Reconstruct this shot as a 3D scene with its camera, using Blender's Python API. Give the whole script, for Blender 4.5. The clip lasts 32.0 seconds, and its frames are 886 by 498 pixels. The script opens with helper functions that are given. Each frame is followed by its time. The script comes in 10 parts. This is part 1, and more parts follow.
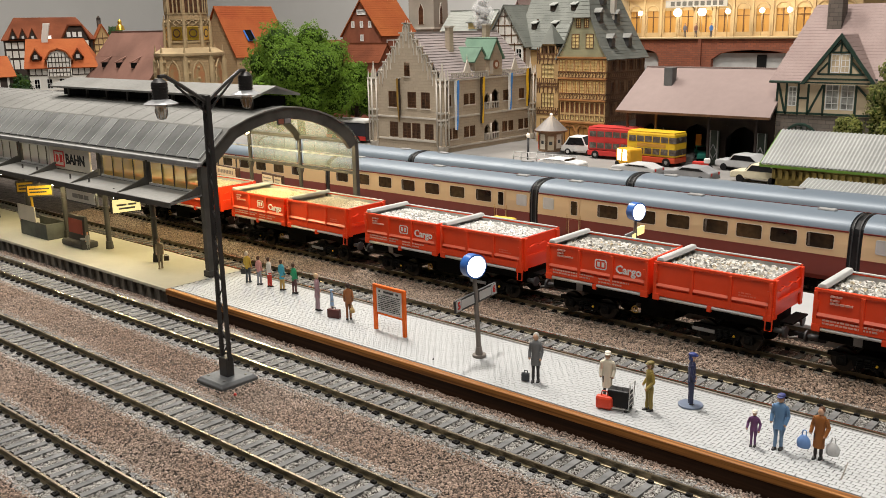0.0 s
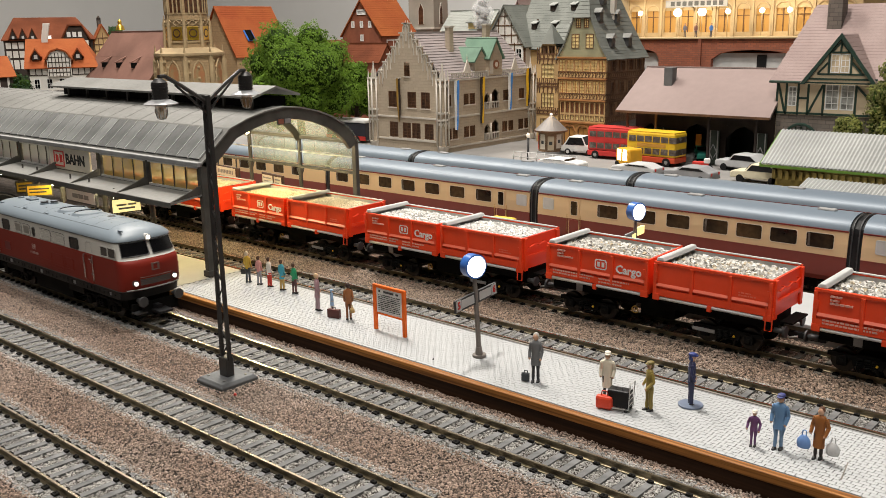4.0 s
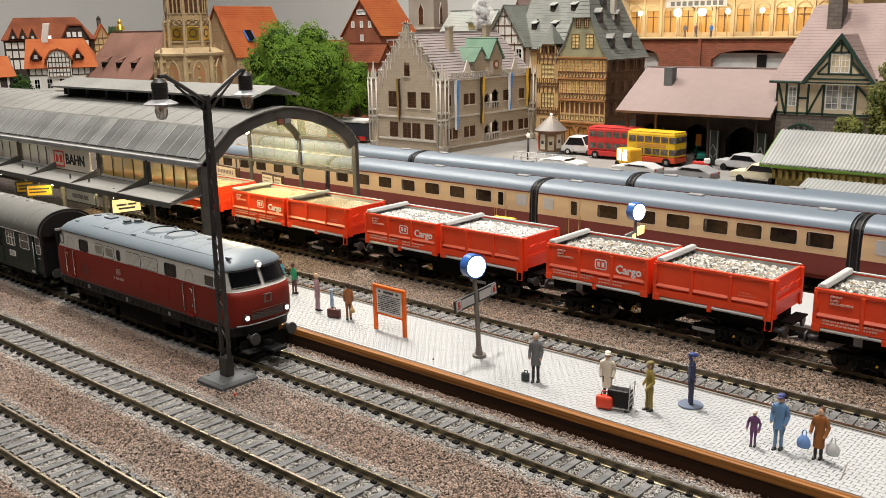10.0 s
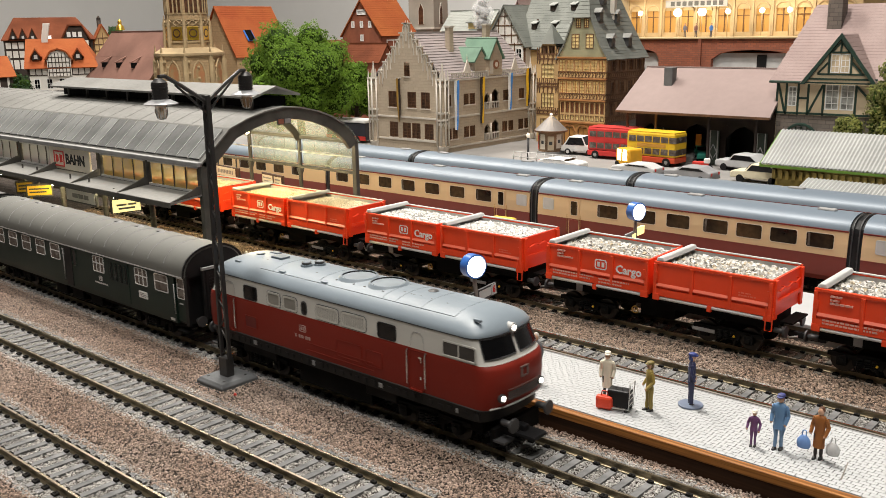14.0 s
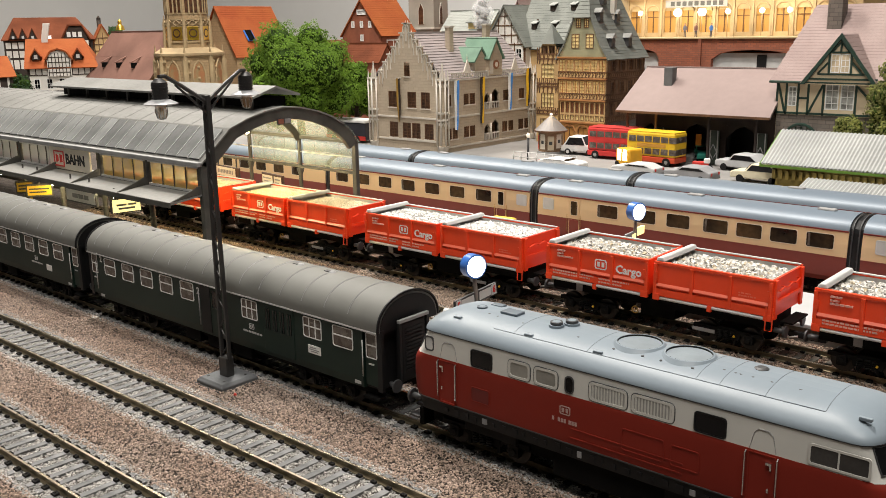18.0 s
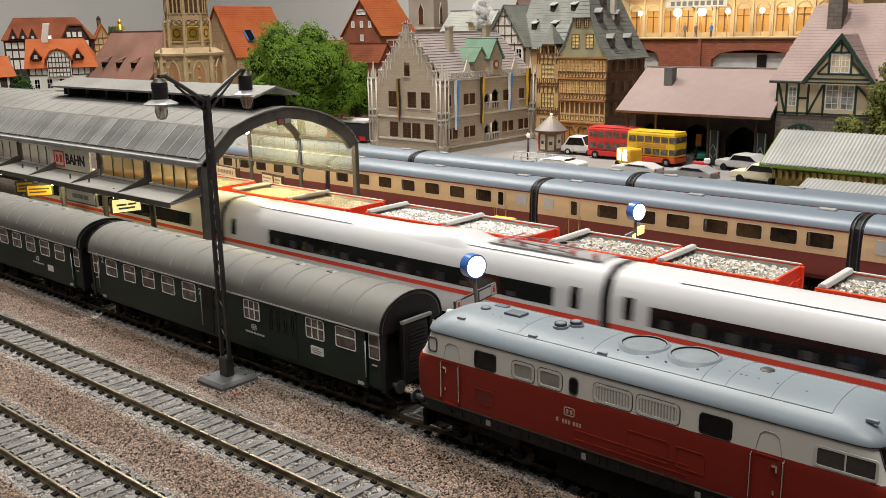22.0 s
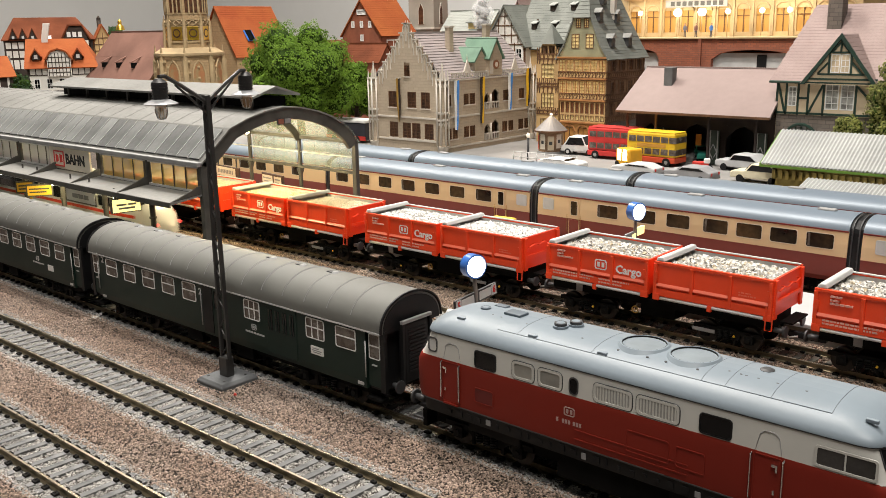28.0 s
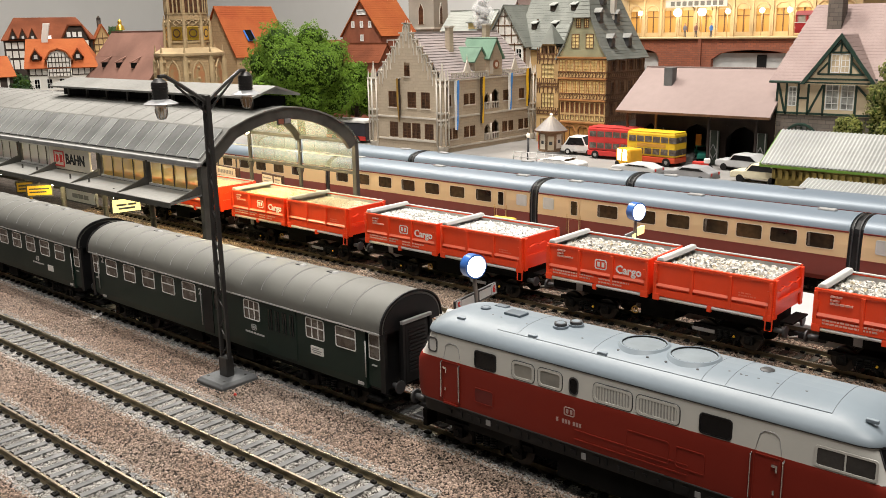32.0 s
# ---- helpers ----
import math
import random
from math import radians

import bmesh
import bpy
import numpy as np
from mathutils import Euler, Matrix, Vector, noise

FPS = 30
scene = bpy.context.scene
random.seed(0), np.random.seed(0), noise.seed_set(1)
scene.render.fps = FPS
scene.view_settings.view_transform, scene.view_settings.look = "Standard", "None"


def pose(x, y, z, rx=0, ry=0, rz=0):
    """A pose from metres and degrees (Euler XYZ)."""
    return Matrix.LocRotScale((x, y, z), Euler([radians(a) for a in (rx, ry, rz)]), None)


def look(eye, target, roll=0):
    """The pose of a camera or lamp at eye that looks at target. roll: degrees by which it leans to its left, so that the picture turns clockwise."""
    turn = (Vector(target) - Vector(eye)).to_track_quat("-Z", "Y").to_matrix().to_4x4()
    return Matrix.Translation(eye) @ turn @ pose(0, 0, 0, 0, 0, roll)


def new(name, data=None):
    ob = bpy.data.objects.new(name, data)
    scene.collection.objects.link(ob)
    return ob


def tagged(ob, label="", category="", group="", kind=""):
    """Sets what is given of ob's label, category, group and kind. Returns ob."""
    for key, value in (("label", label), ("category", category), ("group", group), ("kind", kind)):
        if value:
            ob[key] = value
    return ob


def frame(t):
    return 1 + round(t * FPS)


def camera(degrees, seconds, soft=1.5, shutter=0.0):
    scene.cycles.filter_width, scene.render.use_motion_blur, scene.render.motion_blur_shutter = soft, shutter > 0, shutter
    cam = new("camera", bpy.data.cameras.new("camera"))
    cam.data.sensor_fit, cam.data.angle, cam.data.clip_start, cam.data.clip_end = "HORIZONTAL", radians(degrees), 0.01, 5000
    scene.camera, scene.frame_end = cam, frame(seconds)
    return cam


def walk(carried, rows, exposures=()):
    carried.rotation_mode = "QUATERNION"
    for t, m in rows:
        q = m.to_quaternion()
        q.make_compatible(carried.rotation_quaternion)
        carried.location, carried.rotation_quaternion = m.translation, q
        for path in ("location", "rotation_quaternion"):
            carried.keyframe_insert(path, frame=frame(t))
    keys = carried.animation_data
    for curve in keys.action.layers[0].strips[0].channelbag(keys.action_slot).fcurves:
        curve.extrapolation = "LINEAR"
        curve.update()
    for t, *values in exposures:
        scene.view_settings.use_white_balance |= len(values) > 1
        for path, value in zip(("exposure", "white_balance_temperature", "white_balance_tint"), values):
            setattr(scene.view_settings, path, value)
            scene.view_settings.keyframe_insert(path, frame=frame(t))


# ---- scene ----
cam = camera(51.65, 32.0, 0.5, 0.5)
EYE = Vector((0.0, 0.0, 0.1435))
AIM = EYE + Vector((-0.6434, 0.7288, -0.2346))
walk(cam, [(0.0, look(EYE, AIM, -0.98)), (32.0, look(EYE, AIM, -0.98))], exposures=[(0.0, -0.12), (3.5, -0.08), (9.0, 0.02), (14.0, 0.1), (17.0, 0.14), (19.0, 0.22), (20.3, 0.2), (20.9, -0.02), (21.6, -0.06), (23.0, -0.08), (25.5, -0.06), (28.0, 0.24), (32.0, 0.28)])

MM = 0.001      # the place is a table-top railway in scale 1:87; lengths below are in millimetres

# ---------- room light ----------
world = bpy.data.worlds.new("room_air")
scene.world = world
world.use_nodes = True
world.node_tree.nodes["Background"].inputs[0].default_value = (1.0, 0.95, 0.88, 1)
world.node_tree.nodes["Background"].inputs[1].default_value = 0.015


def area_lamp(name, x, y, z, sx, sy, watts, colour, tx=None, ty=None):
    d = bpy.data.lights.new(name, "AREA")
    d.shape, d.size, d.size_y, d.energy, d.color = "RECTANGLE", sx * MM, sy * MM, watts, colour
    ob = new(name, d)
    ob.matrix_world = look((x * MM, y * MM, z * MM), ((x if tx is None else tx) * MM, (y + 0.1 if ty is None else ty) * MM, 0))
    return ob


# unseen overhead lamps; the third is added fill for the near sides
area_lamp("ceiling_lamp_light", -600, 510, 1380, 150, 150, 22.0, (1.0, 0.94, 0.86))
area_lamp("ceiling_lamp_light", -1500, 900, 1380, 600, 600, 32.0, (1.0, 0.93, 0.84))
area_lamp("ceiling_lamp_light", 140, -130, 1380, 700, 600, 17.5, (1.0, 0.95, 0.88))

# ---------- materials ----------


def mat(name, c, rough=0.6, metal=0.0, var=0.12, scale=300.0, bump=0.0, c2=None, fine=4.0, spec=0.5, rand=0.0, island=0.0, coat=0.0, grain=None):
    """Colour with stains at one scale and grain at a finer one. c2: the second colour that the stains turn to."""
    m = bpy.data.materials.new(name)
    m.use_nodes = True
    t = m.node_tree
    n, l = t.nodes, t.links
    b = n["Principled BSDF"]
    tc = n.new("ShaderNodeTexCoord")
    n1, n2 = n.new("ShaderNodeTexNoise"), n.new("ShaderNodeTexNoise")
    n1.inputs["Scale"].default_value, n2.inputs["Scale"].default_value = scale * 0.25, scale * fine
    n1.inputs["Detail"].default_value, n2.inputs["Detail"].default_value = 4.0, 2.0
    geo = n.new("ShaderNodeObjectInfo")
    src = tc.outputs["Object"]
    if grain:
        mp = n.new("ShaderNodeMapping")
        mp.inputs["Scale"].default_value = grain
        l.new(src, mp.inputs["Vector"])
        src = mp.outputs["Vector"]
    for q in (n1, n2):
        l.new(src, q.inputs["Vector"])
    mix = n.new("ShaderNodeMix")
    mix.data_type = "RGBA"
    d = c2 or tuple(max(0.0, v * (1 - 2.2 * var)) for v in c)
    mix.inputs["A"].default_value, mix.inputs["B"].default_value = (*c, 1), (*d, 1)
    ramp = n.new("ShaderNodeMapRange")
    ramp.inputs["From Min"].default_value, ramp.inputs["From Max"].default_value = 0.38, 0.68
    l.new(n1.outputs["Fac"], ramp.inputs["Value"])
    l.new(ramp.outputs["Result"], mix.inputs["Factor"])
    hsv = n.new("ShaderNodeHueSaturation")
    l.new(mix.outputs["Result"], hsv.inputs["Color"])
    val = n.new("ShaderNodeMath")
    val.operation = "MULTIPLY_ADD"
    val.inputs[1].default_value, val.inputs[2].default_value = var * 1.6, 1 - var * 0.8
    l.new(n2.outputs["Fac"], val.inputs[0])
    last = val.outputs[0]
    if rand or island:
        src = geo.outputs["Random"]
        if island:
            g2 = n.new("ShaderNodeNewGeometry")
            src = g2.outputs["Random Per Island"]
        r = n.new("ShaderNodeMath")
        r.operation = "MULTIPLY_ADD"
        r.inputs[1].default_value, r.inputs[2].default_value = (rand or island), -(rand or island) * 0.5
        l.new(src, r.inputs[0])
        a = n.new("ShaderNodeMath")
        a.operation = "ADD"
        l.new(last, a.inputs[0])
        l.new(r.outputs[0], a.inputs[1])
        last = a.outputs[0]
    l.new(last, hsv.inputs["Value"])
    l.new(hsv.outputs["Color"], b.inputs["Base Color"])
    b.inputs["Roughness"].default_value, b.inputs["Metallic"].default_value = rough, metal
    b.inputs["Specular IOR Level"].default_value = spec
    b.inputs["Coat Weight"].default_value = coat
    rr = n.new("ShaderNodeMapRange")
    rr.inputs["To Min"].default_value, rr.inputs["To Max"].default_value = max(0.03, rough - 0.08), min(1.0, rough + 0.1)
    l.new(n1.outputs["Fac"], rr.inputs["Value"])
    l.new(rr.outputs["Result"], b.inputs["Roughness"])
    if bump:
        bp = n.new("ShaderNodeBump")
        bp.inputs["Strength"].default_value, bp.inputs["Distance"].default_value = min(1.0, bump), 0.0004
        l.new(n2.outputs["Fac"], bp.inputs["Height"])
        l.new(bp.outputs["Normal"], b.inputs["Normal"])
    return m


def glow(name, c, strength):
    m = bpy.data.materials.new(name)
    m.use_nodes = True
    b = m.node_tree.nodes["Principled BSDF"]
    b.inputs["Base Color"].default_value = (*c, 1)
    b.inputs["Emission Color"].default_value, b.inputs["Emission Strength"].default_value = (*c, 1), strength
    return m


def clear(name, c=(0.9, 0.95, 0.95), rough=0.08, alpha=0.25):
    """Thin clear plastic: mostly see-through with a glossy face."""
    m = bpy.data.materials.new(name)
    m.use_nodes = True
    b = m.node_tree.nodes["Principled BSDF"]
    b.inputs["Base Color"].default_value = (*c, 1)
    b.inputs["Roughness"].default_value, b.inputs["Alpha"].default_value = rough, alpha
    return m


def courses(name, c, mortar, w, h, rough=0.8, c2=None, axis="XZ", gap=0.06):
    """Small masonry or roof courses, far off: brick texture with relief. w, h in millimetres."""
    m = mat(name, c, rough, var=0.1)
    t = m.node_tree
    n, l = t.nodes, t.links
    br = n.new("ShaderNodeTexBrick")
    br.inputs["Color1"].default_value, br.inputs["Color2"].default_value, br.inputs["Mortar"].default_value = (*c, 1), (*(c2 or tuple(v * 0.8 for v in c)), 1), (*mortar, 1)
    br.inputs["Scale"].default_value = 1.0
    br.inputs["Brick Width"].default_value, br.inputs["Row Height"].default_value, br.inputs["Mortar Size"].default_value = w * MM, h * MM, gap * h * MM
    tc = n.new("ShaderNodeTexCoord")
    sep, com = n.new("ShaderNodeSeparateXYZ"), n.new("ShaderNodeCombineXYZ")
    l.new(tc.outputs["Object"], sep.inputs[0])
    s = n.new("ShaderNodeMath")
    s.operation = "ADD"
    l.new(sep.outputs["X"], s.inputs[0])
    l.new(sep.outputs["Y"], s.inputs[1])
    l.new(s.outputs[0], com.inputs[0])
    l.new(sep.outputs["Z"], com.inputs[1])
    l.new(com.outputs[0], br.inputs["Vector"])
    hsv = [q for q in n if q.type == "HUE_SAT"][0]
    l.new(br.outputs["Color"], hsv.inputs["Color"])
    bp = n.new("ShaderNodeBump")
    bp.inputs["Strength"].default_value, bp.inputs["Distance"].default_value = 0.6, 0.0003
    bp.invert = True
    l.new(br.outputs["Fac"], bp.inputs["Height"])
    l.new(bp.outputs["Normal"], n["Principled BSDF"].inputs["Normal"])
    return m


M_STONE_GREY = mat("ballast_grey_stone", (0.47, 0.455, 0.43), 0.9, var=0.2, island=0.55, bump=0.3)
M_STONE_BROWN = mat("ballast_brown_stone", (0.31, 0.222, 0.172), 0.9, var=0.25, island=0.9, c2=(0.38, 0.3, 0.25), bump=0.3, scale=60)
M_STONE_TAN = mat("ballast_tan_stone", (0.29, 0.21, 0.155), 0.9, var=0.25, island=0.95, c2=(0.36, 0.29, 0.24), scale=50, bump=0.3)
M_BED = mat("ballast_bed", (0.1, 0.078, 0.064), 0.95, var=0.3, scale=900, bump=1.0)
M_RAIL = mat("nickel_silver_rail", (0.62, 0.54, 0.4), 0.26, 1.0, 0.15, 200)
M_RAILSIDE = mat("weathered_rail_web", (0.3, 0.25, 0.165), 0.36, 0.8, 0.25, 300)
M_SLEEPER = mat("grey_plastic_sleeper", (0.16, 0.16, 0.16), 0.7, var=0.18, scale=500, rand=0.25, bump=0.3)
M_SLEEPER_OLD = mat("brown_grey_sleeper", (0.13, 0.115, 0.095), 0.8, var=0.2, scale=500, rand=0.25, bump=0.3)
M_CLIP = mat("black_rail_clip", (0.012, 0.011, 0.01), 0.85, spec=0.15)
M_PAVE = mat("light_grey_paving", (0.43, 0.44, 0.445), 0.7, var=0.08, scale=30, rand=0.04, c2=(0.375, 0.385, 0.39), bump=0.1)
M_PAVE_JOINT = mat("paving_joint", (0.17, 0.17, 0.17), 0.9, var=0.1)
M_PAVE_J = mat("light_grey_paving_bulk", (0.43, 0.44, 0.445), 0.7, var=0.08, scale=30, island=0.05, c2=(0.375, 0.385, 0.39), bump=0.1)
M_PLAT = mat("pale_platform_plastic", (0.62, 0.6, 0.5), 0.7, var=0.08, scale=60, c2=(0.5, 0.48, 0.38), bump=0.1)
M_PLATEDGE = mat("grey_platform_edge", (0.22, 0.2, 0.17), 0.8, var=0.2, scale=200)
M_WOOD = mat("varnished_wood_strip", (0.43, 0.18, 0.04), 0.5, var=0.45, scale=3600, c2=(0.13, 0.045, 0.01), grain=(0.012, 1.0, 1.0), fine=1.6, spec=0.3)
M_WOOD_LOWER = mat("lower_wood_strip", (0.05, 0.022, 0.01), 0.6, var=0.3, scale=2500, c2=(0.02, 0.009, 0.005), grain=(0.012, 1.0, 1.0), fine=2.0, spec=0.2)
M_BLACK = mat("black_plastic", (0.01, 0.01, 0.011), 0.5, var=0.2, spec=0.3)
M_DARK = mat("dark_underframe", (0.005, 0.0048, 0.0045), 0.8, var=0.3, scale=300, spec=0.12)
M_DKGREY = mat("dark_grey_steel", (0.055, 0.055, 0.057), 0.5, var=0.15)
M_GREY = mat("mid_grey_plastic", (0.3, 0.3, 0.3), 0.6)
M_LTGREY = mat("light_grey_paint", (0.55, 0.55, 0.54), 0.5, var=0.08)
M_WHITE = mat("white_paint", (0.78, 0.78, 0.76), 0.5, var=0.04)
M_CHROME = mat("bright_metal", (0.75, 0.75, 0.74), 0.22, 1.0, 0.05)
M_LOCO_RED = mat("dark_red_paint", (0.215, 0.02, 0.011), 0.5, var=0.04, scale=100, spec=0.22)
M_LOCO_BEIGE = mat("pale_grey_paint", (0.58, 0.57, 0.53), 0.6, var=0.03, scale=100, spec=0.3)
M_LOCO_ROOF = mat("blue_grey_roof_paint", (0.2, 0.24, 0.275), 0.42, var=0.06, scale=80, spec=0.35)
M_GLASS = mat("dark_window", (0.006, 0.006, 0.007), 0.15, var=0.1, spec=0.3)
M_GREEN = mat("bottle_green_paint", (0.011, 0.025, 0.019), 0.45, var=0.08, scale=100, spec=0.28)
M_COACH_ROOF = mat("grey_coach_roof", (0.16, 0.16, 0.147), 0.6, var=0.12, scale=40, spec=0.35)
M_COACH_WIN = mat("coach_window_inside", (0.075, 0.055, 0.045), 0.25, var=0.5, scale=700, c2=(0.16, 0.14, 0.12))
M_RED = mat("traffic_red_paint", (0.84, 0.066, 0.014), 0.42, var=0.05, scale=120, spec=0.4)
M_REDLT = mat("paler_red", (0.8, 0.16, 0.09), 0.5, var=0.08)
M_LIME_Y = mat("lamplit_cream_limestone", (0.74, 0.66, 0.48), 0.9, var=0.1, island=0.18, bump=0.4)
M_TUBIN = mat("grey_tub_inside", (0.5, 0.5, 0.49), 0.7, var=0.1)
M_CREAM = mat("cream_paint", (0.66, 0.47, 0.27), 0.4, var=0.04, scale=80)
M_MAROON = mat("maroon_paint", (0.2, 0.028, 0.016), 0.4, var=0.06, scale=80)
M_TEE_ROOF = mat("silver_blue_roof", (0.155, 0.195, 0.24), 0.45, 0.12, 0.05, 60)
M_ICE = mat("white_train_paint", (0.57, 0.58, 0.6), 0.3, var=0.02, scale=40, spec=0.45)
M_ICE_GLASS = mat("black_window_band", (0.01, 0.01, 0.011), 0.1, var=0.2, scale=200, spec=0.7)
M_ICE_RED = mat("red_stripe", (0.62, 0.045, 0.018), 0.4, var=0.03, spec=0.3)
M_HALL = mat("dark_hall_steel", (0.085, 0.08, 0.07), 0.65, var=0.25, scale=200)
M_HALLROOF = mat("weathered_roof_sheet", (0.2, 0.198, 0.185), 0.65, var=0.3, scale=60, c2=(0.135, 0.132, 0.122), fine=6.0)
M_SKYLIGHT = mat("grimy_skylight_glass", (0.23, 0.235, 0.23), 0.35, rand=0.5, var=0.35, scale=120, c2=(0.14, 0.145, 0.14), spec=0.5)
M_FROST = clear("frosted_hall_glass", (0.8, 0.82, 0.78), 0.35, 0.45)
M_FARPANE = clear("thin_far_hall_glass", (0.3, 0.33, 0.28), 0.3, 0.34)
M_CLEAR = clear("clear_glass", (0.9, 0.92, 0.92), 0.05, 0.2)
M_ORANGE = mat("orange_paint", (0.88, 0.15, 0.012), 0.5, var=0.05, spec=0.3)
M_YELLOW = mat("yellow_paint", (0.8, 0.5, 0.03), 0.45, var=0.05)
M_BLUE = mat("bright_blue_plastic", (0.03, 0.14, 0.5), 0.3, var=0.05)
M_SIGNGLOW = glow("lit_sign_face", (1.0, 0.84, 0.36), 1.0)
M_LAMPGLOW = glow("lit_white_lens", (1.0, 0.98, 0.94), 2.2)
M_HEADGLOW = glow("lit_headlight", (1.0, 0.93, 0.8), 3.0)
M_WARMGLOW = glow("lit_warm_bulb", (1.0, 0.75, 0.4), 12.0)
M_TIMBERSIGN = mat("brown_sign_board", (0.07, 0.035, 0.02), 0.6, var=0.15)
M_REDSIGN = mat("red_sign_paint", (0.65, 0.04, 0.03), 0.5)
M_CREAMSIGN = mat("cream_sign_board", (0.72, 0.66, 0.55), 0.6, var=0.06)

# ---------- mesh building ----------


class Mesh:
    """Collects faces of one part, in millimetres."""

    def __init__(self):
        self.v, self.f, self.m, self.s, self.weld = [], [], [], [], False

    def face(self, ids, m=0, smooth=False):
        self.f.append(ids), self.m.append(m), self.s.append(smooth)

    def quad(self, a, b, c, d, m=0):
        i = len(self.v)
        self.v += [a, b, c, d]
        self.face((i, i + 1, i + 2, i + 3), m)
        return self

    def box(self, x0, x1, y0, y1, z0, z1, m=0):
        i = len(self.v)
        self.v += [(x, y, z) for z in (z0, z1) for y in (y0, y1) for x in (x0, x1)]
        for q in ((0, 2, 3, 1), (4, 5, 7, 6), (0, 1, 5, 4), (2, 6, 7, 3), (0, 4, 6, 2), (1, 3, 7, 5)):
            self.face(tuple(i + k for k in q), m)
        return self

    def loft(self, rings, m=0, smooth=True, caps=True, closed=True):
        i, n = len(self.v), len(rings[0])
        for r in rings:
            self.v += [tuple(p) for p in r]
        for k in range(len(rings) - 1):
            a, b = i + k * n, i + (k + 1) * n
            for j in range(n if closed else n - 1):
                j2 = (j + 1) % n
                self.face((a + j, a + j2, b + j2, b + j), m, smooth)
        if caps:
            self.face(tuple(i + j for j in reversed(range(n))), m)
            e = i + (len(rings) - 1) * n
            self.face(tuple(e + j for j in range(n)), m)
        return self

    def prism(self, pts, axis, a, b, m=0, smooth=False):
        """Pushes a flat outline along an axis. x: (y, z); y: (x, z); z: (x, y)."""
        put = {"x": lambda p, q: (q, p[0], p[1]), "y": lambda p, q: (p[0], q, p[1]), "z": lambda p, q: (p[0], p[1], q)}[axis]
        return self.loft([[put(p, a) for p in pts], [put(p, b) for p in pts]], m, smooth)

    def cyl(self, c, r, h, axis="z", n=12, m=0, r2=None, smooth=True):
        r2 = r if r2 is None else r2
        rings = []
        for rad, d in ((r, 0.0), (r2, h)):
            ring = []
            for k in range(n):
                a = 2 * math.pi * k / n
                u, w = rad * math.cos(a), rad * math.sin(a)
                ring.append({"z": (c[0] + u, c[1] + w, c[2] + d), "x": (c[0] + d, c[1] + u, c[2] + w), "y": (c[0] + u, c[1] + d, c[2] + w)}[axis])
            rings.append(ring)
        return self.loft(rings, m, smooth)

    def tube(self, p, q, r, n=6, m=0, r2=None):
        p, q = Vector(p), Vector(q)
        d = (q - p).normalized()
        u = d.orthogonal().normalized()
        w = d.cross(u)
        rings = []
        for c, rad in ((p, r), (q, r if r2 is None else r2)):
            rings.append([c + (u * math.cos(2 * math.pi * k / n) + w * math.sin(2 * math.pi * k / n)) * rad for k in range(n)])
        return self.loft(rings, m, True)

    def path(self, pts, r, n=5, m=0):
        """A bent wire: one skin swept along the points."""
        P = [Vector(q) for q in pts]
        rings, u = [], None
        for i, c in enumerate(P):
            d = (P[min(i + 1, len(P) - 1)] - P[max(i - 1, 0)]).normalized()
            if u is None:
                u = d.cross(Vector((0, 0, 1)) if abs(d.z) < 0.9 else Vector((1, 0, 0))).normalized()
            else:
                u = (u - d * u.dot(d)).normalized()
            w = d.cross(u)
            rings.append([c + (u * math.cos(2 * math.pi * k / n) + w * math.sin(2 * math.pi * k / n)) * r for k in range(n)])
        return self.loft(rings, m, True)

    def ball(self, c, r, n=8, m=0, sz=1.0, rings=5):
        rr = []
        for k in range(1, rings):
            a = math.pi * k / rings
            rr.append([(c[0] + r * math.sin(a) * math.cos(2 * math.pi * j / n), c[1] + r * math.sin(a) * math.sin(2 * math.pi * j / n), c[2] - r * sz * math.cos(a)) for j in range(n)])
        return self.loft(rr, m, True)

    def wall(self, org, ux, width, base, top, holes, thick=3.0, m=0):
        """A wall with openings. org: (x, y); ux: its direction in plan; openings: (u0, u1, z0, z1). The outer face is on the right of ux."""
        us = sorted({0.0, width, *[h[0] for h in holes], *[h[1] for h in holes]})
        zs = sorted({base, top, *[h[2] for h in holes], *[h[3] for h in holes]})
        n = (-ux[1], ux[0])

        def P(u, z, d):
            return (org[0] + ux[0] * u + n[0] * d, org[1] + ux[1] * u + n[1] * d, z)
        for u0, u1 in zip(us, us[1:]):
            for z0, z1 in zip(zs, zs[1:]):
                cu, cz = (u0 + u1) / 2, (z0 + z1) / 2
                if any(h[0] < cu < h[1] and h[2] < cz < h[3] for h in holes):
                    continue
                for d in (0.0, thick):
                    self.quad(P(u0, z0, d), P(u1, z0, d), P(u1, z1, d), P(u0, z1, d), m)
        for h in [(0.0, width, base, top)] + list(holes):
            c = [(h[0], h[2]), (h[1], h[2]), (h[1], h[3]), (h[0], h[3])]
            for (a, b), (e, g) in zip(c, c[1:] + c[:1]):
                self.quad(P(a, b, 0.0), P(e, g, 0.0), P(e, g, thick), P(a, b, thick), m)
        return self

    def data(self, name, mats):
        me = bpy.data.meshes.new(name)
        me.from_pydata([(x * MM, y * MM, z * MM) for x, y, z in self.v], [], self.f)
        for q in mats:
            me.materials.append(q)
        me.polygons.foreach_set("material_index", self.m)
        me.polygons.foreach_set("use_smooth", self.s)
        b = bmesh.new()
        b.from_mesh(me)
        if self.weld:
            bmesh.ops.remove_doubles(b, verts=b.verts, dist=0.00002)
        bmesh.ops.recalc_face_normals(b, faces=b.faces)
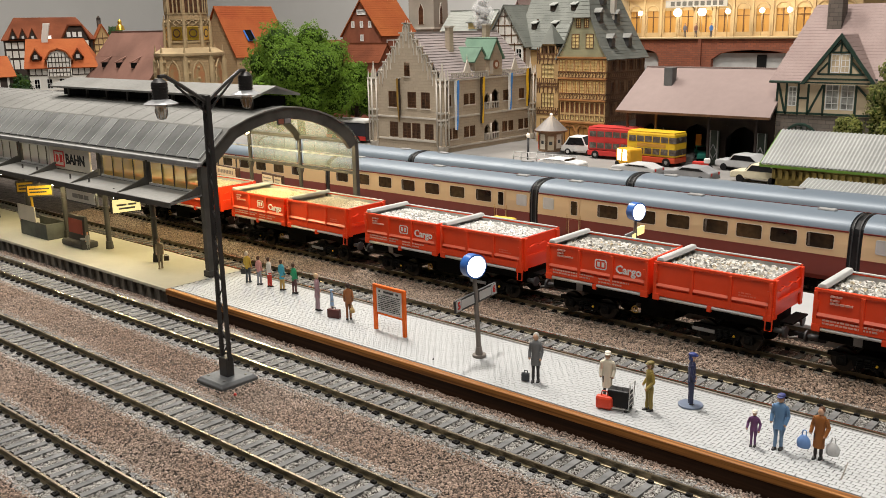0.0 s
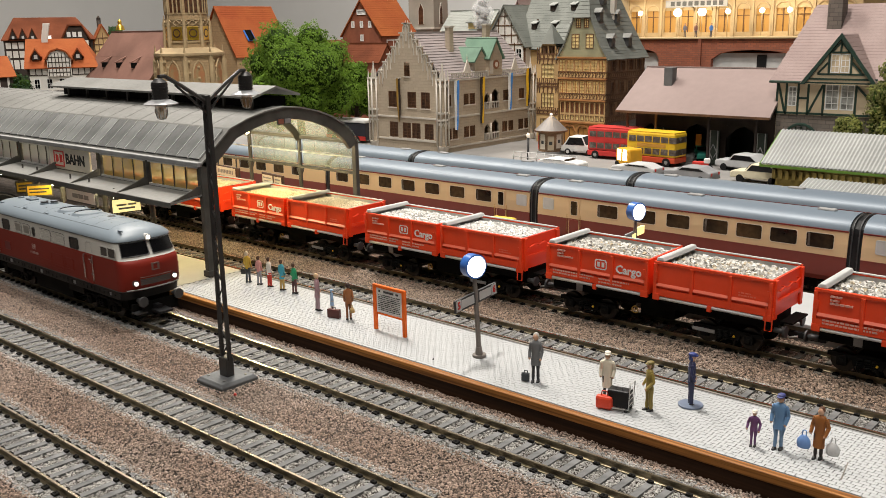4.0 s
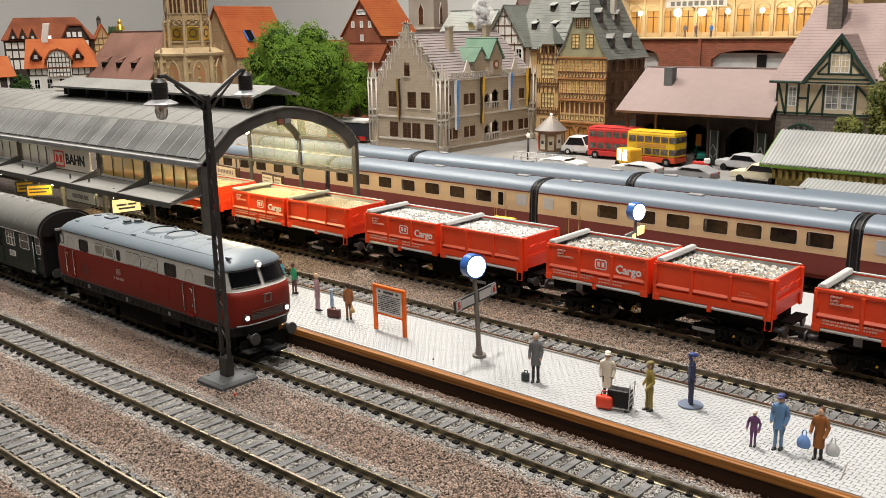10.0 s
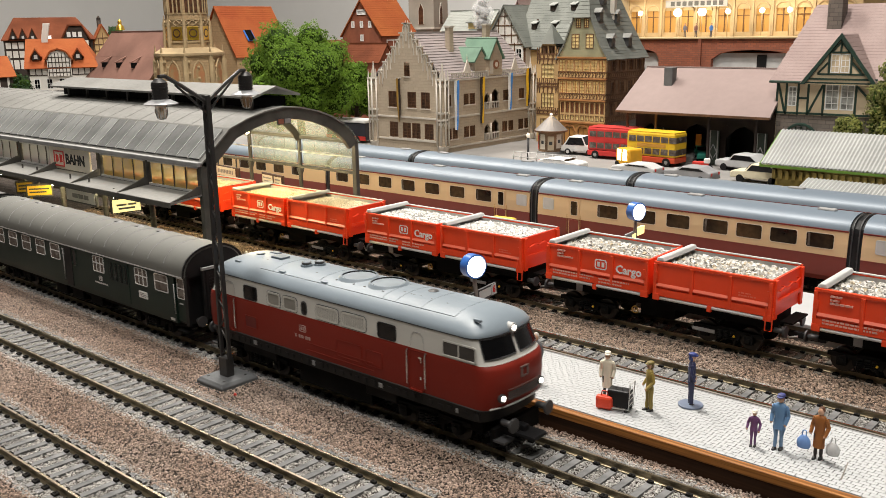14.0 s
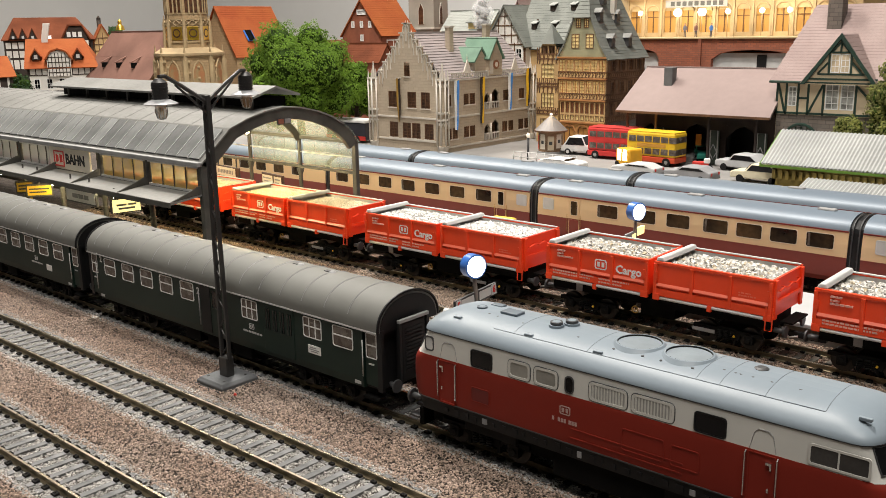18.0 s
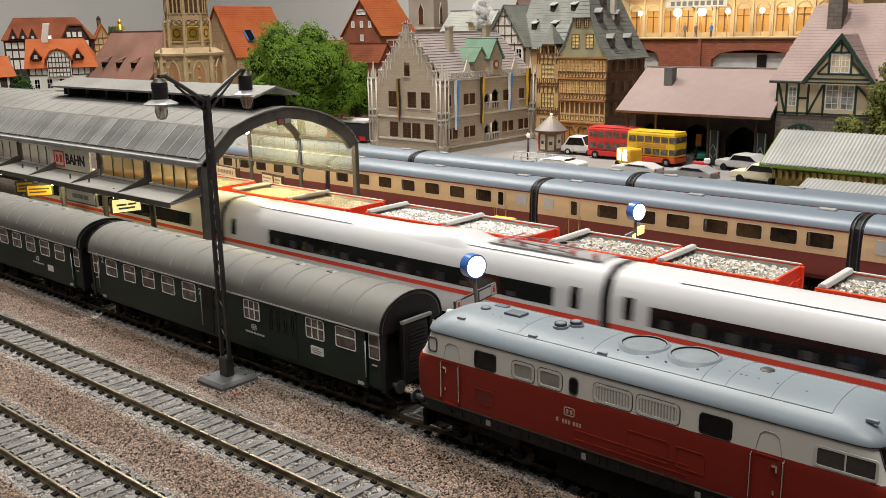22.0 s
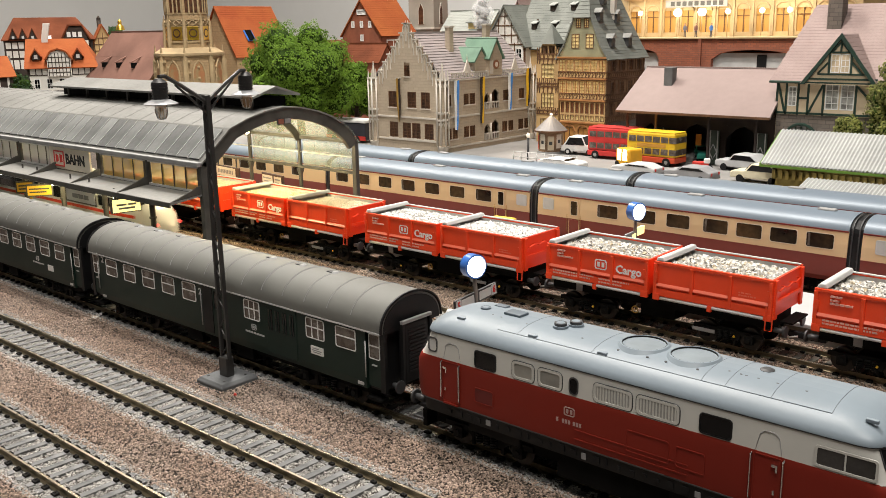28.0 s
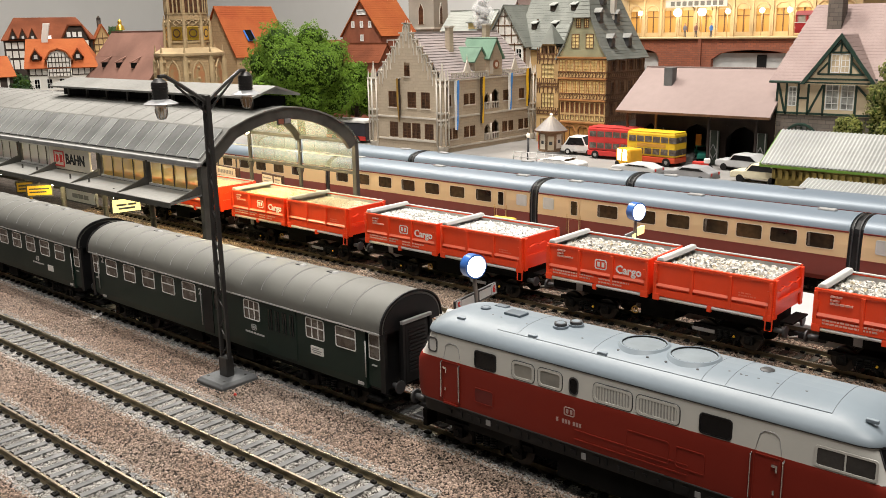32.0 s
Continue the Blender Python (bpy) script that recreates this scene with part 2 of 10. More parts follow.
        for e in b.edges:
            if len(e.link_faces) == 2 and e.calc_face_angle(0.0) > 0.62:
                e.smooth = False
        b.to_mesh(me)
        b.free()
        me.update()
        return me


def part(name, mesh, material, parent, label="", bevel=0.0):
    """Links a mesh as one object under a thing or a part."""
    mats = material if isinstance(material, (list, tuple)) else [material]
    ob = new(name, mesh.data(name, mats) if isinstance(mesh, Mesh) else mesh)
    ob.parent = parent
    if label:
        ob["label"] = label
    if bevel:
        mod = ob.modifiers.new("soft_edges", "BEVEL")
        mod.width, mod.segments, mod.limit_method, mod.angle_limit = bevel * MM, 2, "ANGLE", radians(40)
    return ob


def thing(name, x=0, y=0, z=0, rz=0, label="", category="", group="", kind=""):
    ob = new(name)
    ob.empty_display_size = 0.01
    ob.matrix_basis = pose(x * MM, y * MM, z * MM, 0, 0, rz)
    return tagged(ob, label, category, group, kind)


def solid(name, mesh, material, x=0, y=0, z=0, rz=0, label="", category="", group="", kind="", bevel=0.0):
    ob = part(name, mesh, material, None, "", bevel)
    ob.matrix_basis = pose(x * MM, y * MM, z * MM, 0, 0, rz)
    return tagged(ob, label, category, group, kind)


def lettering(name, text, size, material, parent, m, label="", depth=0.1):
    """Raised letters in the built-in font, turned to a mesh."""
    cu = bpy.data.curves.new(name, "FONT")
    cu.body, cu.size, cu.extrude, cu.align_x, cu.align_y, cu.resolution_u = text, size * MM, depth * MM, "CENTER", "CENTER", 2
    cu.offset = 0.025 * size * MM
    tmp = bpy.data.objects.new(name, cu)
    me = bpy.data.meshes.new_from_object(tmp)
    bpy.data.objects.remove(tmp)
    me.materials.clear()
    me.materials.append(material)
    ob = new(name, me)
    ob.parent = parent
    ob.matrix_basis = m
    if label:
        ob["label"] = label
    return ob


def front(x, y, z):
    """Pose of something flat that faces the near side (-y)."""
    return pose(x * MM, y * MM, z * MM, 90, 0, 0)


# ---------- room ----------
M_ROOM = mat("grey_room_wall", (0.78, 0.78, 0.77), 0.9, var=0.03, scale=4)
# two unseen walls and the ceiling are darkened to cut bounced light
M_DIMWALL = mat("dimmed_unseen_wall", (0.3, 0.29, 0.28), 0.95, var=0.05, scale=4)
M_CEIL = mat("darkened_ceiling", (0.25, 0.25, 0.25), 0.9, var=0.03, scale=4)
M_FLOOR = mat("grey_carpet", (0.13, 0.12, 0.115), 0.95, var=0.15, scale=60, bump=0.5)
RX0, RX1, RY0, RY1, RZ0, RZ1 = -3400, 2600, -2000, 2300, -1000, 1500
solid("wall_north", Mesh().box(RX0, RX1, RY1, RY1 + 100, RZ0, RZ1), M_ROOM, label="plain grey room wall behind the layout", category="wall", kind="structure")
solid("wall_south", Mesh().box(RX0, RX1, RY0 - 100, RY0, RZ0, RZ1), M_DIMWALL, label="plain grey room wall", category="wall", kind="structure")
solid("wall_west", Mesh().box(RX0 - 100, RX0, RY0, RY1, RZ0, RZ1), M_ROOM, label="plain grey room wall", category="wall", kind="structure")
solid("wall_east", Mesh().box(RX1, RX1 + 100, RY0, RY1, RZ0, RZ1), M_DIMWALL, label="plain grey room wall", category="wall", kind="structure")
solid("ceiling", Mesh().box(RX0, RX1, RY0, RY1, RZ1, RZ1 + 100), M_CEIL, label="plain room ceiling, darkened to cut bounced light", category="ceiling", kind="structure")
solid("floor", Mesh().box(RX0, RX1, RY0, RY1, RZ0 - 50, RZ0), M_FLOOR, label="grey carpet floor of the room", category="floor", kind="structure")
solid("ground", Mesh().box(-3000, 2300, 20, 2100, -60, -3.6), M_BED, label="gravelled top board of the model railway", category="ground", kind="structure")
solid("layout_support", Mesh().box(-2950, 2250, 60, 2050, -1000, -60), M_DKGREY, label="dark boxed base under the layout", category="base", kind="structure")

# ---------- tracks ----------
SP = 6.85       # sleeper pitch


def rail_section(y):
    return [(y - 1.1, -2.5), (y + 1.1, -2.5), (y + 1.1, -2.2), (y + 0.3, -1.9), (y + 0.3, -0.7), (y + 0.45, -0.5), (y + 0.45, 0.0), (y - 0.45, 0.0), (y - 0.45, -0.5), (y - 0.3, -0.7), (y - 0.3, -1.9), (y - 1.1, -2.2)]


def sleeper_mesh(m):
    s = Mesh().box(-1.3, 1.3, -14.0, 14.0, -3.8, -2.4)
    for e in (-1, 1):
        for o in (-1, 1):
            s.box(-1.0, 1.0, e * 8.7 + o * 1.75 - 0.65, e * 8.7 + o * 1.75 + 0.65, -2.5, -1.55, 1)
            s.cyl((0.0, e * 8.7 + o * 1.9, -1.6), 0.35, 0.35, "z", 6, 1)
        s.box(-1.2, 1.2, e * 10.8 - 0.9, e * 10.8 + 0.9, -2.5, -1.7, 1)
    return s.data("sleeper", [m, M_CLIP])


def track(y, x0, x1, m, label, pitch=SP):
    t = thing("railway_track", 0, y, 0, 0, label, "railway track", "tracks", "structure")
    for e in (-8.7, 8.7):
        r = part("rail", Mesh().prism(rail_section(e), "x", x0, x1), [M_RAILSIDE, M_RAIL], t, "worn nickel-silver rail")
        for f in r.data.polygons:
            if f.normal.z > 0.9 and f.center.z > -0.0003:
                f.material_index = 1
    me = sleeper_mesh(m)
    x = x0
    while x < x1:
        s = part("sleeper", me, None, t)
        s.location.x = x * MM
        x += pitch
    return t


Y1, Y2, Y3, Y0, YF, YT = 241.9, 184.1, 130.1, 338.5, 394.0, 503.0
track(Y1, -261.0 - SP * 100, 60, M_SLEEPER, "model track with grey sleepers in pale gravel")
track(Y2, -310.6 - SP * 26, -100, M_SLEEPER, "model track with grey sleepers in pale gravel")
track(Y3, -310.0 - SP * 12, -180, M_SLEEPER, "model track with grey sleepers in pale gravel")
track(Y0, -261.0 - SP * 110, 0, M_SLEEPER, "model track with grey sleepers behind the platform")
track(YF, -261.0 - SP * 70, 0, M_SLEEPER_OLD, "model track with dark sleepers under the freight train")
track(YT, -760, 100, M_SLEEPER_OLD, "model track under the cream and maroon train", SP * 2)
track(YT + 57, -720, 100, M_SLEEPER_OLD, "model track under the far silver-roofed train", SP * 3)
for yy, xa, xb in ((Y1, -261.0 - SP * 100, 60), (Y0, -261.0 - SP * 110, 0)):
    far = Mesh()
    for e in (-8.7, 8.7):
        for a, b in ((-2990, xa), (xb, 2290)):
            far.prism(rail_section(e), "x", a, b)
    solid("rail_extension", far, M_RAILSIDE, 0, yy, 0, label="plain rails that run on along the layout", category="rails", kind="structure")

# ---------- ballast ----------


def gravel(name, strips, size, density, material, label, ties=()):
    """Loose chips over plan rectangles (x0, x1, y0, y1, z), as one heap of many small stones."""
    rng = np.random.default_rng(len(name) * 7 + len(strips))
    base = np.array([(1, 0, 0), (0, 1, 0), (-1, 0, 0), (0, -1, 0), (0, 0, 1), (0, 0, -1)], float)
    tri = np.array([(0, 1, 4), (1, 2, 4), (2, 3, 4), (3, 0, 4), (1, 0, 5), (2, 1, 5), (3, 2, 5), (0, 3, 5)])
    cs = []
    for x0, x1, y0, y1, z in strips:
        k = int((x1 - x0) * (y1 - y0) * density)
        cs.append(np.column_stack([rng.uniform(x0, x1, k), rng.uniform(y0, y1, k), z + rng.uniform(-0.25, 0.45, k)]))
    c = np.vstack(cs)
    for yc, x0 in ties:
        off = np.abs((c[:, 0] - x0 + SP / 2) % SP - SP / 2)
        d = np.abs(c[:, 1] - yc)
        c = c[~(((d < 8.7) & (off < 1.7)) | ((d < 11.9) & (off < 1.3)))]
        c = c[~((np.abs(np.abs(c[:, 1] - yc) - 8.7) < 0.9))]
    k = len(c)
    pts = base[None] * rng.uniform(0.5, 1.25, (k, 6, 1)) * size * rng.uniform(0.6, 1.25, (k, 1, 1)) + rng.normal(0, 0.12 * size, (k, 6, 3))
    q = rng.normal(size=(k, 4))
    q /= np.linalg.norm(q, axis=1)[:, None]
    w, x, y, z = q.T
    R = np.stack([1 - 2 * (y * y + z * z), 2 * (x * y - z * w), 2 * (x * z + y * w), 2 * (x * y + z * w), 1 - 2 * (x * x + z * z), 2 * (y * z - x * w), 2 * (x * z - y * w), 2 * (y * z + x * w), 1 - 2 * (x * x + y * y)], 1).reshape(k, 3, 3)
    pts = np.einsum("kij,knj->kni", R, pts)
    pts[:, :, 2] *= 0.7
    v = (pts + c[:, None]).reshape(-1, 3) * MM
    f = (tri[None] + 6 * np.arange(k)[:, None, None]).reshape(-1, 3)
    me = bpy.data.meshes.new(name)
    me.from_pydata(v.tolist(), [], f.tolist())
    me.materials.append(material)
    return tagged(new(name, me), label, "gravel", "", "stuff")


TIES = ((Y1, -261.0), (Y2, -310.6), (Y3, -310.0), (Y0, -261.0))
gravel("ballast", [(-400, -225, 113, 147, -2.95), (-500, -180, 167, 201.5, -2.95), (-680, -80, 224.5, 259.5, -2.95), (-440, -60, 321, 356, -2.95)], 0.43, 4.0, M_STONE_GREY, "pale grey gravel packed between and beside the sleepers", TIES)
gravel("ballast", [(-360, -225, 92, 115, -3.0), (-500, -200, 144, 169, -2.8), (-600, -120, 198, 227, -2.8), (-680, -80, 257, 264, -3.0)], 0.47, 2.7, M_STONE_BROWN, "reddish brown gravel between the tracks")
gravel("ballast", [(-740, -440, 314, 354, -3.0), (-440, -60, 314, 322, -3.0), (-740, -60, 354, 417, -2.9)], 0.55, 2.0, M_STONE_TAN, "tan gravel round the tracks behind the platform", ((Y0, -261.0), (YF, -261.0)))

# ---------- platforms ----------
PZ = 6.0
PX = -438.0     # where the paved platform meets the old one
pl = thing("platform_paved", 0, 0, 0, 0, "pale grey brick-paved platform with a varnished wooden edge", "platform", "", "structure")
part("platform_body", Mesh().box(PX, 90, 266.5, 313.5, -4.2, PZ - 0.35), M_PAVE_JOINT, pl)
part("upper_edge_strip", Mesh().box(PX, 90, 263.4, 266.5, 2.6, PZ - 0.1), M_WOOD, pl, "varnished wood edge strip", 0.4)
# the lower strip is much darker than the upper one
part("lower_edge_strip", Mesh().box(PX, 90, 264.2, 266.5, -4.2, 2.5), M_WOOD_LOWER, pl, "lower wood edge strip, darker than the upper one", 0.3)
part("rear_edge", Mesh().box(PX, 90, 313.5, 314.6, -4.2, PZ - 0.1), M_PLATEDGE, pl)

old = thing("platform_old", 0, 0, 0, 0, "older smooth pale yellow platform under the station hall", "platform", "", "structure")
part("deck", Mesh().box(-1100, PX - 0.3, 264.0, 315.0, PZ - 2.0, PZ - 0.2), M_PLAT, old, "", 0.3)
foot = Mesh().box(-1100, PX - 0.3, 267.0, 314.0, -4.2, PZ - 2.0)
x = -1096
while x < PX - 4:
    foot.box(x, x + 3.2, 265.0, 267.2, -4.2, PZ - 2.0)
    x += 9.5
part("pier_wall", foot, M_PLATEDGE, old, "dark stone platform side with piers")
p2 = thing("platform_far", 0, 0, 0, 0, "grey platform between the freight train and the express", "platform", "", "structure")
part("deck", Mesh().box(-1100, 260, 417, 470, PZ - 2.0, PZ), M_PAVE, p2, "", 0.3)
part("side_wall", Mesh().box(-1100, 260, 419, 468, -4.2, PZ - 2.0), M_PLATEDGE, p2)

# ---------- figures ----------
SKIN = (0.6, 0.36, 0.24)
figure_paint = {}


def paint(c):
    if c not in figure_paint:
        figure_paint[c] = mat("figure_paint", c, 0.55, var=0.08, scale=400)
    return figure_paint[c]


def figure(x, y, h, rz, coat, legs, hair, label, long=0.0, hat=None, arm=0.25, stride=0.5, bag=None, lean=0.0, bulk=1.0):
    """A small painted plastic figure, one mesh."""
    k = h / 20.0
    M = Mesh()
    cols = [coat, legs, hair, SKIN, bag or (0.02, 0.02, 0.02), hat or hair]

    def ring(cx, cy, z, a, b, n=10):
        return [(k * 0.86 * (bulk if z > 7 and z < 17 else 1.0) * (cx + a * math.cos(2 * math.pi * j / n)), k * (cy + b * math.sin(2 * math.pi * j / n)), k * z) for j in range(n)]
    for e in (-1, 1):
        o = e * stride
        M.loft([ring(e * 1.0, o, 0.6, 0.55, 0.6), ring(e * 1.0, o * 0.85, 2.6, 0.75, 0.8), ring(e * 1.0, o * 0.6, 4.9, 0.7, 0.78), ring(e * 0.98, o * 0.3, 7.4, 0.95, 1.05), ring(e * 0.95, 0.1, 9.8, 1.1, 1.2)], 1)
        M.loft([ring(e * 1.1, o - 0.5, 0.0, 0.8, 1.5), ring(e * 1.1, o - 0.4, 0.5, 0.8, 1.4), ring(e * 1.1, o, 1.0, 0.6, 0.7)], 4 if not bag else 1)
    low = 9.0 - 5.5 * long
    M.loft([ring(0, 0, low, 2.0 + 0.6 * long, 1.45 + 0.5 * long), ring(0, 0, 10.2, 1.95, 1.35), ring(0, lean * 0.3, 11.8, 1.75, 1.25), ring(0, lean * 0.5, 13.8, 2.05, 1.45), ring(0, lean, 15.6, 2.2, 1.3), ring(0, lean, 16.5, 1.7, 1.1), ring(0, lean, 17.0, 0.75, 0.75), ring(0, lean, 17.6, 0.6, 0.6)], 0)
    for e in (-1, 1):
        sh, el, ha = (e * 1.72 * bulk, lean, 15.5), (e * (2.0 * bulk + arm), 0.35, 12.5), (e * (1.75 * bulk + 1.4 * arm), -0.8 - (2.0 + e * 0.9) * arm, 9.9)
        M.tube([k * q for q in sh], [k * q for q in el], 0.72 * k * bulk, 7, 0, 0.66 * k * bulk)
        M.ball([k * q for q in sh], 0.74 * k, 7, 0)
        M.ball([k * q for q in el], 0.62 * k, 7, 0)
        M.tube([k * q for q in el], [k * q for q in ha], 0.66 * k * bulk, 7, 0, 0.5 * k * bulk)
        M.ball([k * q for q in ha], 0.55 * k, 6, 3, 1.2)
    M.ball((0, k * (lean - 0.15), k * 18.4), 1.12 * k, 10, 3, 1.3, 7)
    M.ball((0, k * (lean + 0.3), k * (18.2 if hat else 18.7)), (1.2 if hat else 1.26) * k, 10, 2, 1.0 if hat else 1.2, 7)
    if hat:
        M.loft([ring(0, lean - 0.3, 19.15, 1.45, 1.8), ring(0, lean - 0.25, 19.35, 1.5, 1.75), ring(0, lean, 19.5, 1.55, 1.55), ring(0, lean + 0.1, 20.0, 1.4, 1.4), ring(0, lean + 0.1, 20.3, 0.8, 0.8)], 5)
    if bag:
        dz, sd = (-5.2, -1) if h > 20 else (-0.6, 1)
        M.loft([[(k * sd * (2.4 + x), k * (-0.9 + y * w), k * (z + dz)) for x, y in ((0, -0.85), (2.9, -0.85), (3.1, 0), (2.9, 0.85), (0, 0.85), (-0.2, 0))] for z, w in ((5.6, 0.8), (6.0, 1.0), (8.2, 1.0), (8.7, 0.7))], 4, False)
        M.path([(k * sd * 3.0, k * -0.9, k * (8.6 + dz)), (k * sd * 3.1, k * -0.9, k * (9.7 + dz)), (k * sd * 4.3, k * -0.9, k * (9.7 + dz)), (k * sd * 4.4, k * -0.9, k * (8.6 + dz))], 0.22 * k, 5, 4)
    return solid("miniature_figure", M, [paint(c) for c in cols], x, y, PZ, rz, label, "figurine", "platform figures")


figure(-411.8, 300.4, 18, 200, (0.5, 0.33, 0.04), (0.05, 0.06, 0.07), (0.55, 0.5, 0.42), "painted figure in a mustard jumper carrying a black case", bag=(0.02, 0.02, 0.02))
figure(-402.9, 301.4, 16.5, 190, (0.62, 0.3, 0.28), (0.28, 0.29, 0.33), (0.07, 0.03, 0.015), "painted figure in a pink top and grey trousers")
figure(-394.7, 302.1, 16.8, 170, (0.75, 0.72, 0.68), (0.65, 0.05, 0.03), (0.05, 0.02, 0.015), "painted figure in a white blouse and red skirt", long=0.1)
figure(-383.8, 302.0, 17.2, 185, (0.06, 0.37, 0.5), (0.5, 0.33, 0.09), (0.07, 0.03, 0.015), "painted figure in a turquoise jacket and tan trousers", long=0.25)
figure(-373.3, 301.9, 16.8, 180, (0.02, 0.3, 0.13), (0.11, 0.04, 0.04), (0.06, 0.025, 0.015), "painted figure in a green top and dark red trousers")
figure(-340.2, 289.3, 19.4, 140, (0.42, 0.25, 0.28), (0.4, 0.27, 0.3), (0.6, 0.42, 0.24), "painted figure in a dusty pink dress", long=0.3)
figure(-334.5, 293.8, 11, 150, (0.3, 0.45, 0.66), (0.5, 0.4, 0.36), (0.35, 0.5, 0.68), "small painted child figure in pale blue", long=0.7, hat=(0.32, 0.48, 0.68))
figure(-316.9, 288.9, 18.6, 225, (0.3, 0.11, 0.035), (0.25, 0.09, 0.03), (0.04, 0.02, 0.015), "painted figure in a brown suit")
figure(-199.3, 280.1, 20.4, 20, (0.15, 0.155, 0.16), (0.03, 0.03, 0.033), (0.5, 0.48, 0.44), "painted figure in a grey overcoat with a dark bag", long=0.35, bag=(0.03, 0.035, 0.04), bulk=1.08)
figure(-168.4, 283.0, 18.8, 20, (0.74, 0.68, 0.55), (0.05, 0.04, 0.035), (0.75, 0.7, 0.6), "painted figure in a cream coat and cap behind a trolley", long=0.7, bulk=1.22, hat=(0.75, 0.7, 0.6))
figure(-150.7, 283.1, 19, -40, (0.31, 0.23, 0.05), (0.3, 0.22, 0.05), (0.14, 0.09, 0.03), "painted figure in an olive khaki uniform", arm=0.6, long=0.15, bulk=1.12, hat=(0.2, 0.15, 0.04))
figure(-141.1, 296.9, 20.4, 120, (0.025, 0.03, 0.09), (0.025, 0.03, 0.08), (0.03, 0.05, 0.2), "painted railway guard figure in dark blue on a round stand", stride=0.15, hat=(0.03, 0.05, 0.22))
figure(-109.6, 278.8, 12.8, 10, (0.16, 0.06, 0.17), (0.14, 0.05, 0.15), (0.72, 0.62, 0.5), "small painted child figure in purple with a pale cap", arm=0.8, bulk=1.15, hat=(0.72, 0.65, 0.55))
figure(-102.4, 281.9, 19.4, 0, (0.13, 0.26, 0.46), (0.16, 0.27, 0.42), (0.04, 0.05, 0.16), "painted figure in blue jacket and blue jeans", long=0.25, bulk=1.2, hat=(0.05, 0.06, 0.2))
figure(-89.8, 283.2, 17.8, -5, (0.3, 0.105, 0.02), (0.03, 0.02, 0.02), (0.1, 0.04, 0.02), "painted figure in a rust brown coat with two bags", long=0.8, arm=0.45, bulk=1.22)
figure(-480.0, 287.3, 18.5, 60, (0.36, 0.28, 0.18), (0.34, 0.27, 0.17), (0.3, 0.22, 0.13), "unpainted tan figure standing in the hall", stride=0.9, bag=(0.12, 0.08, 0.04))
figure(-562.0, 285.0, 11.5, 60, (0.3, 0.3, 0.28), (0.25, 0.25, 0.24), (0.5, 0.3, 0.05), "grey seated figure beside the column", long=0.6)
figure(-648.0, 283.0, 20, 40, (0.18, 0.19, 0.2), (0.2, 0.2, 0.2), (0.05, 0.04, 0.03), "grey painted figure near the stairwell")
stand = Mesh().cyl((0, 0, 0.05), 4.6, 0.7, "z", 24)
solid("figure_stand", stand, mat("blue_grey_stand", (0.16, 0.2, 0.28), 0.4), -141.1, 296.9, PZ, label="round blue-grey disc under the guard figure", category="stand", bevel=0.2)

case = thing("suitcase", -325.0, 286.5, PZ, 15, "dark red-brown suitcase standing on the platform", "suitcase")
part("case_body", Mesh().box(-3.4, 3.4, -1.2, 1.2, 0, 4.5), mat("maroon_case", (0.09, 0.02, 0.015), 0.5), case, "", 0.4)
part("handle", Mesh().path([(-1.0, 0, 4.4), (-0.9, 0, 5.2), (0.9, 0, 5.2), (1.0, 0, 4.4)], 0.2), M_BLACK, case)
bagm = Mesh().loft([[(r * math.cos(a) * 1.15, r * math.sin(a) * 0.75, z) for a in [2 * math.pi * j / 12 for j in range(12)]] for r, z in ((0.9, 0.0), (1.7, 0.4), (2.0, 1.6), (1.8, 3.0), (1.1, 4.1), (0.7, 4.5))])
bagm.path([(-0.7, 0, 4.3), (-0.5, 0, 6.2), (0.5, 0, 6.2), (0.7, 0, 4.3)], 0.22)
shop = solid("shopping_bag", bagm, paint((0.16, 0.3, 0.62)), -93.9, 281.2, PZ + 3.2, label="blue carrier bag beside the rust brown figure", category="bag")
solid("shopping_bag", bagm, paint((0.6, 0.6, 0.6)), -84.9, 281.8, PZ + 3.0, label="pale grey carrier bag beside the rust brown figure", category="bag")
hb = solid("hand_bag", bagm, paint((0.45, 0.3, 0.12)), -312.8, 287.4, PZ + 4.6, label="tan bag held by the brown suited figure", category="bag")
hb.scale = (0.7, 0.7, 0.6)

tr = thing("luggage_trolley", -160.5, 277.6, PZ, 12, "grey wire luggage trolley loaded with bags", "trolley")
fr = Mesh()
for e in (-2.9, 2.9):
    fr.path([(-4.5, e, 1.0), (5.0, e, 1.3), (5.4, e, 11.0)], 0.22)
for q in (-4.0, -1.5, 1.0, 3.5):
    fr.tube((q, -2.9, 1.15), (q, 2.9, 1.15), 0.18)
for q in (3.0, 5.0, 7.0, 9.0, 11.0):
    fr.tube((5.1 + q * 0.027, -2.9, q), (5.1 + q * 0.027, 2.9, q), 0.18)
part("wire_frame", fr, M_LTGREY, tr)
for a in (-3.5, 4.0):
    for e in (-2.6, 2.6):
        part("wheel", Mesh().cyl((a, e - 0.3, 0.75), 0.75, 0.6, "y", 10), M_DKGREY, tr)
lug = thing("black_suitcase", -159.8, 277.6, PZ + 1.4, 12, "black suitcase lying on the luggage trolley", "suitcase")
part("case_body", Mesh().box(-4.0, 4.4, -2.6, 2.6, 0, 6.6), M_BLACK, lug, "", 0.7)
part("handle", Mesh().path([(-1, -1, 6.6), (-1, -1, 7.4), (1.4, -1, 7.4), (1.4, -1, 6.6)], 0.22), M_DKGREY, lug)
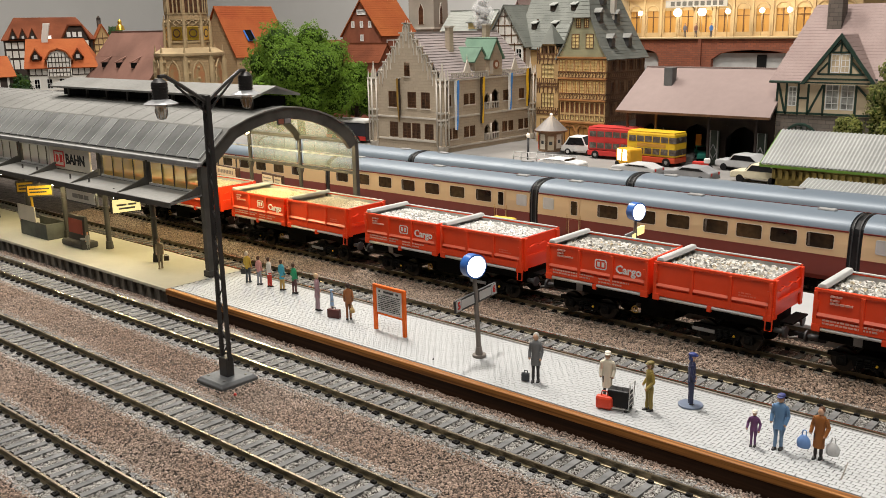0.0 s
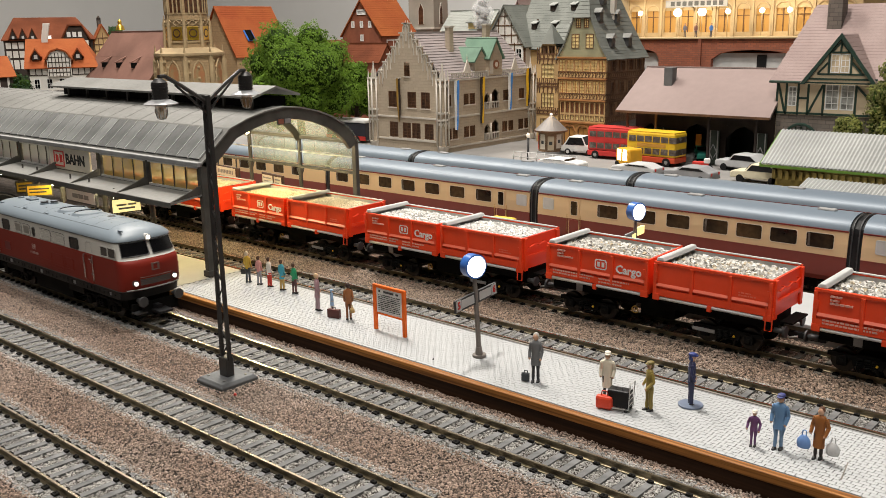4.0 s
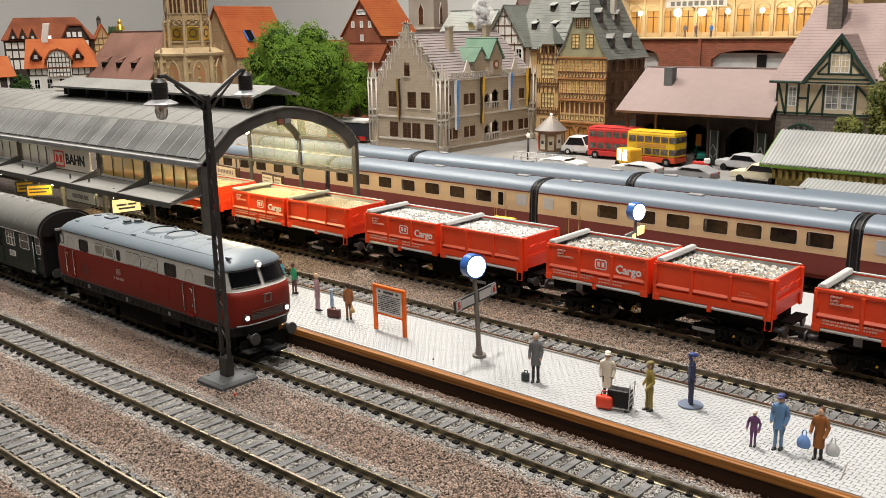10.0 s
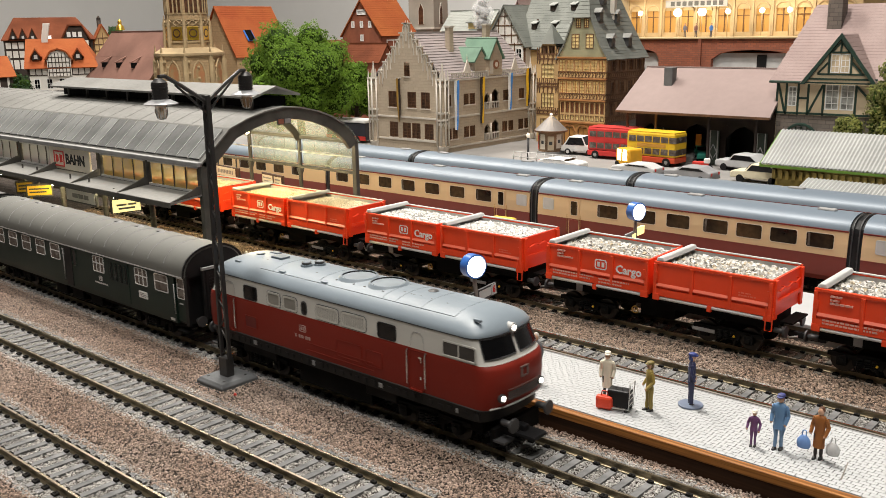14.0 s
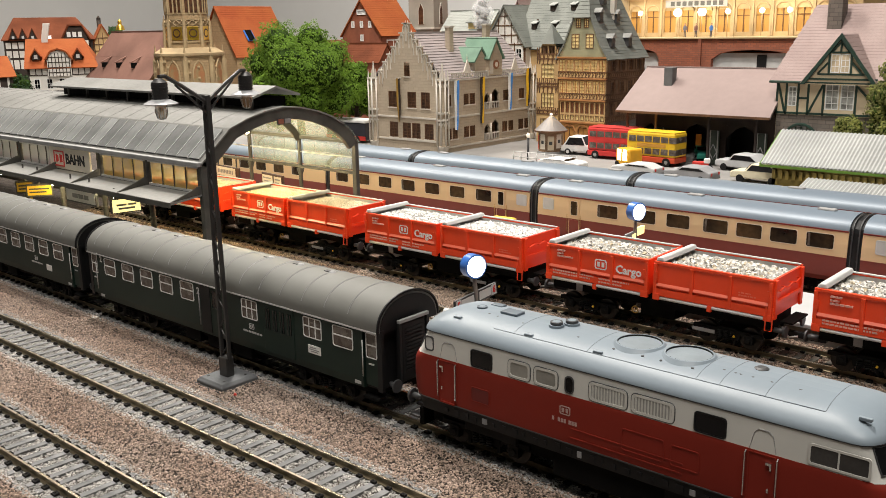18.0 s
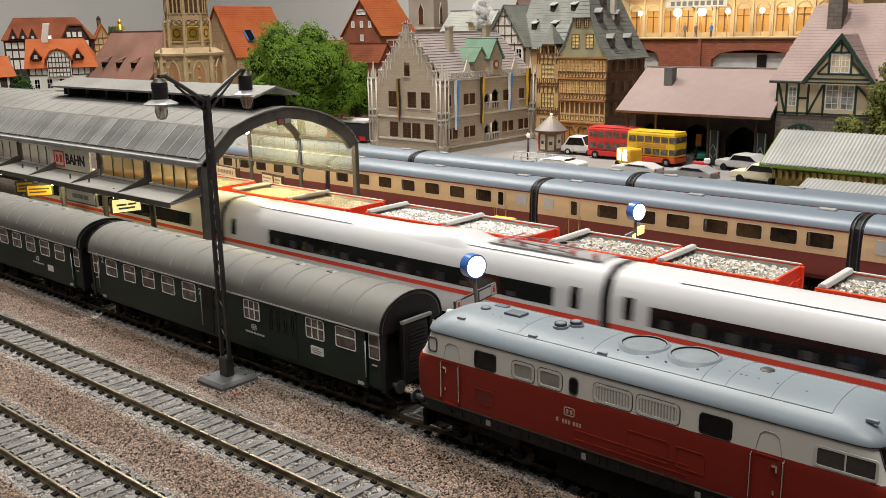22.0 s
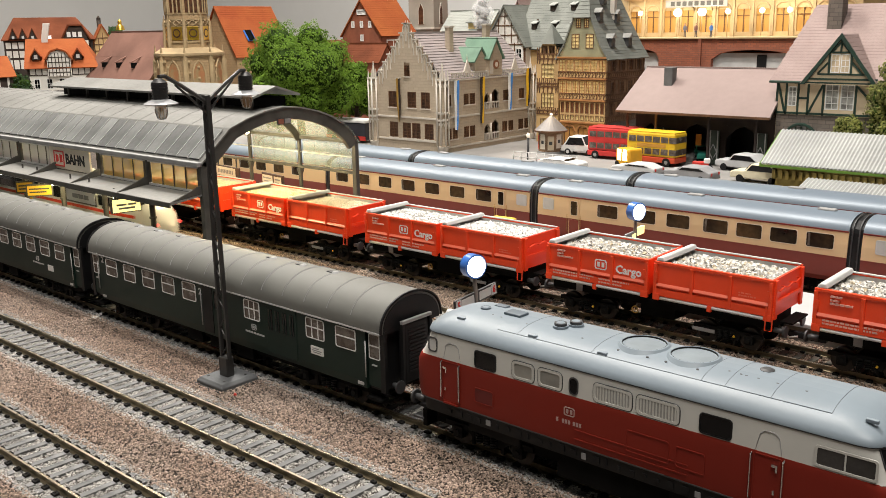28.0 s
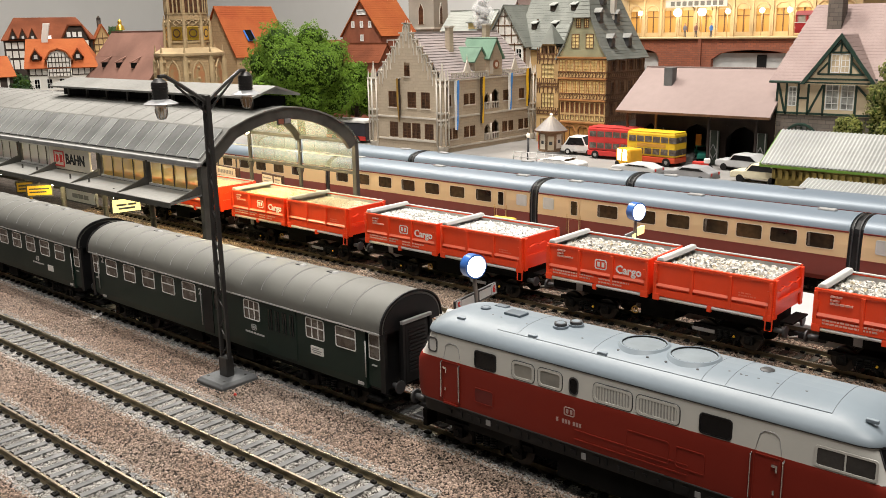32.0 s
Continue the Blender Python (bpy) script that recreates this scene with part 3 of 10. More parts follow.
redbag = thing("red_holdall", -164.0, 274.6, PZ, 12, "orange-red holdall with straps leaning on the trolley", "bag")
part("bag_body", Mesh().box(-3.4, 3.0, -1.8, 1.4, 0.2, 5.4), mat("orange_red_bag", (0.75, 0.06, 0.02), 0.5), redbag, "", 1.1)
part("strap", Mesh().path([(-1.4, -0.6, 5.3), (-1.0, -0.6, 7.2), (0.8, -0.6, 7.2), (1.2, -0.6, 5.3)], 0.28), mat("red_strap", (0.5, 0.04, 0.02), 0.5), redbag)

# ---------- platform signs ----------
board = thing("timetable_board", -286.9, 287.0, PZ, -1.5, "orange framed timetable board on two posts", "notice board")
for e in (-1, 1):
    part("post", Mesh().box(e * 9.6 - 0.9, e * 9.6 + 0.9, -0.7, 0.7, 0, 22.2), M_ORANGE, board, "", 0.15)
part("top_rail", Mesh().box(-8.7, 8.7, -0.7, 0.7, 20.8, 22.2), M_ORANGE, board, "", 0.15)
part("bottom_rail", Mesh().box(-8.7, 8.7, -0.6, 0.6, 8.0, 8.7), M_ORANGE, board)
sheet = part("timetable_sheet", Mesh().box(-8.2, 8.2, -0.35, 0.35, 8.9, 20.6), M_WHITE, board, "grey sheet of tiny unreadable print")
pr = Mesh()
rnd = random.Random(4)
for k in range(9):
    z = 10.2 + k * 0.9
    a = -7.2
    while a < 6.6:
        w = rnd.uniform(0.8, 3.0)
        pr.box(a, min(7.2, a + w), -0.5, -0.36, z, z + rnd.choice((0.25, 0.4)))
        a += w + 0.35
for a, b in ((-6.8, -5.6), (-3.4, 3.2), (4.6, 6.2)):
    pr.box(a, b, -0.5, -0.36, 18.8, 19.8)
part("print", pr, M_DKGREY, sheet, "unreadable lines of black print")
part("print_band", Mesh().box(-7.5, 7.5, -0.44, -0.36, 18.2, 18.4), M_WHITE, sheet)


M_MAST = mat("grey_brown_mast_paint", (0.19, 0.165, 0.145), 0.5, var=0.15, scale=200)


def clock_mast(x, y, z, top, group, back=0.0):
    t = thing("platform_light_sign", x, y, z, 0, "grey mast with a lit round blue lamp and platform number arms", "platform sign", group)
    part("foot", Mesh().cyl((0, 0, 0), 3.0, 1.3, "z", 20), M_MAST, t, "", 0.3)
    part("mast", Mesh().cyl((0, 0, 1.3), 1.15, top - 1.3, "z", 12, 0, 0.95), M_MAST, t, "grey-brown painted mast")
    part("mast_collar", Mesh().cyl((0, 0, 1.3), 1.7, 3.2, "z", 12, 0, 1.3), M_MAST, t)
    # lamp drum, its lens turned to the near right
    ang = math.radians(-16)
    d = Vector((math.cos(ang), math.sin(ang), 0))
    c = Vector((0, 0, top + 4.8)) - d * back
    part("lamp_drum", Mesh().tube(c - d * 2.4, c + d * 2.0, 5.1, 28), M_BLUE, t, "bright blue drum")
    part("rim", Mesh().tube(c + d * 2.0, c + d * 2.5, 5.25, 28), M_BLUE, t)
    part("lens", Mesh().tube(c + d * 2.4, c + d * 2.7, 4.6, 28), M_LAMPGLOW, t, "lit white lens")
    return t


mast = clock_mast(-234.8, 288.4, PZ, 35.5, "platform lights", 0.6)
mast.matrix_basis = pose(-234.8 * MM, 288.4 * MM, PZ * MM, 1.9, -2.2, 0)   # it leans a little
sgn = Vector((-0.1, 0.995, 0))
arm = Mesh()


def board_at(t, m0, c, half, z0, z1, mface, th=0.5):
    """An upright board through c in plan direction sgn."""
    a, b = Vector(c) - sgn * half, Vector(c) + sgn * half
    n = Vector((-sgn.y, sgn.x, 0)) * th
    q = [a - n, b - n, b + n, a + n]
    return m0.loft([[(v.x, v.y, z0) for v in q], [(v.x, v.y, z1) for v in q]], mface, False)


def sign_arms(t, zc, parts_scale=1.0):
    for e in (-1, 1):
        c = sgn * (e * 8.3)
        b = part("number_arm", board_at(t, Mesh(), c, 7.4, zc - 2.6, zc + 2.6, 0), M_DKGREY, t, "dark sign board with white panel")
        part("panel", board_at(t, Mesh(), sgn * (e * 6.6), 4.6, zc - 1.8, zc + 1.8, 0, 0.62), M_LTGREY, b)
        part("number_plate", board_at(t, Mesh(), sgn * (e * 13.4), 1.9, zc - 2.3, zc + 2.3, 0, 0.64), M_LTGREY, b)
        nrm = math.degrees(math.atan2(sgn.y, sgn.x))
        q = sgn * (e * 13.4) + Vector((sgn.y, -sgn.x, 0)) * 0.72
        lettering("platform_number", "5" if e < 0 else "6", 4.2, M_REDSIGN, b, pose(q.x * MM, q.y * MM, zc * MM, 90, 0, nrm), "red numeral")
    return t


sign_arms(mast, 26.6)
mast2 = clock_mast(-249.5, 445, PZ, 32.0, "platform lights")
lit = part("lit_number_box", board_at(mast2, Mesh(), sgn * 6.5, 4.5, 22.5, 27.0, 0, 0.8), M_SIGNGLOW, mast2, "glowing number panel")
part("number_arm", board_at(mast2, Mesh(), sgn * -8.0, 6.0, 22.0, 26.0, 0, 0.5), M_GREY, mast2, "dark sign board")
part("lit_number_box", board_at(mast2, Mesh(), sgn * -2.5, 2.6, 20.0, 24.5, 0, 0.8), M_SIGNGLOW, mast2, "glowing number panel")

# ---------- yard lamp ----------
lp = thing("lattice_yard_lamp", -315.0, 215.4, -3.4, 0, "dark lattice yard lamp with two enamel shades on a concrete foot", "yard lamp")
M_IRON = mat("dark_iron_paint", (0.035, 0.033, 0.032), 0.45, var=0.2, scale=200)
M_CONC = mat("grey_concrete_foot", (0.13, 0.135, 0.14), 0.75, var=0.15, scale=200, bump=0.3)
ft = Mesh().loft([[(-9, -9.4, 0), (9, -9.4, 0), (9, 9.4, 0), (-9, 9.4, 0)], [(-9, -9.4, 2.2), (9, -9.4, 2.2), (9, 9.4, 2.2), (-9, 9.4, 2.2)], [(-7.8, -8.2, 3.6), (7.8, -8.2, 3.6), (7.8, 8.2, 3.6), (-7.8, 8.2, 3.6)]], 0, False)
part("foot", ft, M_CONC, lp, "worn grey concrete block", 0.3)
part("base_plate", Mesh().box(-9.8, 9.8, -10.2, 10.2, -0.6, 0.9), M_IRON, lp, "dark plate under the block", 0.2)
for a, b in ((-5.5, -5.5), (5.5, -5.5), (5.5, 5.5)):
    part("bolt", Mesh().cyl((a, b, 3.5), 0.6, 0.35, "z", 8), M_IRON, lp)
part("socket", Mesh().box(-2.7, 2.7, -1.9, 1.9, 3.6, 12.0), M_IRON, lp, "", 0.2)
H = 119.5


def half_w(z):
    return 2.6 - 1.3 * (z - 12) / (H - 12)


for e in (-1, 1):
    part("upright", Mesh().loft([[(e * half_w(z) + a, b, z) for a, b in ((-0.55, -0.8), (0.55, -0.8), (0.55, 0.8), (-0.55, 0.8))] for z in (11.0, H)], 0, False), M_IRON, lp)
z, s = 12.0, 1
while z < H - 4:
    w0, w1 = half_w(z), half_w(z + 6.4)
    part("lattice_bar", Mesh().tube((-s * w0, 0, z), (s * w1, 0, z + 6.4), 0.38, 5), M_IRON, lp)
    z, s = z + 6.4, -s
part("cap", Mesh().box(-1.7, 1.7, -1.0, 1.0, H - 1, H + 3), M_IRON, lp, "", 0.2)
AX, AY, HR = -0.26, 0.965, 25.5


def reach(r, z):
    """A point on the arms' line."""
    return (AX * r, AY * r, z)


def turned(pairs, n):
    """Rings round the lamp axis."""
    return [[(hx + r * math.cos(2 * math.pi * j / n), hy + r * math.sin(2 * math.pi * j / n), zz) for j in range(n)] for r, zz in pairs]


M_SHADE = mat("enamel_shade", (0.55, 0.56, 0.58), 0.2, 0.3, 0.05)
M_AMBER = clear("amber_lamp_glass", (0.55, 0.36, 0.2), 0.15, 0.5)
for e in (-1, 1):
    hx, hy = AX * e * HR, AY * e * HR
    part("arm", Mesh().path([reach(e * 0.5, H + 0.5), reach(e * 14, H + 7.6), reach(e * 22.5, H + 11.6), reach(e * HR, H + 11.6)], 0.8, 6), M_IRON, lp)
    part("brace", Mesh().path([reach(e * 1.0, H - 3.5), reach(e * 17, H + 8.0)], 0.5, 5), M_IRON, lp)
    hd = part("lamp_head", Mesh().cyl((hx, hy, H + 3.2), 2.7, 6.2, "z", 18, 0, 3.0), M_IRON, lp, "ribbed black lamp head")
    for q in range(5):
        part("cooling_rib", Mesh().cyl((hx, hy, H + 3.7 + q * 1.15), 3.15, 0.5, "z", 18), M_IRON, hd)
    part("cap", Mesh().cyl((hx, hy, H + 9.4), 2.9, 1.5, "z", 18, 0, 1.4), M_IRON, hd)
    part("shade", Mesh().loft(turned(((6.2, H + 1.3), (6.4, H + 1.6), (4.8, H + 2.5), (2.9, H + 3.3)), 28), 0, True), M_SHADE, hd, "shiny grey enamel shade")
    part("glass_globe", Mesh().loft(turned(((0.5, H - 4.3), (1.6, H - 3.6), (2.3, H - 1.4), (2.3, H + 1.3)), 16), 0, True), M_AMBER, hd, "amber ribbed glass globe")
    for j in range(8):
        t = 2 * math.pi * j / 8
        part("guard_wire", Mesh().path([(hx + r * math.cos(t), hy + r * math.sin(t), zz) for r, zz in ((0.5, H - 4.4), (1.7, H - 3.7), (2.4, H - 1.4), (2.4, H - 0.2))], 0.13, 4), M_LTGREY, hd)
    part("bulb", Mesh().ball((hx, hy, H - 0.6), 1.0, 10), M_WHITE, hd)

solid("red_bead", Mesh().ball((0, 0, 0.6), 0.7, 8), M_REDSIGN, -299.6, 208.0, -3.0, label="tiny red bead lying in the gravel by the lamp", category="bead")

# ---------- station hall ----------
hall = thing("station_hall", 0, 0, 0, 0, "weathered grey train shed with glazed sides and arched end", "station hall", "", "structure")
HX0, HX1 = -1100.0, -439.0
OUT = [(292.6, 71.5), (299.6, 77.6), (306.8, 83.8), (314.0, 89.9), (327.0, 94.6), (340.5, 97.8), (354.0, 99.2), (368.0, 98.0), (381.0, 95.0), (393.0, 90.5), (403.0, 85.0), (410.0, 79.0), (415.0, 72.0)]


def shrink(k):
    return [(354 + (y - 354) * (1 - k / 61.0), z - k * (0.55 + 0.45 * (z - 71) / 28)) for y, z in OUT]


# ribbed arches: a deep one at the end, more along the hall
bays = [HX1 - 56.5 * k for k in range(12)]
for k, bx in enumerate(bays):
    A, B = shrink(0.6), shrink(7.5 if k == 0 else 5.0)
    loop = A + B[::-1]
    part("arch_rib", Mesh().prism(loop, "x", bx - (3.0 if k == 0 else 1.8), bx), M_HALL, hall, "dark steel arch rib", 0.2)
    for yy in (295.5, 413.5):
        if k == 0:
            c = part("column", Mesh().box(bx - 3.6, bx, yy - (2.2 if yy < 300 else 1.6), yy + (2.2 if yy < 300 else 1.6), PZ - 0.2, 72.5), M_HALL, hall, "dark cast column", 0.3)
            part("base", Mesh().box(bx - 4.6, bx + 0.8, yy - 2.9, yy + 2.9, PZ - 0.1, PZ + 3.5), M_HALL, c, "", 0.2)
            continue
        r = 1.7 if yy < 300 else 1.4
        c = part("column", Mesh().cyl((bx - 1.8, yy, PZ - 0.2), r, 66.5, "z", 12), M_HALL, hall, "dark round cast column")
        part("base", Mesh().cyl((bx - 1.8, yy, PZ - 0.1), r + 1.0, 5.0, "z", 8, 0, r + 0.5, False), M_HALL, c)
        part("collar", Mesh().cyl((bx - 1.8, yy, 33.0), r + 0.6, 1.2, "z", 12), M_HALL, c)
        part("capital", Mesh().cyl((bx - 1.8, yy, 45.0), r, 4.5, "z", 8, 0, r + 1.4, False), M_HALL, c)
# roof sheets: near slope with skylights, crown, far slope
top = [q for q in OUT]
under = shrink(0.8)
for a, b, nm, mm in ((3, 10, "crown_sheet", M_HALLROOF), (10, 12, "far_slope", M_FARPANE), (0, 3, "near_slope", M_HALLROOF)):
    part(nm, Mesh().prism(top[a:b + 1] + under[a:b + 1][::-1], "x", HX0, HX1 + 1.0), mm, hall, "weathered grey roof sheet")
# skylight panes on the near slope
pa, pb = Vector((0, *OUT[0])), Vector((0, *OUT[3]))
nrm = Vector((0, -(pb.z - pa.z), (pb.y - pa.y))).normalized()
x = HX1 - 3.0
pane_mesh = Mesh()
y0, z0, y1, z1 = 295.4, 75.0, 314.2, 90.0
q = [(295.0, 73.6), (303.8, 81.2), (312.6, 88.7)]
pane_mesh.loft([[(dx, yy - 0.5 + o * 0.2, zz + 0.6 + o * 0.3) for dx in (0.5, 10.6)] for o in (0,) for yy, zz in q], 0, False, False, False)
pm = pane_mesh.data("roof_pane", [M_SKYLIGHT])
k = 0
while x - 11.3 > HX0:
    o = part("roof_pane", pm, None, hall)
    o.location.x = (x - 11.3) * MM
    x -= 11.3
    k += 1
bars = Mesh()
x = HX1 - 3.0
while x > HX0:
    bars.loft([[(x - 0.4, yy - 0.3, zz + 0.3), (x + 0.05, yy - 0.3, zz + 0.3), (x + 0.05, yy - 0.75, zz + 0.85), (x - 0.4, yy - 0.75, zz + 0.85)] for yy, zz in q], 0, False)
    x -= 11.3
part("glazing_bar", bars, M_LTGREY, hall, "pale glazing bars")
# ridge vent; a dark block stands in for the shade of its open gap
vent = part("ridge_vent", Mesh().prism([(344, 99.0), (364, 99.0), (364, 104.5), (344, 104.5)], "x", -690, HX1 - 10), M_DARK, hall, "dark block standing in for the shaded open ridge vent")
x = HX1 - 12.0
while x > -690:
    part("vent_post", Mesh().box(x - 0.8, x + 0.8, 339.6, 341.2, 98.0, 105.0), M_HALL, vent)
    x -= 28.0
x = HX1 - 19.0
while x > HX0:
    part("sheet_seam", Mesh().path([(x, yy, zz + 0.1) for yy, zz in OUT[3:8]], 0.14, 4), M_HALLROOF, hall)
    x -= 18.8
ed = part("arch_badge", Mesh().box(-438.9, -438.3, 348.5, 359.0, 88.6, 92.6), M_DKGREY, hall, "small red badge on the arch")
part("badge_sign", Mesh().box(-438.3, -437.9, 349.2, 353.2, 89.2, 92.0), mat("russet_badge", (0.3, 0.1, 0.06), 0.5), ed)
part("badge_sign", Mesh().box(-438.3, -437.9, 354.2, 358.4, 89.2, 92.0), M_GREY, ed)
part("vent_roof", Mesh().prism([(336, 104.5), (354, 110.0), (372, 104.5), (372, 105.8), (354, 111.4), (336, 105.8)], "x", -696, HX1 - 5), M_HALLROOF, vent, "grey vent roof")
# gutter and eaves beam on the near side
part("eaves_gutter", Mesh().box(HX0, HX1 + 0.5, 290.4, 294.0, 70.0, 72.6), M_GREY, hall, "grey gutter", 0.4)
part("eaves_beam", Mesh().box(HX0, HX1 - 3.7, 293.6, 297.6, 52.0, 54.5), M_HALL, hall)
part("far_eaves_beam", Mesh().box(HX0, HX1 - 0.6, 412.2, 414.8, 50.2, 52.0), M_HALL, hall)
part("far_transom", Mesh().box(HX0, HX1 - 3.7, 412.9, 414.1, 61.0, 61.7), M_LTGREY, hall, "pale glazing bar")
part("far_top_beam", Mesh().box(HX0, HX1 - 0.6, 412.0, 415.0, 70.5, 72.8), M_HALL, hall)
# the first bays' panes carry the hall's warm lamplight in their yellow
M_WARMPANE = clear("lamplit_hall_pane", (0.85, 0.66, 0.2), 0.3, 0.4)
for k, (ba, bb) in enumerate(zip(bays, bays[1:])):
    n = 4
    for j in range(n):
        w = (ba - bb - 7.5) / n
        xa = bb + 2.0 + j * w
        if k == 2:
            continue
        part("window_pane", Mesh().box(xa + 0.5, xa + w - 0.5, 294.6, 295.2, 55.6, 68.6), M_WARMPANE if k < 2 else M_FROST, hall)
        part("mullion", Mesh().box(xa + w - 0.25, xa + w + 0.25, 294.2, 295.6, 54.5, 70.0), M_HALL, hall)
        part("far_pane", Mesh().box(xa + 0.15, xa + w - 0.15, 413.2, 413.8, 52.5, 70.0), M_FARPANE, hall)
    if k != 2:
        part("window_frame", Mesh().box(bb, ba - 3.6, 293.8, 296.0, 54.5, 55.7).box(bb, ba - 3.6, 293.8, 296.0, 68.5, 70.0), M_LTGREY, hall)
        # red strip stands in for the wagon visible behind the panes
        part("lower_band", Mesh().box(bb + 2, ba - 5, 295.4, 295.9, 54.8, 58.5), M_REDSIGN, hall, "red strip standing in for the wagon behind the panes")
# canopy over the platform edge
can = thing("platform_canopy", 0, 0, 0, 0, "grey sheet canopy on the hall's near side with bracket arms", "canopy", "", "structure")
part("canopy_sheet", Mesh().prism([(272.5, 51.0), (295.0, 53.6), (295.0, 54.4), (272.5, 52.2)], "x", HX0, HX1 - 1), M_HALLROOF, can, "weathered grey canopy sheet")
part("canopy_edge", Mesh().box(HX0, HX1 - 1, 271.8, 272.7, 49.6, 52.6), M_HALL, can)
for bx in bays:
    part("bracket", Mesh().prism([(272.5, 52.3), (294, 54.6), (294, 59.6)], "x", bx - 2.4, bx - 1.2), M_HALL, can, "triangular bracket")
# name board on the hall
nb = thing("hall_name_board", -590.5, 293.2, 54.5, 0, "cream board with red emblem and black railway word", "sign")
part("board_face", Mesh().box(-27.0, 27.0, -0.6, 0.8, 0.6, 14.8), M_CREAMSIGN, nb, "", 0.2)
em = Mesh().box(-20.5, -19.6, -1.0, -0.6, 2.2, 12.8).box(-7.6, -6.7, -1.0, -0.6, 2.2, 12.8).box(-19.6, -7.6, -1.0, -0.6, 2.2, 3.1).box(-19.6, -7.6, -1.0, -0.6, 11.9, 12.8).box(-17.6, -16.4, -1.0, -0.6, 4.8, 10.4).box(-15.6, -14.6, -1.0, -0.6, 5.6, 9.6).box(-12.4, -11.2, -1.0, -0.6, 4.8, 10.4).box(-10.4, -9.4, -1.0, -0.6, 5.2, 10.0)
part("emblem", em, M_REDSIGN, nb, "red square emblem")
lettering("word", "BAHN", 9.4, M_BLACK, nb, front(8.2, -0.75, 7.6), "black letters", 0.15)
# hanging signs under the canopy
hs = thing("hanging_name_sign", -556.0, 281.0, 38.0, 0, "white name board with dark frame hanging under the canopy", "sign")
part("board_face", Mesh().box(-19.5, 19.5, -0.7, 0.7, 0, 9.2), M_DKGREY, hs)
part("panel", Mesh().box(-18.3, 18.3, -0.9, 0.9, 1.0, 8.2), M_WHITE, hs)
part("bars", Mesh().box(-10, -3, -1.05, -0.9, 3.2, 6.0).box(-2.2, 4, -1.05, -0.9, 3.2, 6.0).box(5, 10.5, -1.05, -0.9, 3.2, 6.0), M_GREY, hs, "unreadable grey letters as bars")
for a in (-12, 12):
    part("hanger", Mesh().box(a - 0.4, a + 0.4, -0.4, 0.4, 9.2, 18.0), M_HALL, hs)
ys = thing("lit_destination_sign", -508.0, 284.0, 37.6, 78, "lit yellow destination box hanging under the canopy", "sign")
part("case", Mesh().box(-9, 9, -1.6, 1.6, 0, 9.0), M_HALL, ys, "", 0.2)
part("lit_face", Mesh().box(-8.4, 8.4, -1.85, -1.6, 0.6, 8.4), M_SIGNGLOW, ys, "glowing yellow face")
part("bars", Mesh().box(-6, 0, -2.0, -1.86, 4.4, 5.6).box(1, 6, -2.0, -1.86, 4.4, 5.6).box(-5, 5, -2.0, -1.86, 2.2, 3.4), M_GREY, ys, "unreadable grey letters as bars")
for a in (-6, 6):
    part("hanger", Mesh().box(a - 0.4, a + 0.4, -0.4, 0.4, 9.0, 15.5), M_HALL, ys)
for xx, ww, rz in ((-620.0, 8.5, 55), (-642.0, 6.0, 55)):
    a = thing("yellow_hanging_sign", xx, 284.0, 35.5, rz, "yellow train indicator box under the canopy", "sign", "indicator boxes")
    part("case", Mesh().box(-ww, ww, -1.3, 1.3, 0, 8.5), M_HALL, a)
    part("yellow_face", Mesh().box(-ww + 0.8, ww - 0.8, -1.5, -1.3, 1.0, 7.5), M_YELLOW, a, "yellow face")
    part("bars", Mesh().box(-ww + 2, ww - 2, -1.62, -1.5, 4.8, 5.8).box(-ww + 2, ww - 4, -1.62, -1.5, 2.6, 3.6), M_DKGREY, a)
    part("hanger", Mesh().box(-0.5, 0.5, -0.5, 0.5, 8.5, 20.5), M_HALL, a)
# stairwell, bench and ticket case on the old platform
st = thing("stairwell", -628.0, 288.0, PZ - 0.2, 0, "grey walled stairwell opening on the platform", "stairwell")
M_STW = mat("grey_green_wall", (0.14, 0.15, 0.13), 0.8, var=0.2)
for nm, bx in (("near_wall", (-22, 16, -7, -5.6, 0, 11)), ("far_wall", (-22, 16, 7, 8.4, 0, 11)), ("end_wall", (16, 17.4, -7, 8.4, 0, 11))):
    part(nm, Mesh().box(*bx), M_STW, st, "", 0.2)
# flat black sheet stands in for the shade of an unsunk opening
part("dark_well", Mesh().box(-22, 16, -5.6, 7, 0, 0.6), M_BLACK, st)
part("yellow_rail", Mesh().path([(-6, -5.8, 11), (-2, -5.8, 22), (-3, -5.8, 36)], 0.9, 6), M_YELLOW, st, "yellow pole")
part("notice", Mesh().box(-22, 4, -7.6, -7.1, 11.0, 22.0), M_CREAMSIGN, st, "cream notice board")
bn = thing("platform_bench", -578.0, 287.5, PZ - 0.2, 0, "dark double bench with a high centre board", "bench")
part("seat_base", Mesh().box(-14, 14, -6, 6, 0, 4.2), M_HALL, bn, "", 1.2)
part("seat_back", Mesh().prism([(-2.0, 4.2), (2.0, 4.2), (1.0, 21.0), (-1.0, 21.0)], "x", -11, 11), M_HALL, bn, "", 0.3)
part("poster", Mesh().prism([(-2.0, 9.0), (-1.5, 18.5), (-1.75, 18.5), (-2.3, 9.0)], "x", -9, 9), mat("faded_red_poster", (0.35, 0.06, 0.04), 0.6), bn, "faded red poster")
bin_ = thing("litter_bin", -566.0, 285.0, PZ - 0.2, 0, "round dark litter bin beside the bench", "bin")
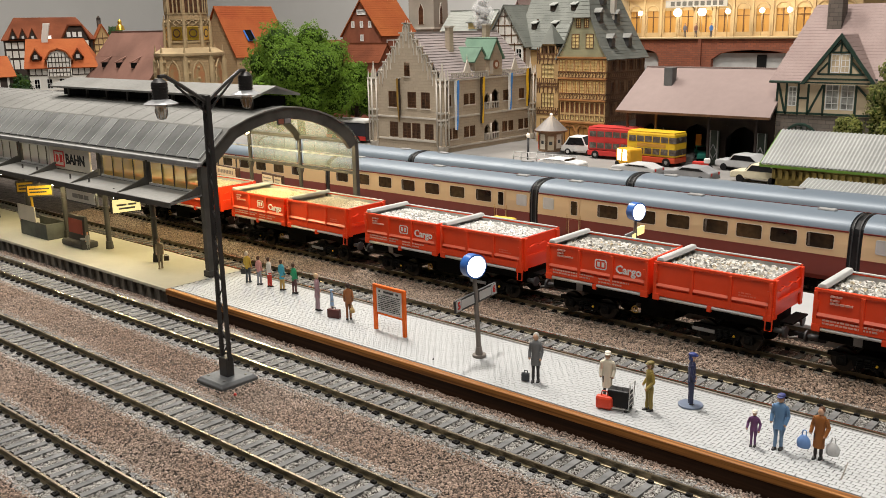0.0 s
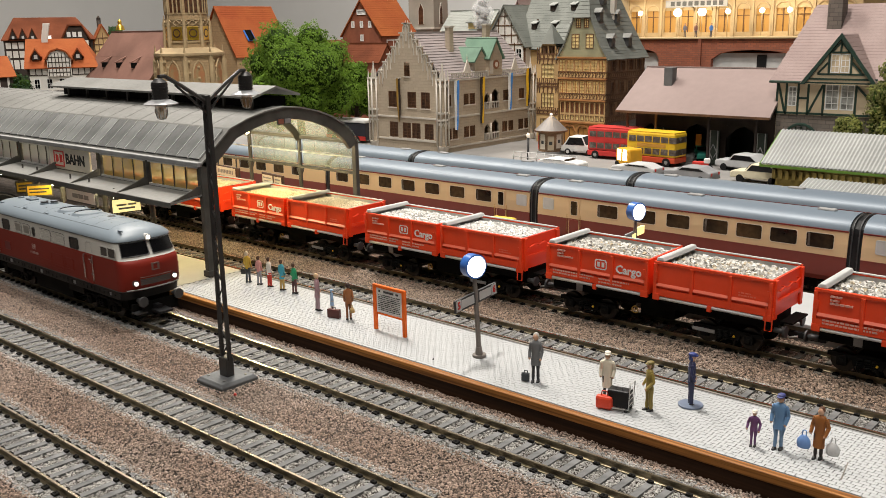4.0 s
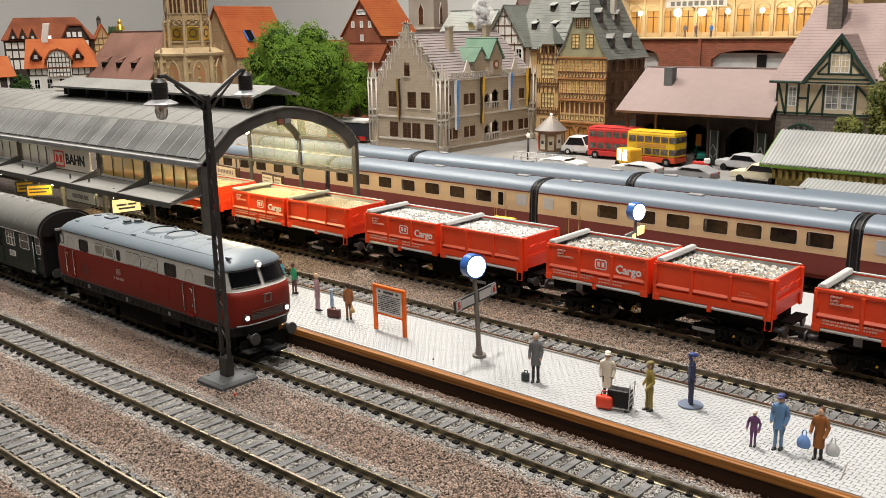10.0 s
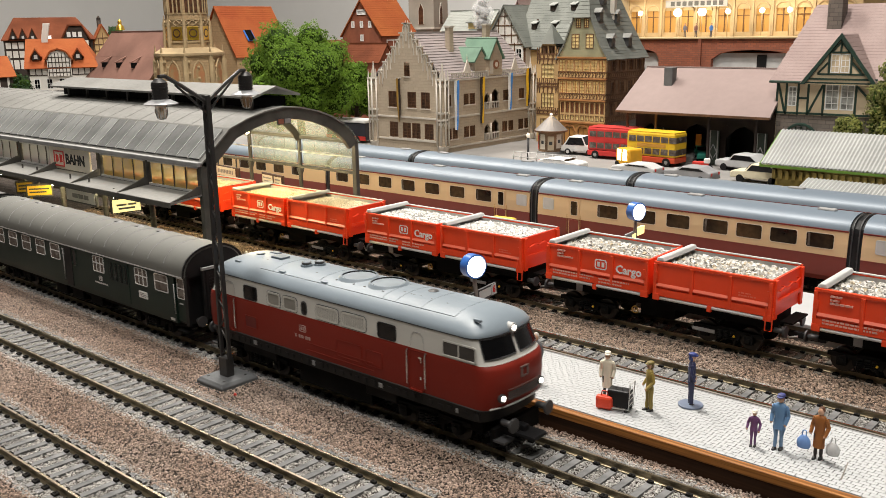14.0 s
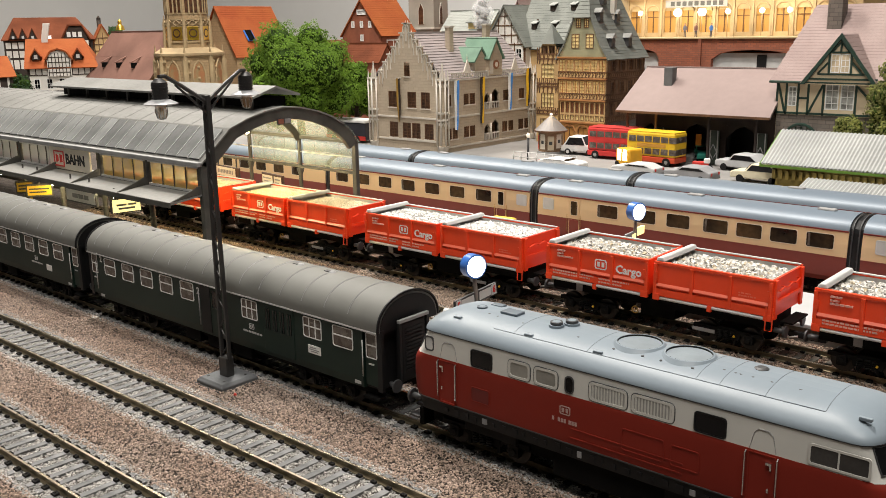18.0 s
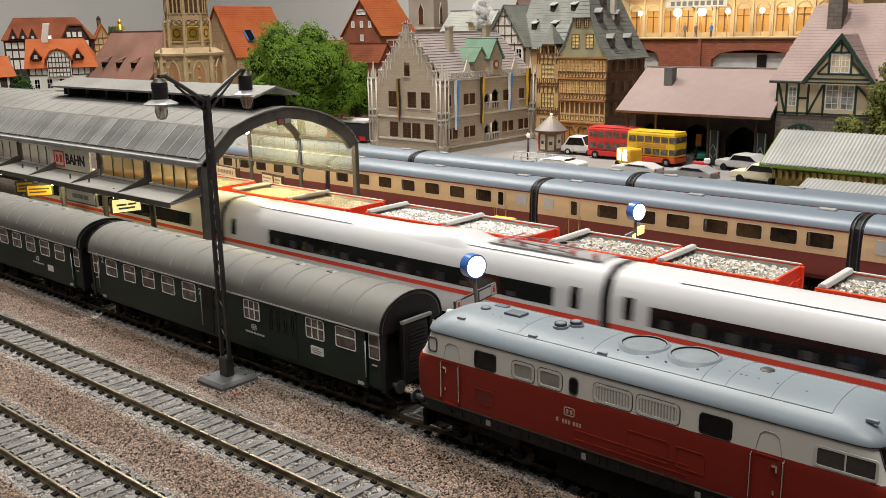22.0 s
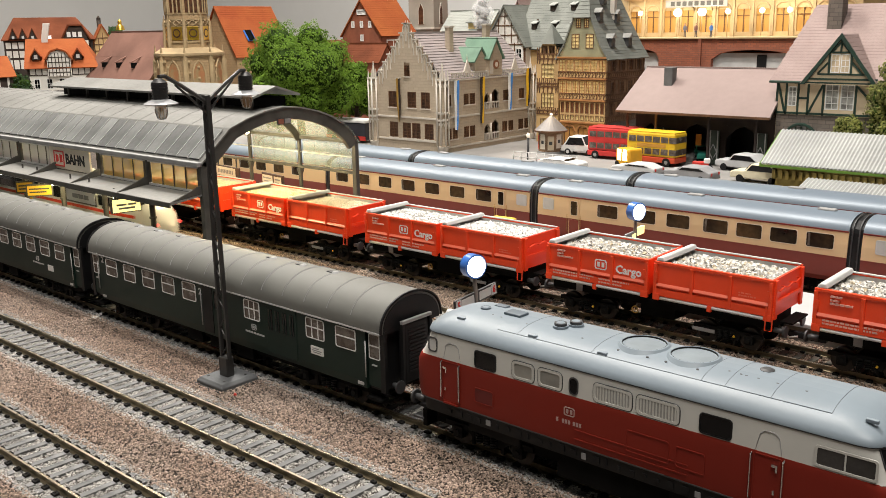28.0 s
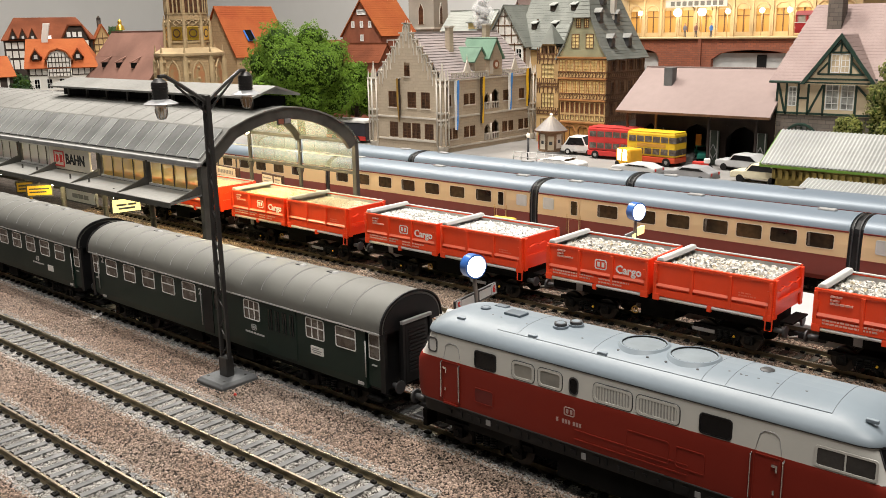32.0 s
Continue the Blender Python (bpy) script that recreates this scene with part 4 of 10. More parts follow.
part("drum", Mesh().cyl((0, 0, 0), 2.8, 6.5, "z", 14), M_HALL, bin_)
part("rim", Mesh().cyl((0, 0, 6.5), 3.0, 0.6, "z", 14), M_GREY, bin_)
# signs on the far platform in the hall
fs = thing("far_platform_sign", -550.0, 430.0, 29.5, -8, "brown twin sign with cream panels over the far platform", "sign")
part("board_face", Mesh().box(-15, 15, -1, 1, 0, 9), M_TIMBERSIGN, fs, "", 0.2)
for a, b in ((-13.8, 1.0), (3.2, 13.6)):
    pn = part("panel", Mesh().box(a, b, -1.25, -1.0, 1.4, 7.6), M_CREAMSIGN, fs, "cream panel")
    part("bars", Mesh().box(a + 1.5, b - 1.5, -1.4, -1.25, 4.9, 6.0).box(a + 2.2, b - 2.8, -1.4, -1.25, 2.6, 3.5), M_GREY, pn, "unreadable letters as bars")
part("post", Mesh().box(-0.8, 0.8, -0.8, 0.8, -23.6, 0), M_HALL, fs)
fc = thing("far_name_sign", -604.0, 428.0, 31.5, -6, "cream name board hanging over the far platform", "sign")
part("board_face", Mesh().box(-18, 18, -0.8, 0.8, 0, 8.6), M_TIMBERSIGN, fc, "", 0.2)
pn = part("panel", Mesh().box(-17, 13, -1.05, -0.8, 0.9, 7.7), M_CREAMSIGN, fc, "cream panel")
lb_ = Mesh()
for k in range(10):
    lb_.box(-13.5 + k * 2.4, -11.9 + k * 2.4, -1.2, -1.05, 2.8, 5.8)
part("bars", lb_, M_GREY, pn, "unreadable letters as bars")
for a in (-14, 14):
    part("hanger", Mesh().box(a - 0.4, a + 0.4, -0.4, 0.4, 8.6, 19.0), M_HALL, fc)
# warm lamps under the hall roof
for lx in (-492, -580, -675):
    lamp = thing("hall_lamp", lx, 366, 80, 0, "small warm hall lamp under the roof", "lamp", "hall lamps")
    part("shade", Mesh().cyl((0, 0, 0), 4.0, 2.2, "z", 14, 0, 1.2), M_HALL, lamp)
    part("bulb", Mesh().ball((0, 0, -0.6), 1.3, 8), M_WARMGLOW, lamp, "glowing bulb")
    part("rod", Mesh().cyl((0, 0, 2.0), 0.4, 8.0, "z", 6), M_HALL, lamp)
for lx in (-492, -580, -675):
    d = bpy.data.lights.new("hall_bulb_light", "POINT")
    d.energy, d.color, d.shadow_soft_size = 0.28 if lx > -500 else 0.13, (1.0, 0.82, 0.45), 0.004
    o = new("hall_bulb_light", d)
    o.location = (lx * MM, 0.366, 0.076)

# lamps added under the canopy to brighten the hall's platform
for lx in (-520, -600, -680):
    lamp = thing("canopy_lamp", lx, 284, 46, 0, "small added lamp that brightens the hall platform", "lamp", "canopy lamps")
    part("shade", Mesh().cyl((0, 0, 0), 2.6, 1.6, "z", 14, 0, 0.8), M_HALL, lamp)
    part("bulb", Mesh().ball((0, 0, -0.4), 0.9, 8), M_WARMGLOW, lamp, "glowing bulb")
    part("rod", Mesh().cyl((0, 0, 1.5), 0.3, 5.6, "z", 6), M_HALL, lamp)
    d = bpy.data.lights.new("canopy_bulb_light", "POINT")
    d.energy, d.color, d.shadow_soft_size = 0.026, (1.0, 0.82, 0.45), 0.003
    new("canopy_bulb_light", d).location = (lx * MM, 0.284, 0.0435)

# ---------- rolling stock: shared parts ----------


def bogie(t, x, wheels=(-13.0, 13.0), r=5.2, half=9.0):
    """A bogie: side frames with axle boxes, coil springs and brake shoes, and its wheelsets."""
    w0 = max(wheels)
    b = part("bogie", Mesh().box(x - 5, x + 5, -11.4, 11.4, 4.0, 9.0).box(x - w0 - 5, x + w0 + 5, -11.0, -10.4, 7.2, 8.4).box(x - w0 - 5, x + w0 + 5, 10.4, 11.0, 7.2, 8.4), M_DARK, t, "", 0.3)
    for e in (-1, 1):
        y = e * 12.2
        prof = [(x - w0 - 6, 6.6), (x - w0 - 6, 8.6), (x - 5, 8.6), (x - 4, 9.4), (x + 4, 9.4), (x + 5, 8.6), (x + w0 + 6, 8.6), (x + w0 + 6, 6.6), (x + w0 - 4, 6.4), (x + 6, 4.0), (x - 6, 4.0), (x - w0 + 4, 6.4)]
        f = part("side_frame", Mesh().prism(prof, "y", y - 0.7, y + 0.7), M_GEAR, b, "", 0.2)
        for w in wheels:
            part("axle_box", Mesh().box(x + w - 2.0, x + w + 2.0, y - 1.6, y + 1.0, r - 2.0, r + 2.4).cyl((x + w, y - e * 0.0 - 2.2, r), 1.2, 0.7, "y", 10), M_GEAR, f, "", 0.2)
            part("brake_shoe", Mesh().box(x + w + (6.0 if w < 0 else -7.2), x + w + (7.2 if w < 0 else -6.0), y - 0.9, y + 0.9, 2.4, 7.0), M_GEAR, f)
        for q in (-3.0, 0.0, 3.0):
            sp = Mesh()
            for k in range(4):
                sp.cyl((x + q, y - 1.5, 4.3 + k * 1.0), 1.2, 0.6, "z", 8)
            part("spring", sp, M_GEAR, f)
    for w in wheels:
        m = Mesh()
        for e in (-1, 1):
            m.cyl((x + w, e * 9.6 - 1.2, r), r, 2.4, "y", 20)
        m.cyl((x + w, -9.6, r), 0.8, 19.2, "y", 8)
        part("wheelset", m, mat_wheel, b, "dark metal wheels")
    return b


M_GEAR = mat("dusty_black_running_gear", (0.0085, 0.008, 0.0075), 0.7, var=0.3, scale=300, spec=0.2)
mat_ochre = mat("ochre_paint", (0.35, 0.19, 0.03), 0.5)
mat_wheel = mat("dark_wheel_metal", (0.06, 0.055, 0.05), 0.4, 0.8, 0.2)


def buffer(t, x, y, z, d):
    b = part("buffer", Mesh().cyl((x, y, z), 1.2, d * 4.5, "x", 10), M_DKGREY, t)
    part("buffer_head", Mesh().cyl((x + d * 4.5, y, z), 2.7, d * 0.9, "x", 16), M_DKGREY, b, "", 0.2)


def emblem(t, x, y, z, s, m, fill=None):
    """A railway emblem drawn as a plain rounded frame with two bars, facing the near side."""
    k = Mesh()
    w, h, e = s * 1.35, s, s * 0.1

    def loop(a, b, c):
        q = s * 0.14
        return [(x + i * a, c, z + j * b) for i, j in ((1 - q / a, -1), (1, -1 + q / b), (1, 1 - q / b), (1 - q / a, 1), (-1 + q / a, 1), (-1, 1 - q / b), (-1, -1 + q / b), (-1 + q / a, -1))]
    k.loft([loop(w / 2, h / 2, y), loop(w / 2, h / 2, y - 0.12), loop(w / 2 - e, h / 2 - e, y - 0.12), loop(w / 2 - e, h / 2 - e, y)], 0, False, False)
    k.box(x - w * 0.3, x - w * 0.08, y - 0.12, y, z - h * 0.24, z + h * 0.24).box(x + w * 0.08, x + w * 0.3, y - 0.12, y, z - h * 0.24, z + h * 0.24)
    part("emblem", k, m, t, "railway emblem")


def pane_frame(t, x0, x1, y, z0, z1, mframe, mpane, w=0.55, r=0.9, name="window", bars=()):
    """A framed window on a side that faces -y: raised rounded frame, pane, glazing bars."""
    def rr(a, b, c, d, q, yy):
        pts = []
        for cx, cz, s in ((b - q, d - q, 0), (a + q, d - q, 90), (a + q, c + q, 180), (b - q, c + q, 270)):
            for k in range(4):
                an = math.radians(s + 30 * k)
                pts.append((cx + q * math.cos(an), yy, cz + q * math.sin(an)))
        return pts
    f = part(name, Mesh().loft([rr(x0, x1, z0, z1, r, y), rr(x0, x1, z0, z1, r, y - 0.28), rr(x0 + w, x1 - w, z0 + w, z1 - w, max(0.2, r - w * 0.5), y - 0.28), rr(x0 + w, x1 - w, z0 + w, z1 - w, max(0.2, r - w * 0.5), y - 0.02)], 0, False, False), mframe, t)
    part("pane", Mesh().prism([(p[0], p[2]) for p in rr(x0 + w * 0.6, x1 - w * 0.6, z0 + w * 0.6, z1 - w * 0.6, max(0.2, r - w * 0.5), 0)], "y", y - 0.1, y + 0.1), mpane, f)
    if bars:
        k = Mesh()
        for kind, q in bars:
            if kind == "v":
                k.box(q - 0.2, q + 0.2, y - 0.3, y - 0.08, z0 + w, z1 - w)
            else:
                k.box(x0 + w, x1 - w, y - 0.3, y - 0.08, q - 0.25, q + 0.25)
        part("glazing_bar", k, mframe, f)
    return f


# ---------- diesel locomotive ----------
M_BADGE = mat("greyish_pink_badge", (0.45, 0.3, 0.27), 0.6, var=0.05)
M_ROOFBOX = mat("slate_grey_box", (0.1, 0.125, 0.15), 0.5, var=0.1)
M_SEAM = mat("roof_joint_shade", (0.14, 0.165, 0.185), 0.6)
M_VENT = mat("dull_red_grey_vent", (0.16, 0.1, 0.085), 0.6, var=0.15)
M_SKIRT = mat("dark_grey_skirt_paint", (0.011, 0.011, 0.0115), 0.55, var=0.2, scale=200, spec=0.3)
M_HATCH = mat("deep_red_hatch", (0.13, 0.008, 0.006), 0.5, var=0.05)
loco = thing("diesel_locomotive", -306, Y1, 0, 0, "dark red and pale grey diesel locomotive with blue-grey roof", "locomotive")
BW = 17.0


def nose_x(y, a, k=9.0, b=BW):
    """How far the rounded nose reaches at y; it runs smoothly into the sides."""
    return a - k + k * max(0.0, 1 - min(1.0, abs(y) / b) ** 2.5) ** 0.4


def plan(a, b, k, z, n=14):
    ys = [b * math.sin(0.5 * math.pi * (2 * j / (n - 1) - 1)) for j in range(n)]
    pts = [(a - k - 1.5, -b, z)] + [(nose_x(y, a, k, b), y, z) for y in ys] + [(a - k - 1.5, b, z)]
    return pts + [(-x, y, zz) for x, y, zz in reversed(pts)]


part("lower_body", Mesh().loft([plan(81.4, BW - 0.2, 7.0, 16.6), plan(82.2, BW, 7.0, 18.6), plan(82.8, BW, 7.5, 25.0), plan(82.9, BW, 8.0, 28.5), plan(82.5, BW, 8.0, 30.6), plan(81.7, BW - 0.05, 8.0, 32.0), plan(80.6, BW - 0.15, 8.0, 32.7)]), M_LOCO_RED, loco, "dark red body side")
part("upper_body", Mesh().loft([plan(81.2, BW - 0.2, 8.0, 32.5), plan(80.4, BW - 0.25, 8.0, 33.2), plan(78.6, BW - 0.4, 8.0, 37.0), plan(76.6, BW - 0.75, 8.0, 41.8)]), M_LOCO_BEIGE, loco, "pale grey window band")
part("roof", Mesh().loft([plan(77.6, BW - 0.35, 8.0, 41.6), plan(77.5, BW - 0.5, 8.0, 42.3), plan(76.6, BW - 1.3, 8.2, 43.5), plan(75.0, BW - 2.8, 8.4, 44.9), plan(72.4, BW - 5.4, 8.0, 46.2), plan(69.4, BW - 8.4, 7.0, 47.2), plan(66.0, BW - 11.6, 5.0, 47.75), plan(62.0, 2.0, 2, 48.0)]), M_LOCO_ROOF, loco, "blue-grey domed roof")
part("roof_edge_line", Mesh().loft([plan(77.3, BW - 0.5, 8.0, 41.2), plan(77.3, BW - 0.5, 8.0, 41.62)]), M_DKGREY, loco, "dark seam under the roof")
part("skirt", Mesh().loft([plan(79.5, BW - 0.6, 6.0, 12.0), plan(80.6, BW - 0.35, 6.5, 16.5)]), M_SKIRT, loco, "dark grey skirt")
part("skirt_line", Mesh().loft([plan(81.3, BW + 0.02, 7.0, 16.4), plan(81.4, BW + 0.05, 7.0, 16.8)]), M_DKGREY, loco)
part("underframe", Mesh().box(-74, 74, -12, 12, 6.0, 12.4).box(-20, 22, -15, 15, 3.5, 12.4), M_DARK, loco)
for bx in (-50, 50):
    bogie(loco, bx)
for d in (-1, 1):
    for e in (-1, 1):
        buffer(loco, d * 81, e * 10.2, 11.8, d)
    part("coupler", Mesh().box(d * 78 - 6, d * 78 + 6, -1.5, 1.5, 5, 8).box(d * 86 - 4, d * 86 + 4, -4, 4, 4.6, 6.0), M_BLACK, loco, "", 0.3)
    part("plough", Mesh().box(d * 79 - 1, d * 79 + 1, -13, 13, 3.0, 9.5), M_DARK, loco)
    part("front_step", Mesh().box(d * 82 - 2.4, d * 82 + 2.4, -13.5, -7.5, 5.2, 6.0), M_DKGREY, loco, "grey front step")
# windscreens: patches of the sloped front
for d in (-1, 1):
    for e in (-1, 1):
        rows = []
        for zz, a in ((34.3, 80.0), (37.6, 78.5), (40.8, 77.2)):
            rows.append([(d * (nose_x(e * yy, a, 8.0, BW - 0.3) + 0.1), e * yy * (1 - (zz - 34.3) * 0.006), zz) for yy in (1.0, 4.0, 7.0, 10.0, 12.6, 14.6)])
        part("windscreen", Mesh().loft(rows, 0, True, False, False), M_GLASS, loco, "dark windscreen")
        part("windscreen_seal", Mesh().path([(x + d * 0.1, y, z) for x, y, z in rows[0] + [rows[1][-1]] + rows[2][::-1] + [rows[1][0], rows[0][0]]], 0.22, 5), M_DKGREY, loco)
        lx = d * (nose_x(e * 11.0, 82.40, 7.4) - 0.3)
        h = part("headlight", Mesh().cyl((lx, e * 11.0, 20.8), 1.6, d * 1.2, "x", 16), M_DKGREY, loco, "round headlight")
        part("lens", Mesh().cyl((lx + d * 1.15, e * 11.0, 20.8), 1.05, d * 0.3, "x", 16), M_HEADGLOW if d > 0 else M_LTGREY, h, "white lens")
    t0 = d * 77.2
    h = part("top_headlight", Mesh().cyl((t0 - d * 1.5, 0, 42.6), 1.7, d * 2.6, "x", 16), M_LTGREY, loco, "headlight above the windscreen")
    part("lens", Mesh().cyl((t0 + d * 1.1, 0, 42.6), 1.0, d * 0.3, "x", 16), M_HEADGLOW if d > 0 else M_LTGREY, h)
    part("front_vent", Mesh().loft([[(d * (nose_x(yy, 82.70, 7.4) + 0.15), yy, zz) for yy in (-8.6, -6, -3, 0, 3, 6, 8.6)] for zz in (19.4, 22.6)], 0, True, False, False), M_VENT, loco, "dull slatted front vent")
    for zz in (20.0, 20.8, 21.6, 22.3):
        part("vent_slat", Mesh().path([(d * (nose_x(yy, 82.75, 7.4) + 0.2), yy, zz) for yy in (-8.4, -4, 0, 4, 8.4)], 0.16, 4), M_DKGREY, loco)
    part("front_line", Mesh().path([(d * (nose_x(yy, 82.10, 7.0) + 0.15), yy, 17.3) for yy in (-15, -10, -5, 0, 5, 10, 15)], 0.3), M_LTGREY, loco)
    part("front_handrail", Mesh().path([(d * (nose_x(yy, 82.80, 7.5) + 0.7), yy, 23.6) for yy in (-9, -5, 0, 5, 9)], 0.16), M_VENT, loco)
    em = Mesh()
    for yy, ww in ((-1.7, 0.5), (1.7, 0.5)):
        em.box(d * 82.85 - 0.3, d * 82.85 + 0.3, yy - ww, yy + ww, 26.6, 29.6)
    em.box(d * 82.85 - 0.3, d * 82.85 + 0.3, -2.2, 2.2, 26.2, 26.7).box(d * 82.85 - 0.3, d * 82.85 + 0.3, -2.2, 2.2, 29.5, 30.0)
    # emblem in a dull red-grey, faint against the red
    part("emblem", em, M_VENT, loco, "faint railway emblem")
# the body stands a little to the rear of its windows' middle
for o in loco.children:
    o.location.x -= 5.5 * MM
# side windows and louvres, the same on both sides in the film's view
SY = -BW + 0.3
def rim_line(t, x0, x1, z0, z1, q):
    """A dark joint round a raised frame."""
    pts = []
    for cx, cz, a in ((x1 - q, z1 - q, 0), (x0 + q, z1 - q, 90), (x0 + q, z0 + q, 180), (x1 - q, z0 + q, 270)):
        pts += [(cx + (q + 0.15) * math.cos(math.radians(a + 30 * k)), SY - 0.06, cz + (q + 0.15) * math.sin(math.radians(a + 30 * k))) for k in range(4)]
    part("rim_joint", Mesh().path(pts + pts[:1], 0.17, 4), M_DKGREY, t)


for x0, x1 in ((-58, -48.8), (22.6, 32.2)):
    pane_frame(loco, x0, x1, SY, 33.0, 39.2, M_BLACK, M_GLASS, 0.4, 1.1)
for x0, x1 in ((-42.2, -33.6), (-32, -23.0)):
    pane_frame(loco, x0, x1, SY, 33.2, 39.2, M_LOCO_BEIGE, mat("grey_blind", (0.3, 0.29, 0.26), 0.5), 0.8, 1.3)
    rim_line(loco, x0, x1, 33.2, 39.2, 1.4)
pane_frame(loco, -20.4, -17.0, SY, 33.2, 39.0, M_DKGREY, M_GLASS, 0.4, 1.5)
for x0, x1 in ((-11.6, 1.5), (3.0, 16.6)):
    v = pane_frame(loco, x0, x1, SY, 33.2, 39.2, M_LOCO_BEIGE, mat("louvre_grey", (0.36, 0.355, 0.33), 0.5), 0.8, 1.3, "louvre")
    rim_line(loco, x0, x1, 33.2, 39.2, 1.4)
    k = Mesh()
    q = x0 + 1.2
    while q < x1 - 1.0:
        k.box(q, q + 0.45, SY - 0.25, SY - 0.1, 34.0, 38.4)
        q += 1.0
    part("slat", k, M_LOCO_BEIGE, v, "upright slats")
w = pane_frame(loco, 54.2, 69.6, SY, 33.2, 39.0, M_LOCO_BEIGE, mat("smoky_cab_pane", (0.05, 0.048, 0.046), 0.2, var=0.3, scale=300), 0.6, 0.8, "cab_window", (("v", 61.8),))
pane_frame(loco, -78.8, -74.6, SY + 0.15, 34.2, 39.6, M_DKGREY, M_LTGREY, 0.5, 1.2, "cab_window")
pane_frame(loco, -72.0 - 0, -64.0, -BW + 0.02, 17.6, 32.2, M_LOCO_RED, M_LOCO_RED, 0.3, 0.4, "door")
pane_frame(loco, 38.6, 46.2, -BW + 0.02, 17.6, 32.2, M_LOCO_RED, M_LOCO_RED, 0.3, 0.4, "door")
for hx in (-72.4, -64.4, 38.0, 46.8):
    part("handrail", Mesh().path([(hx, -BW, 18.6), (hx, -BW - 0.7, 19.0), (hx, -BW - 0.7, 31.6), (hx, -BW, 32.0)], 0.26, 6), M_CHROME, loco, "bright handrail")
for hx in (-70.6, 44.6):
    part("door_handle", Mesh().box(hx - 0.9, hx + 0.7, -BW - 0.7, -BW, 29.6, 30.3).box(hx + 0.2, hx + 0.7, -BW - 0.7, -BW, 28.2, 29.6), M_CHROME, loco)
    part("door_lock", Mesh().box(hx - 0.3, hx + 0.2, -BW - 0.5, -BW, 21.6, 22.8), M_CHROME, loco)
for x0, x1, z0, z1 in ((-58, -49.8, 20.6, 26.0), (0, 14, 20.5, 27.5), (16, 25, 20.5, 27.0)):
    pane_frame(loco, x0, x1, -BW + 0.04, z0, z1, M_LOCO_RED, M_HATCH if x0 < -50 else M_LOCO_RED, 0.35, 0.8, "hatch")
for x0, x1 in ((-72.0, -64.0), (38.6, 46.2)):
    part("door_outline", Mesh().path([(x0 + 0.2, SY - 0.02, 32.8), (x0 + 1.2, SY + 0.08, 37.6), (x0 + 2.4, SY + 0.1, 38.8), (x1 - 2.4, SY + 0.1, 38.8), (x1 - 1.2, SY + 0.08, 37.6), (x1 - 0.2, SY - 0.02, 32.8)], 0.12, 4), M_GREY, loco, "fine line round the door head")
    part("door_step", Mesh().box(x0 + 0.8, x1 - 0.8, -BW - 0.9, -BW - 0.1, 17.0, 17.5), M_LOCO_RED, loco)
for zz in (19.0, 22.0):
    part("body_rib", Mesh().box(-18, 20, -BW - 0.22, -BW + 0.1, zz - 0.2, zz + 0.2), M_LOCO_RED, loco)
emblem(loco, -20.0, -BW - 0.0, 27.4, 2.9, M_BADGE)
nbm = Mesh()
for a in (-24.4, -22.2, -21.1, -20.0, -18.2, -17.1, -16.0):
    nbm.box(a - 0.38, a + 0.38, -BW - 0.1, -BW + 0.1, 23.2, 24.5)
part("number_bars", nbm, M_BADGE, loco, "pale running number as bars")
# skirt details
rs = random.Random(9)
for k in range(34):
    a = -70 + k * 4.2
    part("skirt_fitting", Mesh().box(a, a + rs.uniform(0.6, 2.4), -BW + 0.1, -BW + 0.6, 13.0 + rs.random(), 14.6 + rs.random()), M_GREY if k % 9 == 4 else M_BLACK, loco)
part("equipment_box", Mesh().box(-62, -40, -15.6, -14.0, 8.6, 12.4).box(14, 30, -15.6, -14.0, 8.0, 12.4), M_GEAR, loco, "", 0.3)
# roof fittings
for fx in (12.0, -4.5):
    rg_ = [[(fx + r * math.cos(2 * math.pi * j / 32), 0.5 + r * math.sin(2 * math.pi * j / 32), z) for j in range(32)] for r, z in ((9.2, 46.7), (7.4, 48.55), (6.9, 48.6), (6.8, 47.6))]
    f = part("fan_opening", Mesh().loft(rg_, 0, True, False), M_LOCO_ROOF, loco, "round roof fan ring")
    # black puts the recess's shade onto the ring's inner wall
    part("fan_well", Mesh().loft([[(fx + 6.75 * math.cos(2 * math.pi * j / 32), 0.5 + 6.75 * math.sin(2 * math.pi * j / 32), z) for j in range(32)] for z in (47.6, 48.55)], 0, True, False), M_BLACK, f, "inner wall, black for the shade in the recess")
    part("fan_disc", Mesh().cyl((fx, 0.5, 47.2), 6.7, 0.88, "z", 28), mat("dark_fan_grey", (0.2, 0.235, 0.26), 0.5), f, "grey fan cover")
for fx, fy in ((-34.0, -1.5), (-31.0, 3.0)):
    f = part("exhaust", Mesh().cyl((fx, fy, 47.0), 2.6, 1.7, "z", 18), M_LOCO_ROOF, loco, "exhaust ring")
    part("exhaust_pipe", Mesh().cyl((fx, fy, 48.6), 2.1, 1.0, "z", 18), M_DKGREY, f)
    part("exhaust_bore", Mesh().cyl((fx, fy, 49.55), 1.4, 0.12, "z", 18), M_LOCO_ROOF, f)
part("roof_box", Mesh().box(-57, -50, -2.0, 3.0, 47, 48.9), M_ROOFBOX, loco, "slate grey roof box", 0.3)
part("roof_frame", Mesh().box(-66, -61, 4.2, 7.2, 47, 48.2), M_ROOFBOX, loco, "", 0.3)
for fx, fy in ((-66, -0.5),):
    part("horn", Mesh().cyl((fx, fy, 46.6), 1.9, 1.9, "z", 14), M_ROOFBOX, loco)
    part("horn_bore", Mesh().cyl((fx, fy, 48.45), 1.1, 0.12, "z", 14), M_LOCO_ROOF, loco)
